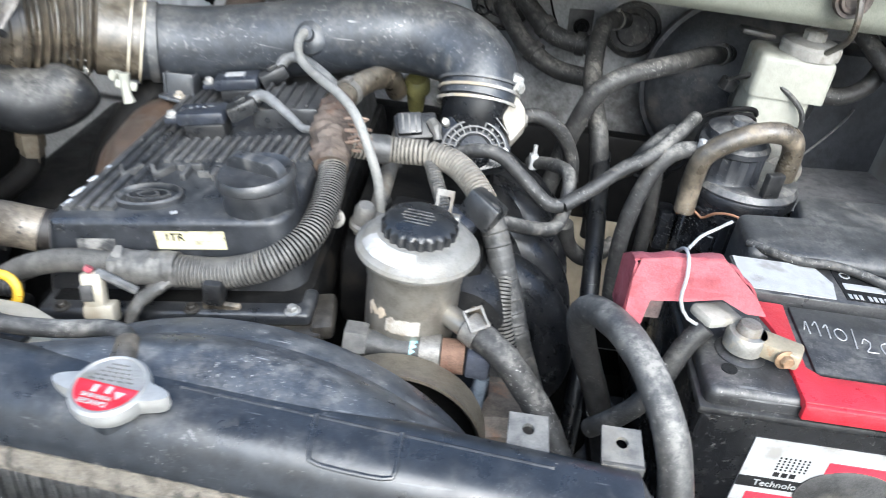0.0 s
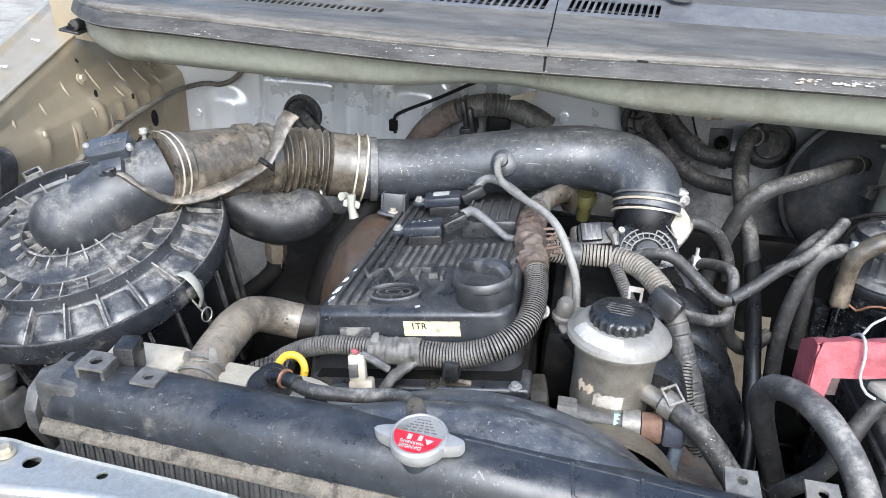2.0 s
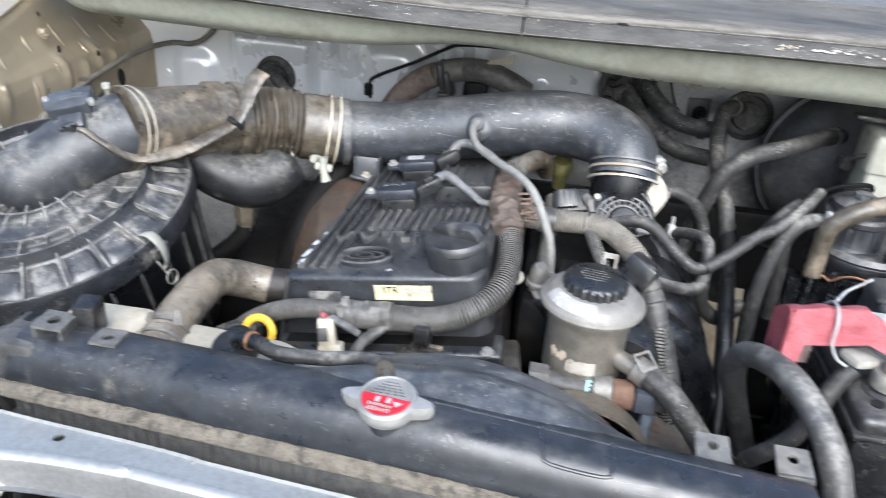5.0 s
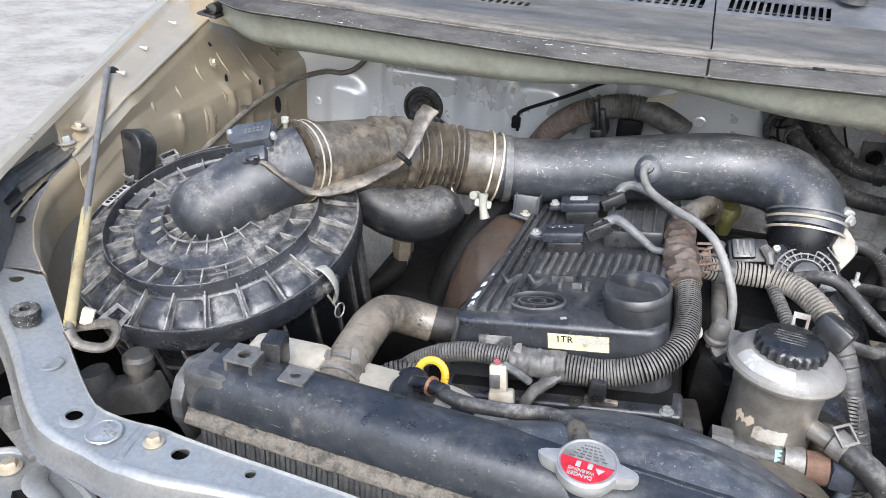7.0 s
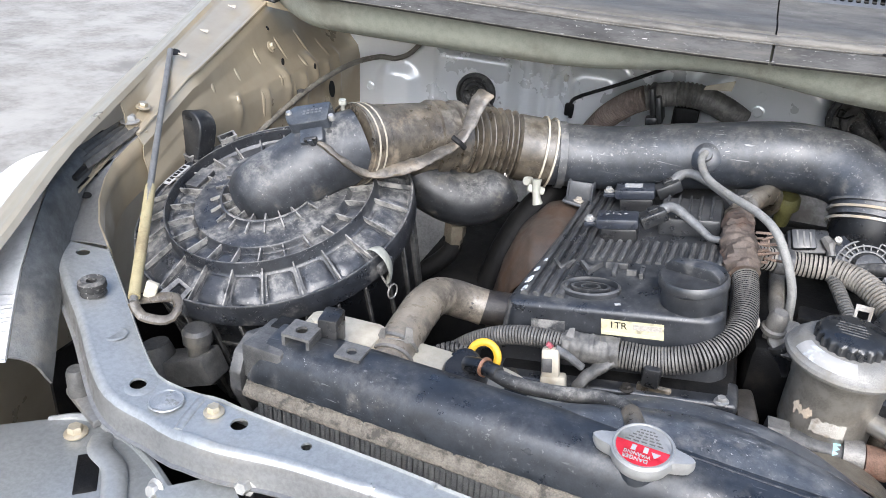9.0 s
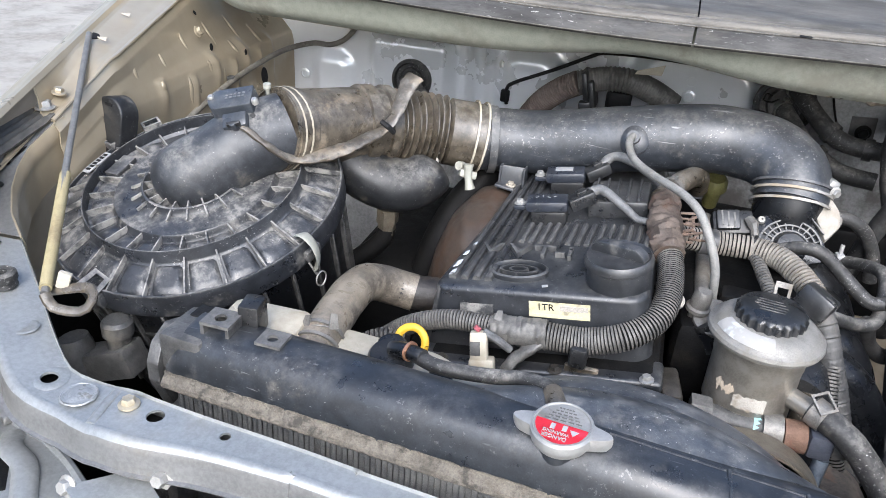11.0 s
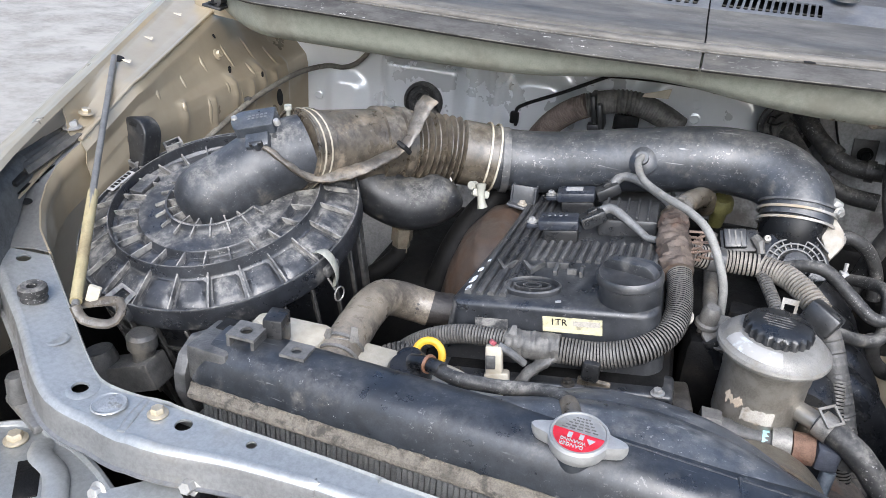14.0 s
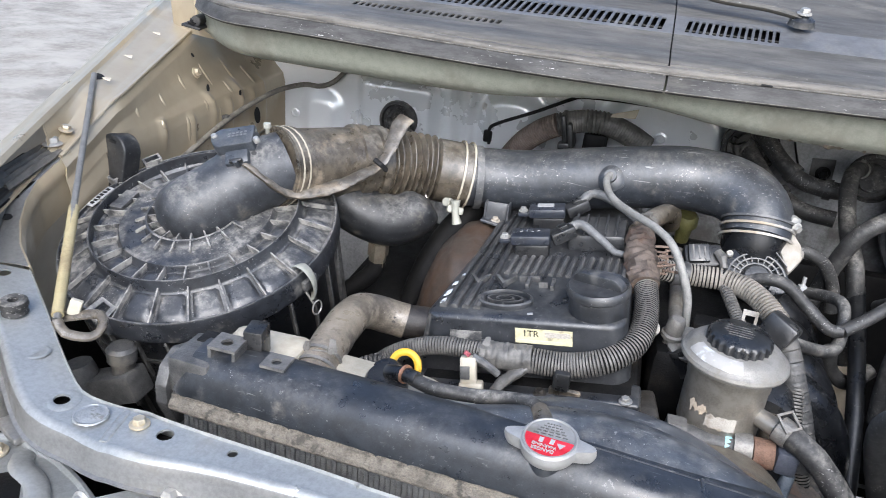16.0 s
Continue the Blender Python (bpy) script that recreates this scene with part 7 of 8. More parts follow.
# ---- hoses on the right ----
def hose(label, pts, r, mat, name="coolant_hose", cat="hose", group="hoses beside the manifold"):
    c = sum((Vector(p) for p in pts), Vector()) / len(pts)
    t = thing(name, label, cat, c, group)
    part("hose", tube(pts, r, 16, 0.005, rf=lambda s, q: 1.0 + 0.012 * math.sin(s * 170 + r * 900)), mat, t)
    if r >= 0.0112 and cat == "hose":
        a, b = Vector(pts[0]), Vector(pts[1])
        clamp_band(a.lerp(b, 0.8), b - a, r * 1.02, 0.007, VDIRT, t)
        part("clamp_ears", box((0.007, 0.005, 0.009), toward(a.lerp(b, 0.8) + Vector((0, -0.3, 1)).normalized() * (r + 0.004), b - a), 0.001), VDIRT, t)
    return t


bh = hose("big bent black coolant hose with dust on top", [(0.215, 0.385, 0.93), (0.212, 0.410, 1.00), (0.200, 0.440, 1.070), (0.184, 0.470, 1.103), (0.166, 0.510, 1.115), (0.150, 0.553, 1.104), (0.1435, 0.582, 1.080), (0.150, 0.602, 1.045), (0.166, 0.617, 1.00), (0.188, 0.630, 0.945), (0.203, 0.640, 0.905)], 0.0125, GREYHOSE)
for k in (0.0, 0.014, 0.024):
    clamp_band((0.199 + 0.35 * k, 0.637 + 0.2 * k, 0.918 - k), (0.25, 0.15, -1), 0.0128, 0.006, RUBBER, bh, "hose_collar")
part("lower_pipe", tube([(0.204, 0.641, 0.90), (0.206, 0.640, 0.875), (0.190, 0.62, 0.862), (0.165, 0.60, 0.858)], 0.010, 12), GREYPL, bh)
hose("dusty hose to the brake booster", [(0.352, 1.095, 1.163), (0.338, 1.078, 1.166), (0.30, 1.02, 1.178), (0.247, 0.955, 1.181), (0.196, 0.926, 1.172), (0.165, 0.917, 1.148), (0.150, 0.92, 1.105), (0.140, 0.925, 1.055), (0.13, 0.92, 1.0)], 0.0115, RUBBER, "booster_hose")
hose("upright black heater hose, dusty", [(0.225, 1.19, 1.165), (0.200, 1.135, 1.178), (0.182, 1.095, 1.176), (0.172, 1.04, 1.155), (0.172, 0.99, 1.125), (0.185, 0.95, 1.085), (0.195, 0.935, 1.03), (0.20, 0.93, 0.95)], 0.0120, RUBBER)
h1_ = hose("ribbed heater hose leaving the firewall", [(0.050, 1.20, 1.203), (0.0560, 1.188, 1.2000), (0.0677, 1.172, 1.1899), (0.0892, 1.15, 1.170), (0.1176, 1.13, 1.1505), (0.1452, 1.12, 1.1444), (0.178, 1.11, 1.1454)], 0.0135, RUBBER)
h2_ = hose("heater hose with spring clips", [(0.040, 1.20, 1.170), (0.0451, 1.188, 1.1657), (0.0577, 1.165, 1.1538), (0.081, 1.14, 1.1308), (0.1108, 1.12, 1.1137), (0.1397, 1.11, 1.1044), (0.180, 1.10, 1.103)], 0.0130, RUBBER)
for own, a, b in ((h1_, (0.1090, 1.136, 1.1560), (0.1176, 1.13, 1.1505)), (h2_, (0.0985, 1.128, 1.1205), (0.1108, 1.12, 1.1137)), (h1_, (0.160, 1.114, 1.1448), (0.178, 1.11, 1.1454))):
    clamp_band(a, Vector(b) - Vector(a), 0.0142, 0.012, RUBBER, own, "hose_collar")
for x, z in ((0.022, 1.186), (0.020, 1.158)):
    part("spring_clip", tube([(x, 1.182, z), (x - 0.010, 1.176, z + 0.004), (x - 0.012, 1.174, z - 0.006), (x + 0.002, 1.178, z - 0.009), (x + 0.012, 1.180, z - 0.003)], 0.0016, 6), DARK, h2_)
part("stay_wire", tube([(0.1042, 1.188, 1.210), (0.112, 1.187, 1.185), (0.1212, 1.184, 1.1615), (0.128, 1.178, 1.150)], 0.0018, 6), DARK, h1_)
hose("thin vacuum hose looping from the throttle", [(0.000, 0.792, 1.100), (0.018, 0.776, 1.116), (0.040, 0.768, 1.127), (0.062, 0.766, 1.125), (0.088, 0.760, 1.106), (0.116, 0.752, 1.086), (0.132, 0.752, 1.086)], 0.0075, RUBBER, "vacuum_hose")
hose("thin hose up to the canister valve", [(0.132, 0.752, 1.086), (0.160, 0.770, 1.100), (0.191, 0.790, 1.119), (0.221, 0.805, 1.132), (0.249, 0.830, 1.152), (0.268, 0.86, 1.158)], 0.0075, RUBBER, "vacuum_hose")
h3 = hose("thin hose with a white clip", [(0.060, 0.70, 1.085), (0.075, 0.715, 1.078), (0.099, 0.732, 1.066), (0.126, 0.745, 1.062), (0.136, 0.765, 1.075), (0.138, 0.80, 1.098), (0.122, 0.84, 1.088), (0.100, 0.865, 1.075)], 0.0075, RUBBER, "vacuum_hose")
part("white_clip", box((0.010, 0.012, 0.018), pose(0.103, 0.858, 1.080, 0, 0, 10), 0.002), WHITE, h3)
part("clip_pin", tube([(0.103, 0.858, 1.085), (0.103, 0.860, 1.100)], 0.0025, 8), WHITE, h3)
hose("black hose from the canister down the bay", [(0.272, 0.815, 1.139), (0.252, 0.812, 1.139), (0.233, 0.806, 1.128), (0.217, 0.797, 1.095), (0.208, 0.789, 1.05), (0.208, 0.785, 1.00), (0.212, 0.782, 0.955)], 0.0092, RUBBER, "vacuum_hose")
hose("short hose behind the manifold", [(0.075, 0.88, 1.120), (0.100, 0.885, 1.125), (0.128, 0.89, 1.110), (0.150, 0.90, 1.075), (0.157, 0.90, 1.04)], 0.0085, RUBBER, "vacuum_hose")
hose("lower hose behind the manifold", [(0.150, 0.83, 1.02), (0.162, 0.84, 0.985), (0.19, 0.85, 0.965), (0.22, 0.87, 0.98)], 0.010, RUBBER, "vacuum_hose")
hose("black hose down behind the reservoir", [(0.058, 0.64, 1.03), (0.055, 0.635, 1.0), (0.06, 0.63, 0.97)], 0.009, RUBBER_BROWN, "wire_lead", "cable")
rod = thing("steering_shaft", "black steering shaft low in the bay", "shaft", (0.19, 0.80, 0.9))
part("rod", tube([(0.195, 0.95, 1.06), (0.19, 0.82, 0.985), (0.186, 0.72, 0.90), (0.18, 0.66, 0.82)], 0.011, 12), BLACK, rod)
# added pale panel, standing in for the sunlit ground seen down the gap
gap_ground = part("lit_ground_panel", sheet(lambda u, v: Vector((0.165 + 0.10 * u, 0.97 + 0.06 * v, 0.78 + 0.14 * v)), 8, 8, 0.003), surf("sunlit_ground_beige", (0.50, 0.42, 0.29), (0.58, 0.50, 0.36), 0.7, stain=(0.3, 0.24, 0.16), stain_amount=0.3), car, "pale beige panel standing in for sunlit ground")

# Unseen dark box, added to block light low behind the engine.
part("light_block_bulk", box((0.62, 0.03, 0.40), pose(0.10, 1.12, 0.82), 0.01), DARK, car)

# ---- canister ----
cn = thing("vapour_canister", "paint-spattered black vapour canister with a dusty top", "canister", (0.33, 0.835, 0.88))
SPAT = surf("spattered_black", (0.006, 0.0065, 0.008), (0.013, 0.0137, 0.016), 0.28, stain=(0.09, 0.085, 0.078), stain_amount=0.12, specks=1.0, bump=0.08)
CMX = Matrix.Translation((0.331, 0.838, 0))
part("can", lathe([(0, 0.87), (0.056, 0.875), (0.058, 0.89), (0.058, 1.085), (0.0600, 1.092), (0.0600, 1.100), (0.056, 1.106), (0.050, 1.109), (0, 1.112)], CMX, 40), SPAT, cn, "spattered black can")
part("top_rim", lathe([(0.0585, 1.098), (0.0600, 1.104), (0.056, 1.110), (0.040, 1.112), (0, 1.114)], CMX, 40), LID, cn, "dusty upper rim")
part("valve", lathe([(0.038, 1.105), (0.036, 1.112), (0.0345, 1.116), (0.0345, 1.140), (0.037, 1.142), (0.037, 1.148), (0.033, 1.152), (0.032, 1.162), (0.024, 1.167), (0.012, 1.168), (0.010, 1.174), (0, 1.174)], CMX @ pose(-0.022, -0.004, 0), 72, wave=lambda a, z: 0.0009 * math.cos(24 * a) if 1.115 < z < 1.141 else 0.0), LID, cn, "dusty ribbed valve")
for a in (200, 250, 300, 340):
    part("side_rib", box((0.005, 0.010, 0.16), CMX @ pose(0, 0, 0, 0, 0, a) @ pose(0.060, 0, 1.0), 0.0015, 1), SPAT, cn)
for a, z in ((235, 1.045), (262, 1.02), (283, 1.05)):
    part("side_pad", box((0.006, 0.018, 0.022), CMX @ pose(0, 0, 0, 0, 0, a) @ pose(0.060, 0, z), 0.0015, 1), SPAT, cn)
part("clip_ring", lathe([(0.0590, 1.072), (0.0625, 1.073), (0.0625, 1.080), (0.0590, 1.081)], CMX, 40), SPAT, cn)
part("cover_hose", tube([(0.268, 0.80, 1.075), (0.267, 0.80, 1.115), (0.272, 0.80, 1.142), (0.296, 0.80, 1.163), (0.327, 0.802, 1.175), (0.350, 0.806, 1.172), (0.362, 0.814, 1.155), (0.366, 0.82, 1.120)], 0.0112, 14), RUBBER_BROWN, cn, "dusty hose arched over the top")
part("bracket", box((0.020, 0.010, 0.030), pose(0.345, 0.79, 1.122, 0, 0, 20), 0.003), BLACK, cn)
part("copper_lead", tube([CMX @ Vector((0.066 * math.cos(radians(a)), 0.066 * math.sin(radians(a)), z)) for a, z in ((196, 1.060), (205, 1.066), (214, 1.078), (226, 1.074), (238, 1.086), (252, 1.090), (268, 1.086), (284, 1.088), (298, 1.084), (308, 1.074), (318, 1.080), (328, 1.072))], 0.0015, 6), COPPER, cn, "thin copper wire")
part("side_lug", box((0.018, 0.030, 0.05), pose(0.262, 0.84, 1.03), 0.004), SPAT, cn)
part("white_band", box((0.008, 0.010, 0.020), pose(0.268, 0.806, 1.146, 0, 0, 15), 0.002), WHITE, cn)
for p in ([(0.21, 0.90, 1.06), (0.215, 0.86, 1.09), (0.225, 0.84, 1.125), (0.25, 0.86, 1.14)], [(0.235, 0.83, 1.10), (0.24, 0.83, 1.05), (0.243, 0.83, 0.99)]):
    hose("short black rubber hose by the canister", p, 0.0085, RUBBER, "vacuum_hose")

# ---- brake booster, master cylinder, fluid bottle ----
bb = thing("brake_booster", "dark round brake booster on the firewall", "booster", (0.37, 1.15, 1.1))
part("shell", lathe([(0, 0.085), (0.03, 0.084), (0.06, 0.078), (0.10, 0.060), (0.118, 0.045), (0.122, 0.03), (0.128, 0.028), (0.128, 0.016), (0.12, 0.010), (0.11, -0.02), (0, -0.03)], toward((0.385, 1.165, 1.105), (0.02, -1, 0.03)), 56), surf("booster_paint", (0.03, 0.032, 0.036), (0.055, 0.057, 0.06), 0.5, stain=(0.11, 0.10, 0.09), stain_amount=0.3, specks=0.4, dust=0.2), bb)
part("hose_stub", tube([(0.362, 1.105, 1.160), (0.348, 1.09, 1.165)], 0.013, 14), BLACK, bb)
mc = thing("master_cylinder", "cast brake master cylinder with pipes", "cylinder", (0.39, 1.02, 1.09))
part("casting", tube([(0.392, 1.08, 1.11), (0.394, 0.99, 1.10), (0.396, 0.90, 1.09)], 0.024, 20), ALU, mc)
for k in range(3):
    part("brake_pipe", tube([(0.372, 0.93 + 0.02 * k, 1.105), (0.35, 0.93, 1.135 + 0.008 * k), (0.325 - 0.02 * k, 0.93, 1.125), (0.30 - 0.015 * k, 0.92, 1.09 - 0.02 * k), (0.26 - 0.02 * k, 0.93, 1.07 - 0.01 * k)], 0.0030, 8), DARK, mc)
part("level_lead", tube([(0.328, 0.975, 1.168), (0.345, 0.95, 1.185), (0.375, 0.935, 1.180), (0.405, 0.925, 1.155), (0.410, 0.925, 1.115)], 0.003, 8), RUBBER, mc)
part("level_plug", box((0.016, 0.018, 0.016), pose(0.330, 0.982, 1.160, 0, 20, 20), 0.003), BLACK, mc)
fb2 = thing("fluid_bottle", "milky plastic brake fluid bottle with a grey cap", "bottle", (0.385, 0.965, 1.12))
part("upper_tank", prism([(-0.043, -0.030), (0.043, -0.036), (0.045, 0.030), (-0.043, 0.032)], 1.166, 1.216, pose(0.385, 0.965, 0, 0, 0, 0), bevel=0.008, seg=3), WHITEPL, fb2)
part("lower_tank", prism([(-0.040, -0.026), (0.030, -0.030), (0.032, 0.026), (-0.040, 0.028)], 1.108, 1.170, pose(0.385, 0.965, 0), bevel=0.006, seg=3), WHITEPL, fb2)
part("neck", lathe([(0.028, 1.208), (0.028, 1.220)], Matrix.Translation((0.402, 0.962, 0)), 28), WHITEPL, fb2)
part("cap", lathe([(0.0330, 1.214), (0.0340, 1.217), (0.0340, 1.226), (0.0315, 1.229), (0.020, 1.231), (0.0125, 1.232), (0.0125, 1.241), (0.010, 1.243), (0, 1.243)], Matrix.Translation((0.402, 0.962, 0)), 40, wave=lambda a, z: 0.0006 * math.cos(30 * a)), surf("chalky_cap", (0.26, 0.25, 0.225), (0.36, 0.345, 0.315), 0.7, stain=(0.18, 0.165, 0.14), stain_amount=0.35, stain_scale=40), fb2, "dusty grey screw cap")
part("neck_tab", box((0.04, 0.02, 0.006), pose(0.345, 0.985, 1.226, 0, 4, 0), 0.002), GREYPL, fb2)

# ---- right rear corner: cables and pipes ----
for pts, r, mt in (([(0.45, 1.06, 1.26), (0.50, 1.02, 1.215), (0.55, 1.00, 1.17), (0.585, 0.99, 1.12), (0.61, 0.97, 1.05), (0.63, 0.95, 0.98)], 0.0115, RUBBER), ([(0.49, 1.06, 1.26), (0.535, 1.02, 1.21), (0.565, 1.0, 1.15), (0.60, 0.98, 1.08)], 0.009, RUBBER), ([(0.60, 0.985, 1.08), (0.63, 0.95, 1.04), (0.64, 0.90, 1.02)], 0.006, RUBBER)):
    t = thing("cable_bundle", "dusty taped cable bundle in the bay corner", "cable", pts[2], "cables in the bay corner")
    part("sheath", tube(pts, r, 12, rf=lambda s, t_: 1 + 0.04 * math.sin(s * 300)), mt, t)
hose("dark hose behind the fluid bottle", [(0.44, 1.02, 1.155), (0.48, 1.02, 1.150), (0.515, 1.03, 1.165), (0.53, 1.04, 1.195), (0.525, 1.05, 1.22)], 0.011, RUBBER, "clutch_hose")
hose("thin bare cable across the corner", [(0.42, 0.97, 1.06), (0.47, 1.02, 1.07), (0.54, 1.10, 1.09), (0.58, 1.16, 1.10)], 0.0016, ROOMWIRE, "thin_cable", "cable")
lp = [Vector((0.585 + 0.022 * math.cos(t), 1.03, 1.175 + 0.03 * math.sin(t))) for t in [2 * math.pi * i / 20 for i in range(19)]]
hose("thin loop of black pipe", lp, 0.003, RUBBER, "pipe_loop", "pipe")
wbx = thing("firewall_box", "dark ribbed unit low on the firewall", "control unit", (0.50, 1.17, 1.0))
part("case", box((0.235, 0.07, 0.20), pose(0.525, 1.172, 1.075), 0.012), surf("slate_case", (0.022, 0.024, 0.028), (0.036, 0.039, 0.044), 0.5, stain=(0.08, 0.078, 0.072), stain_amount=0.25), wbx)
part("case_label", box((0.03, 0.001, 0.012), pose(0.49, 1.128, 1.085), 0), GREYPL, wbx)
text("M4", 0.022, pose(0.475, 1.1355, 1.105, 90), ROOMWIRE, wbx)

# ---- heater pipe loop and lines on the firewall ----
hz = thing("heater_pipe", "brown dusty corrugated heater hose on the firewall", "hose", (-0.22, 1.15, 1.16))
part("tail", tube([(-0.350, 1.16, 1.095), (-0.325, 1.15, 1.132), (-0.295, 1.14, 1.160), (-0.268, 1.135, 1.176)], 0.0200, 22, 0.0011, rf=lambda q, t: 0.97 + 0.035 * math.sin(q * 1500)), surf("rusty_sleeve", (0.075, 0.056, 0.045), (0.14, 0.108, 0.088), 0.7, stain=(0.24, 0.195, 0.145), stain_amount=0.25, stain_scale=30, dust=0.2), hz)
part("bellows", tube([(-0.270, 1.135, 1.175), (-0.23, 1.14, 1.186), (-0.19, 1.145, 1.186), (-0.15, 1.15, 1.172), (-0.12, 1.155, 1.155)], 0.0200, 22, 0.0012, rf=lambda q, t: 0.95 + 0.06 * (math.sin(q * 1050) if q < 0.018 or 0.045 < q < 0.082 else 0.3 * math.sin(q * 1500))), RIDGE, hz)
for d in (-0.004, 0.008):
    part("clip_strap", box((0.009, 0.048, 0.046), pose(-0.252 + d, 1.130, 1.172 - d, 0, -12, 0), 0.004), BLACK, hz)
part("clip_foot", box((0.024, 0.020, 0.020), pose(-0.250, 1.118, 1.143, 0, -8, 0), 0.003), BLACK, hz)
part("torn_tag", sheet(lambda u, v: Vector((-0.186 + 0.040 * u + 0.003 * v, 1.128 - 0.004 * u, 1.203 + 0.004 * u + (0.006 + 0.010 * u) * v)), 6, 4, 0.0012), CREAM, hz, "torn cream paper tag")
part("stub_block", box((0.04, 0.04, 0.05), pose(-0.205, 1.17, 1.14), 0.008), DARK, hz)
bl = thing("brake_line", "thin dark pipe along the firewall", "pipe", (-0.35, 1.22, 1.16))
part("pipe", tube([(-0.398, 1.215, 1.098), (-0.400, 1.215, 1.125), (-0.385, 1.212, 1.140), (-0.32, 1.208, 1.172), (-0.26, 1.20, 1.205), (-0.235, 1.19, 1.215), (-0.15, 1.17, 1.222), (-0.05, 1.15, 1.222), (0.03, 1.12, 1.218)], 0.0032, 8), INK_SHADE, bl)
part("line_clip", box((0.016, 0.012, 0.022), pose(-0.402, 1.218, 1.112), 0.003), DARK, bl)
wc = thing("wash_pipe", "dusty pipe clipped along the inner fender and firewall", "pipe", (-0.75, 1.1, 1.13))
part("pipe", tube([(-0.815, 0.80, 1.08), (-0.818, 0.90, 1.105), (-0.815, 1.0, 1.128), (-0.808, 1.08, 1.142), (-0.79, 1.15, 1.155), (-0.765, 1.205, 1.158), (-0.74, 1.222, 1.155), (-0.715, 1.226, 1.165), (-0.695, 1.228, 1.185), (-0.688, 1.228, 1.20)], 0.0048, 10), surf("dusty_pipe", (0.105, 0.097, 0.080), (0.165, 0.152, 0.128), 0.55, stain=(0.07, 0.06, 0.046), stain_amount=0.35, stain_scale=40), wc)
part("pipe_clip", box((0.012, 0.014, 0.012), pose(-0.818, 1.01, 1.131), 0.003), GREYPL, wc)
for k, (dx, dz, r) in enumerate(((0.0, 0.004, 0.011), (-0.014, -0.004, 0.008), (0.010, -0.010, 0.007))):
    part("cable_neck", tube([(-0.578 + dx, 1.214, 1.118 + dz), (-0.570 + dx, 1.198, 1.116 + dz), (-0.556 + dx, 1.188, 1.106 + dz), (-0.538 + dx, 1.182, 1.092 + dz)], r, 12, 0.002, rf=lambda q, t: 1 + 0.05 * math.sin(q * 700)), RUBBER, fw)
gc = thing("grommet_cables", "black cables leaving the firewall grommet", "cable", (-0.57, 1.2, 1.1))
part("cable", tube([(-0.592, 1.245, 1.112), (-0.585, 1.225, 1.112), (-0.56, 1.21, 1.095), (-0.52, 1.20, 1.07)], 0.008, 10), RUBBER_BROWN, gc)
part("cable", tube([(-0.578, 1.245, 1.110), (-0.56, 1.22, 1.10), (-0.50, 1.20, 1.075), (-0.45, 1.19, 1.05)], 0.006, 10), RUBBER, gc)

# ---- left front corner ----
pr = thing("prop_rod", "steel hood prop rod with an aged yellow sleeve", "rod", (-0.72, 0.48, 1.05))
P0, P1 = Vector((-0.890, 0.786, 1.2335)), Vector((-0.663, 0.418, 1.093))
part("rod", tube([P0 + Vector((0, 0, 0.004)), P0.lerp(P1, 0.5) + Vector((0, 0, 0.003)), P1], 0.0040, 12), surf("dull_rod_steel", (0.11, 0.107, 0.10), (0.16, 0.156, 0.145), 0.45, metal=0.3, stain=(0.09, 0.07, 0.05), stain_amount=0.3), pr)
part("sleeve", tube([P0.lerp(P1, 0.62), P0.lerp(P1, 0.80), P0.lerp(P1, 0.985)], 0.0060, 14), SLEEVE, pr, "aged yellow plastic sleeve")
part("pivot_strap", tube([P1, P1 + Vector((0.012, -0.004, -0.010)), P1 + Vector((0.036, 0.002, -0.012)), P1 + Vector((0.044, 0.010, -0.004)), P1 + Vector((0.034, 0.022, 0.002)), P1 + Vector((0.010, 0.018, -0.002)), P1 + Vector((-0.006, 0.014, -0.006))], 0.0055, 10, squash=0.7), RUBBER_BROWN, pr)
part("pivot_clip", box((0.012, 0.006, 0.018), pose(-0.655, 0.436, 1.100, 0, 20, 20), 0.001), CREAM, pr)
part("rod_hole", lathe([(0, 0.0), (0.0095, 0.0005), (0.010, 0), (0.010, -0.004)], toward((-0.8955, 0.7975, 1.2325), (0.2, -0.1, 1)), 20), INK_SHADE, apron)
ry = thing("relay_cover", "black plastic relay cover on the inner fender", "relay", (-0.82, 0.72, 1.1))
rel = [(-0.024, -0.045), (0.026, -0.045)] + [(0.001 + 0.025 * math.cos(math.pi * k / 12), 0.014 + 0.024 * math.sin(math.pi * k / 12)) for k in range(13)]
part("case", prism(rel, -0.014, 0.014, Matrix.Translation((-0.820, 0.728, 1.140)) @ pose(0, 0, 0, 78, 4, -10), bevel=0.006, seg=3), RESON, ry)
part("case_slot", box((0.012, 0.001, 0.004), Matrix.Translation((-0.820, 0.728, 1.140)) @ pose(0, 0, 0, 78, 4, -10) @ pose(0.002, 0.028, 0.0145, 90), 0), INK_SHADE, ry)
rbx = thing("sensor_block", "dusty grey sensor pair behind the cross member", "sensor", (-0.66, 0.48, 0.96))
part("base", box((0.085, 0.035, 0.035), pose(-0.665, 0.485, 0.968, 0, -22, 0), 0.004), GREYPL, rbx)
part("plug", lathe([(0.016, -0.03), (0.013, -0.012), (0.013, 0.006), (0.0165, 0.008), (0.0165, 0.022), (0.013, 0.026), (0, 0.026)], toward((-0.648, 0.487, 1.000), (0, 0, 1)), 24), GREYPL, rbx)
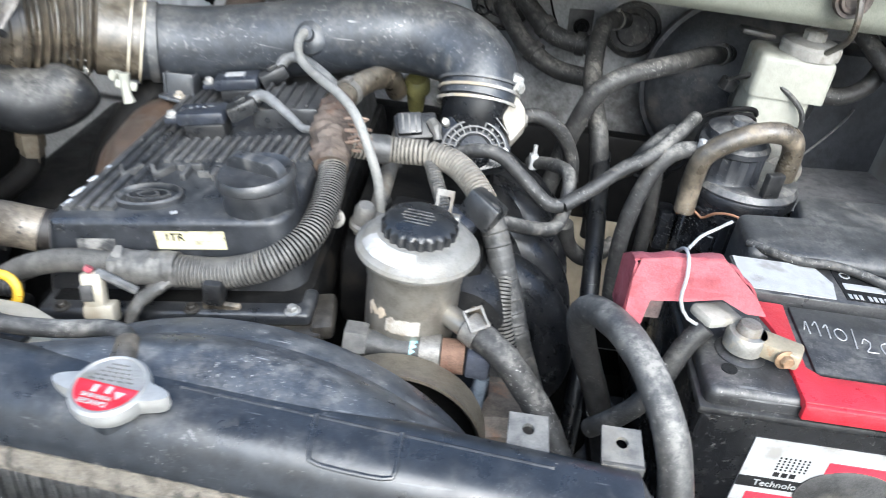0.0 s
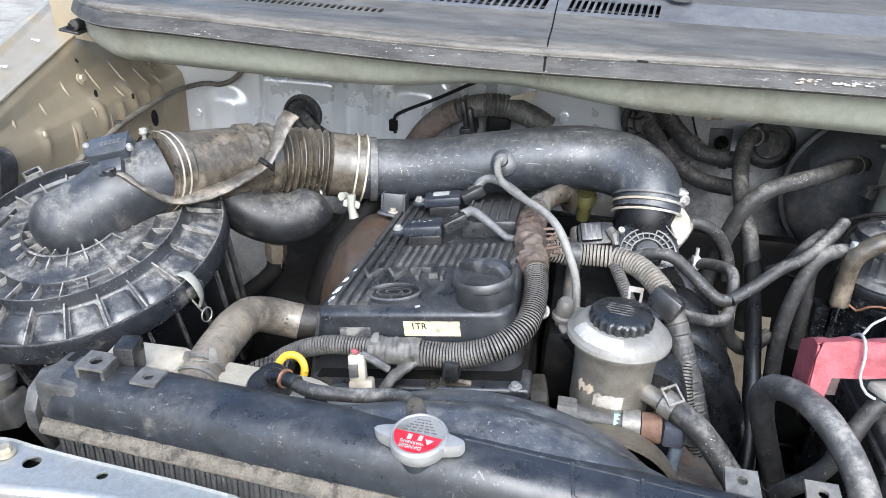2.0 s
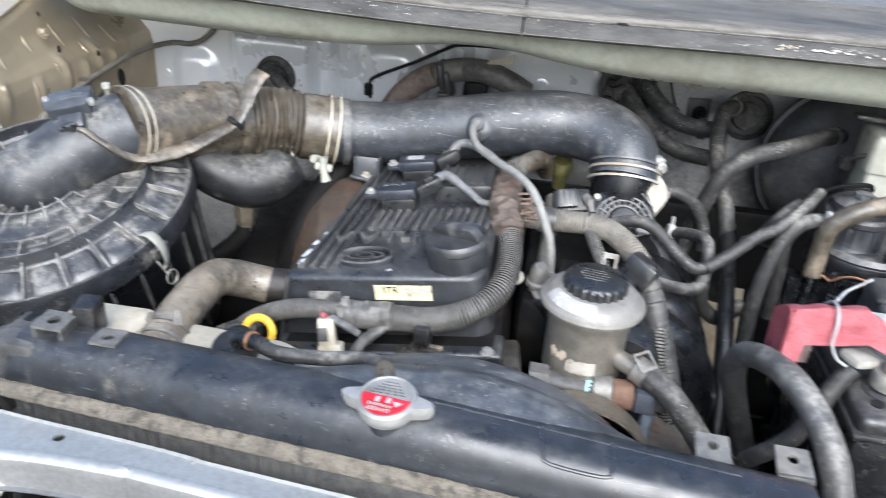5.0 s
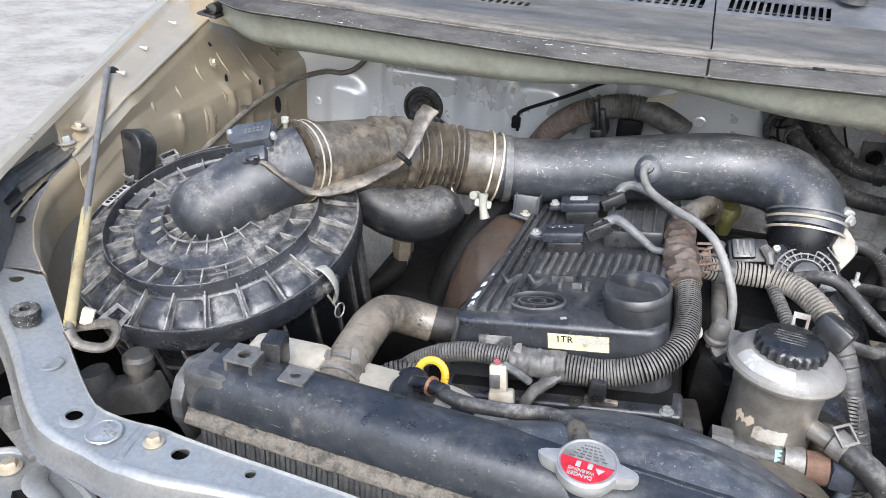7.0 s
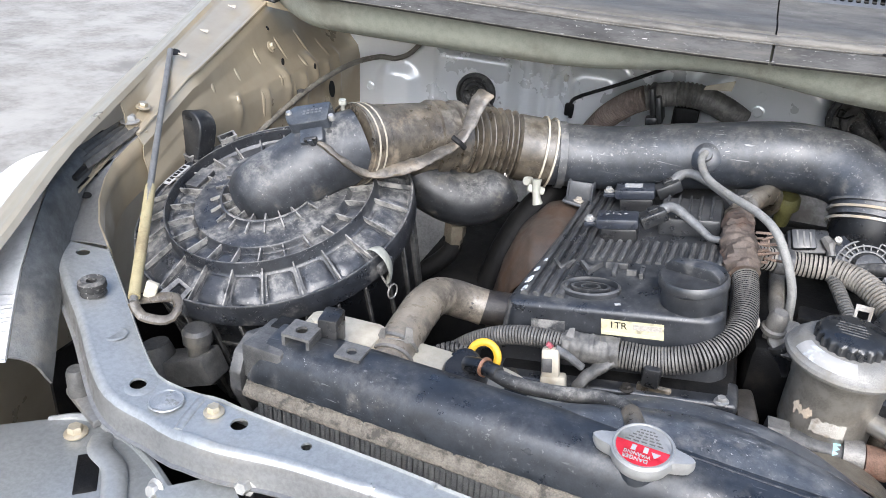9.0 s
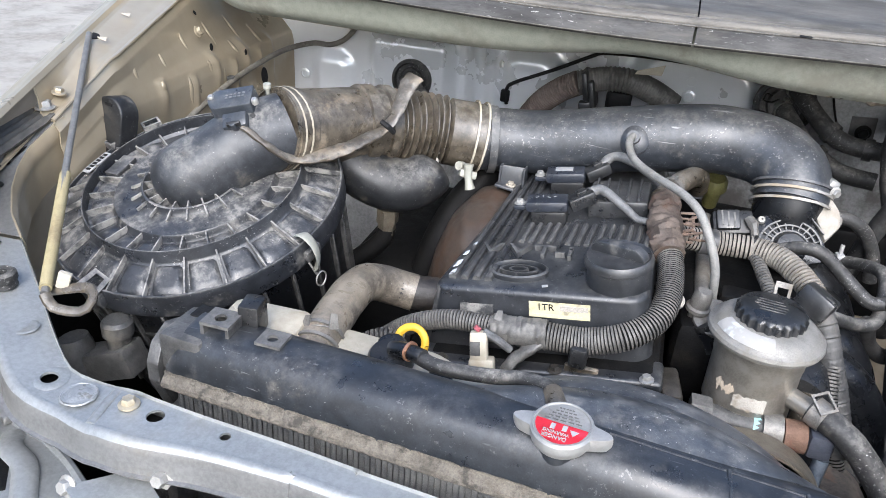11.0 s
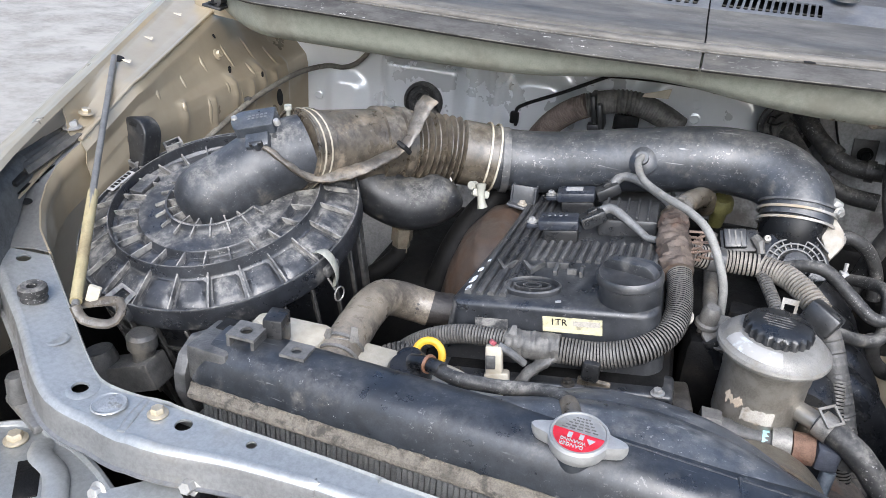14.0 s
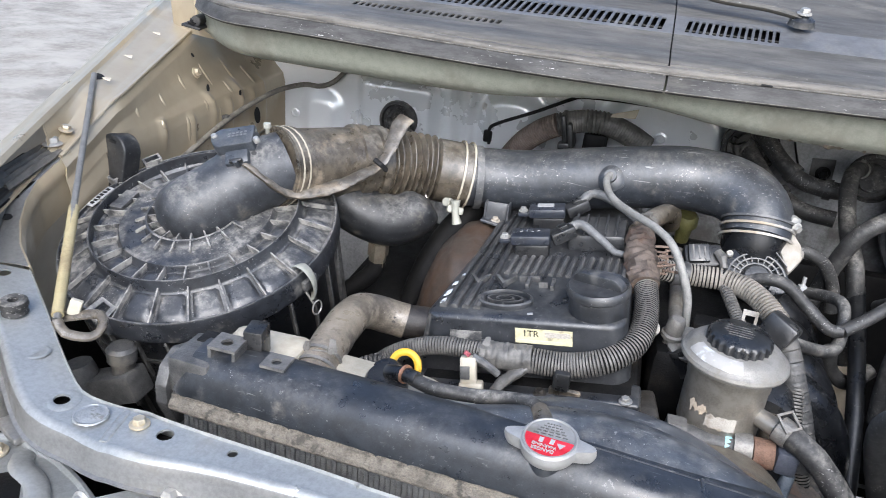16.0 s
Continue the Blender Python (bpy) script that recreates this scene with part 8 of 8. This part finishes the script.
part("plug", lathe([(0.020, -0.03), (0.019, 0.006), (0.016, 0.018), (0, 0.016)], toward((-0.700, 0.480, 0.975), (-0.2, 0, 1)), 14), GREYPL, rbx)
wr = thing("looped_wire", "thin dark wire loops beside the air cleaner", "wire", (-0.76, 0.55, 1.05))
part("wire", tube([(-0.775, 0.56, 1.02), (-0.785, 0.575, 1.06), (-0.770, 0.585, 1.085), (-0.750, 0.57, 1.07), (-0.742, 0.54, 1.03)], 0.0025, 8), DARK, wr)

# ---- battery ----
BX0, BX1, BY0, BY1, BZ = 0.224, 0.505, 0.484, 0.664, 1.100
bt = thing("battery", "black car battery with a red handle and a white label", "battery", (0.356, 0.57, 0.90))
BATT = surf("battery_black", (0.0035, 0.0037, 0.0042), (0.007, 0.0072, 0.008), 0.24, spec=0.5, stain=(0.05, 0.047, 0.042), stain_amount=0.10, stain_scale=12, specks=0.25, bump=0.03)
case = part("case", box((BX1 - BX0, BY1 - BY0, 0.182), pose((BX0 + BX1) / 2, (BY0 + BY1) / 2, 0.993), 0.005, 2), BATT, bt, "glossy black case with dried splashes")
part("lid_edge", box((BX1 - BX0 + 0.008, BY1 - BY0 + 0.008, 0.008), pose((BX0 + BX1) / 2, (BY0 + BY1) / 2, 1.083), 0.003), BLACK, bt)
LIDB = surf("battery_lid", (0.017, 0.0172, 0.018), (0.032, 0.032, 0.0328), 0.38, stain=(0.09, 0.084, 0.074), stain_amount=0.22, stain_scale=18, dust=0.2, specks=0.4, scratch=0.4, bump=0.06)
part("lid", box((BX1 - BX0, BY1 - BY0, 0.020), pose((BX0 + BX1) / 2, (BY0 + BY1) / 2, 1.092), 0.007, 3), LIDB, bt, "dusty dark lid")
part("rear_strip", prism([(0.272, 0.602), (0.49, 0.604), (0.498, 0.614), (0.498, 0.658), (0.272, 0.658)], 1.10, 1.113, bevel=0.004), LIDB, bt)
wlb = part("white_sticker", prism([(0.275, 0.606), (0.352, 0.606), (0.357, 0.630), (0.347, 0.654), (0.275, 0.654)], 1.1128, 1.1136), WHITE, bt, "worn white sticker, torn at the edge")
part("data_label", box((0.13, 0.046, 0.0008), pose(0.427, 0.631, 1.1132), 0), INK_SHADE, bt, "black data label with white symbols")
part("label_stripe", box((0.125, 0.009, 0.0006), pose(0.428, 0.628, 1.1139), 0), WHITE, bt)
for k, x in enumerate((0.372, 0.394, 0.414, 0.460)):
    part("symbol", lathe([(0.0048, 0), (0.0048, 0.0006), (0.0034, 0.0006), (0.0034, 0)], pose(x, 0.645, 1.1136), 18), WHITE, bt)
part("symbol", prism([(0.476, 0.640), (0.486, 0.640), (0.481, 0.650)], 1.1136, 1.1142), WHITE, bt)
for x in (0.432, 0.470):
    part("symbol", lathe([(0, 0.0006), (0.005, 0.0006), (0.005, 0)], pose(x, 0.613, 1.1136), 18), WHITE, bt)
for k in range(9):
    part("print_bar", box((0.0028, 0.0065, 0.0005), pose(0.366 + 0.0046 * k + (0.003 if k > 2 else 0), 0.613, 1.1140), 0), WHITE, bt)
# red handle
hpoly = [(0.290, 0.480), (0.425, 0.480), (0.426, 0.498), (0.441, 0.560), (0.455, 0.575), (0.457, 0.596), (0.441, 0.598), (0.416, 0.512), (0.312, 0.512), (0.303, 0.520), (0.308, 0.600), (0.283, 0.600), (0.284, 0.580), (0.290, 0.560)]
part("handle", prism(hpoly, 1.098, 1.1055, bevel=0.002), RED, bt, "bright red folded carry handle")
part("handle_front", box((0.131, 0.006, 0.014), pose(0.3555, 0.480, 1.097), 0.002), RED, bt)
part("centre_plate", prism([(0.309, 0.515), (0.413, 0.515), (0.437, 0.599), (0.312, 0.599)], 1.100, 1.1048, bevel=0.0015), LIDB, bt)
STROKES = (((0.316, 0.568), (0.320, 0.579), (0.3195, 0.563)), ((0.3245, 0.575), (0.3285, 0.580), (0.3275, 0.562)), ((0.333, 0.574), (0.3365, 0.578), (0.335, 0.561)), ((0.345, 0.575), (0.341, 0.571), (0.341, 0.563), (0.345, 0.560), (0.349, 0.565), (0.3485, 0.573), (0.345, 0.575)), ((0.357, 0.577), (0.353, 0.552)),
           ((0.3595, 0.560), (0.363, 0.566), (0.3665, 0.562), (0.364, 0.555), (0.3605, 0.550), (0.369, 0.5495)), ((0.379, 0.564), (0.3745, 0.560), (0.374, 0.552), (0.378, 0.5475), (0.383, 0.552), (0.3835, 0.560), (0.379, 0.564)))
for line in STROKES:
    part("chalk_stroke", tube([(x, y, 1.1052) for x, y in line], 0.00055, 6, 0.002), WHITE, bt)
part("vent_ring", lathe([(0.009, 0), (0.009, 0.001), (0.006, 0.0015), (0.005, 0.0005), (0, 0.0005)], pose(0.402, 0.573, 1.1048), 24), LIDB, bt)
part("round_mark", lathe([(0, 0.0006), (0.006, 0.0006), (0.006, 0)], pose(0.243, 0.508, 1.1022), 20), INK_SHADE, bt)


def terminal(x, y, name, flip=1):
    c = thing("battery_terminal", name, "terminal", (x, y, 1.10), "battery terminals")
    part("base_ring", lathe([(0, 0.003), (0.016, 0.003), (0.019, 0.001), (0.019, 0)], pose(x, y, 1.102), 30), LIDB, c)
    part("post", lathe([(0.0095, 0), (0.0088, 0.026), (0.0075, 0.028), (0, 0.028)], pose(x, y, 1.102), 24), ALU, c)
    part("clamp_ring", lathe([(0.0095, 0.006), (0.0150, 0.006), (0.0155, 0.010), (0.0155, 0.018), (0.0140, 0.021), (0.0095, 0.021)], pose(x, y, 1.102), 28), surf("lead_clamp" + name[:3], (0.24, 0.23, 0.205), (0.34, 0.33, 0.30), 0.5, metal=0.6, stain=(0.38, 0.33, 0.24), stain_amount=0.35, stain_scale=60), c)
    part("clamp_jaw", box((0.034, 0.020, 0.014), pose(x + 0.022 * flip, y - 0.008, 1.116, 0, 0, -25 * flip), 0.003), surf("corroded_jaw" + name[:3], (0.27, 0.23, 0.16), (0.36, 0.31, 0.22), 0.6, metal=0.4, stain=(0.28, 0.15, 0.07), stain_amount=0.4, stain_scale=60), c)
    bolt((x + 0.024 * flip, y - 0.019, 1.116), (0.2, -1, 0.1), 0.0052, surf("rusty_bolt" + name[:3], (0.20, 0.13, 0.07), (0.30, 0.20, 0.12), 0.6, metal=0.4, stain=(0.14, 0.07, 0.03), stain_amount=0.4), c)
    part("cable_lug", box((0.036, 0.024, 0.010), pose(x - 0.022, y + 0.014, 1.124, 0, 10, 30), 0.004), surf("oxide_lug" + name[:3], (0.23, 0.222, 0.195), (0.31, 0.30, 0.27), 0.7, stain=(0.17, 0.14, 0.10), stain_amount=0.3), c)
    return c


tp = terminal(0.256, 0.530, "corroded positive battery clamp", 1)
tn = terminal(0.470, 0.540, "white-oxidised negative battery clamp", 1)
bolt((0.452, 0.556, 1.129), (0, -0.1, 1), 0.0065, BRASSY, tn, "clamp_stud")
rc = thing("terminal_cover", "faded red plastic terminal cover tied with a white cable tie", "cover", (0.215, 0.56, 1.1))


FRONT = [(0.1655, 1.104), (0.1635, 1.150), (0.168, 1.163), (0.200, 1.167), (0.228, 1.170), (0.252, 1.153), (0.267, 1.134), (0.250, 1.137), (0.233, 1.141), (0.206, 1.136), (0.180, 1.133), (0.178, 1.106)]
front = prism(FRONT, -0.0010, 0.0010, Matrix(((1, 0, 0, 0), (0, 0, 1, 0.540), (0, 1, 0, 0), (0, 0, 0, 1))), bevel=0.0004)
for v in front.verts:
    v.co.y += 0.0025 * math.sin(v.co.x * 170) + 0.010 * smooth(1.150, 1.168, v.co.z) - 0.006 * smooth(0.22, 0.26, v.co.x)
part("front_band", front, REDSOFT, rc)
TOPL = [(0.1635, 1.160), (0.180, 1.1645), (0.200, 1.167), (0.228, 1.170), (0.240, 1.162), (0.252, 1.153), (0.266, 1.136)]
part("roof", sheet(lambda u, v: Vector((along(TOPL, u)[0], 0.549 + 0.034 * v, along(TOPL, u)[1] - 0.022 * v * v + 0.0012 * math.sin(u * 30))), 36, 8, 0.0018), REDSOFT, rc)
part("side_flap", prism([(0.541, 1.104), (0.585, 1.100), (0.588, 1.140), (0.566, 1.156), (0.545, 1.160)], -0.0010, 0.0010, Matrix(((0, 0, 1, 0.1645), (1, 0, 0, 0), (0, 1, 0, 0), (0, 0, 0, 1))), bevel=0.0004), REDSOFT, rc)
part("inner_wall", box((0.032, 0.002, 0.040), pose(0.186, 0.572, 1.112, 0, 0, 6), 0.0005), surf("faded_inner", (0.16, 0.12, 0.115), (0.22, 0.17, 0.16), 0.7, stain=(0.3, 0.08, 0.08), stain_amount=0.3), rc, "dull faded inner wall")
part("cable_tie", tube([(0.203, 0.585, 1.150), (0.2015, 0.565, 1.166), (0.2005, 0.547, 1.170), (0.200, 0.535, 1.160), (0.200, 0.532, 1.141), (0.209, 0.531, 1.126), (0.224, 0.534, 1.118)], 0.0014, 8), WHITE, rc, "white cable tie")
part("tie_tail", tube([(0.203, 0.560, 1.169), (0.214, 0.575, 1.172), (0.226, 0.585, 1.174), (0.240, 0.592, 1.180)], 0.0013, 6), WHITE, rc)
hose("black ribbed positive battery cable", [(0.226, 0.535, 1.118), (0.214, 0.530, 1.100), (0.203, 0.522, 1.072), (0.192, 0.520, 1.045), (0.178, 0.525, 1.02), (0.165, 0.54, 0.99)], 0.0085, RUBBER, "battery_cable", "cable")
hose("thin black cable lying over the battery", [(0.30, 0.690, 1.108), (0.330, 0.655, 1.117), (0.367, 0.650, 1.119), (0.401, 0.630, 1.119), (0.430, 0.598, 1.119), (0.455, 0.575, 1.124)], 0.0042, RUBBER, "battery_cable", "cable")
hose("thin red wire looping by the battery", [(0.62, 0.74, 1.17), (0.575, 0.735, 1.172), (0.545, 0.725, 1.158), (0.542, 0.71, 1.135), (0.565, 0.70, 1.118), (0.60, 0.695, 1.115)], 0.0030, RED, "red_wire", "wire")
hose("thin red wire at the negative clamp", [(0.60, 0.66, 1.19), (0.545, 0.63, 1.172), (0.515, 0.615, 1.140), (0.512, 0.60, 1.112), (0.525, 0.57, 1.10), (0.56, 0.55, 1.12)], 0.0030, RED, "red_wire", "wire")
hose("grey cable on the negative clamp", [(0.450, 0.560, 1.126), (0.475, 0.59, 1.134), (0.495, 0.612, 1.148), (0.52, 0.638, 1.162), (0.56, 0.68, 1.175)], 0.0058, ROOMWIRE, "battery_cable", "cable")
# front label
FL = pose(0.3735, BY0 - 0.0016, 0.995, 90, 0, 0)
fl = part("front_label", plate([(-0.1035, -0.06), (0.128, -0.06), (0.128, 0.067), (-0.1035, 0.067)], [], 0.0012, None, FL), WHITE, bt, "white front label with print")
part("black_stripe", prism([(-0.1035, 0.016), (0.06, 0.016), (0.06, 0.027), (-0.1035, 0.027)], 0, 0.0006, FL), INK_SHADE, fl)
text("Technology of", 0.0088, FL @ pose(-0.066, 0.0215, 0.0008), WHITE, fl)
for k in range(3):
    part("logo_block", box((0.0042, 0.0042, 0.0006), FL @ pose(-0.077 + 0.0062 * k, 0.0325, 0.0004), 0), INK_SHADE, fl)
dots = bmesh.new()
for i in range(7):
    for j in range(5):
        box((0.0013, 0.0013, 0.0006), FL @ pose(-0.079 + 0.0036 * i, 0.038 + 0.0031 * j, 0.0004), 0, bm=dots)
part("dot_pattern", dots, INK_SHADE, fl)
part("red_panel", box((0.11, 0.013, 0.0006), FL @ pose(0.012, 0.046, 0.0004), 0.0), REDINK, fl)
part("red_panel", box((0.075, 0.018, 0.0006), FL @ pose(-0.055, 0.001, 0.0004), 0.0), REDINK, fl)
part("red_panel_print", box((0.03, 0.006, 0.0004), FL @ pose(-0.070, 0.001, 0.0008), 0.0), YELLOW, fl)
part("oval_badge", lathe([(0, 0.002), (0.036, 0.002), (0.040, 0.001), (0.040, 0)], FL @ pose(-0.018, 0.018, 0.0006) @ Matrix.Diagonal((1, 0.72, 1, 1)), 40), GREYPL, fl, "grey oval badge")
part("tray", box((0.34, 0.22, 0.02), pose(0.358, 0.575, 0.892), 0.006), DARK, bt)
part("battery_shelf", box((0.30, 0.30, 0.012), pose(0.40, 0.60, 0.874), 0.003), DARK, car)

# fuse box behind the battery
fx_ = thing("fuse_box", "dusty black fuse box lid behind the battery", "fuse box", (0.45, 0.74, 0.98))
FBOX = surf("fuse_box_plastic", (0.026, 0.0268, 0.028), (0.042, 0.043, 0.044), 0.44, stain=(0.10, 0.094, 0.082), stain_amount=0.22, stain_scale=14, dust=0.22, specks=0.3, bump=0.08)
part("lid", prism([(0.298, 0.672), (0.585, 0.680), (0.612, 0.700), (0.604, 0.815), (0.398, 0.810), (0.376, 0.795), (0.370, 0.755), (0.302, 0.745)], 1.05, 1.112, bevel=0.009, seg=3), FBOX, fx_)
part("base", prism([(0.304, 0.678), (0.595, 0.690), (0.595, 0.80), (0.40, 0.80), (0.376, 0.748), (0.306, 0.738)], 0.88, 1.052), BLACK, fx_)
part("catch", box((0.022, 0.006, 0.012), pose(0.478, 0.676, 1.098), 0.002), BLACK, fx_)
part("box_bracket", box((0.04, 0.10, 0.01), pose(0.60, 0.75, 0.97), 0.003), DARK, car)

# small parts under the duct
uc = thing("valve_cap", "small yellow-green cap under the intake duct", "cap", (-0.048, 0.95, 1.11))
part("cap", lathe([(0, 0.012), (0.012, 0.011), (0.016, 0.006), (0.017, -0.006), (0.012, -0.010), (0.010, -0.04), (0, -0.04)], toward((-0.048, 0.962, 1.112), (0, -0.4, 1)), 24), surf("olive_cap", (0.10, 0.095, 0.03), (0.15, 0.14, 0.05), 0.5, stain=(0.2, 0.17, 0.1), stain_amount=0.3), uc)
hose("dusty bent hose under the intake duct", [(-0.118, 0.80, 1.142), (-0.105, 0.83, 1.148), (-0.09, 0.86, 1.150), (-0.075, 0.90, 1.140), (-0.07, 0.94, 1.11)], 0.013, RUBBER_BROWN, "under_hose")
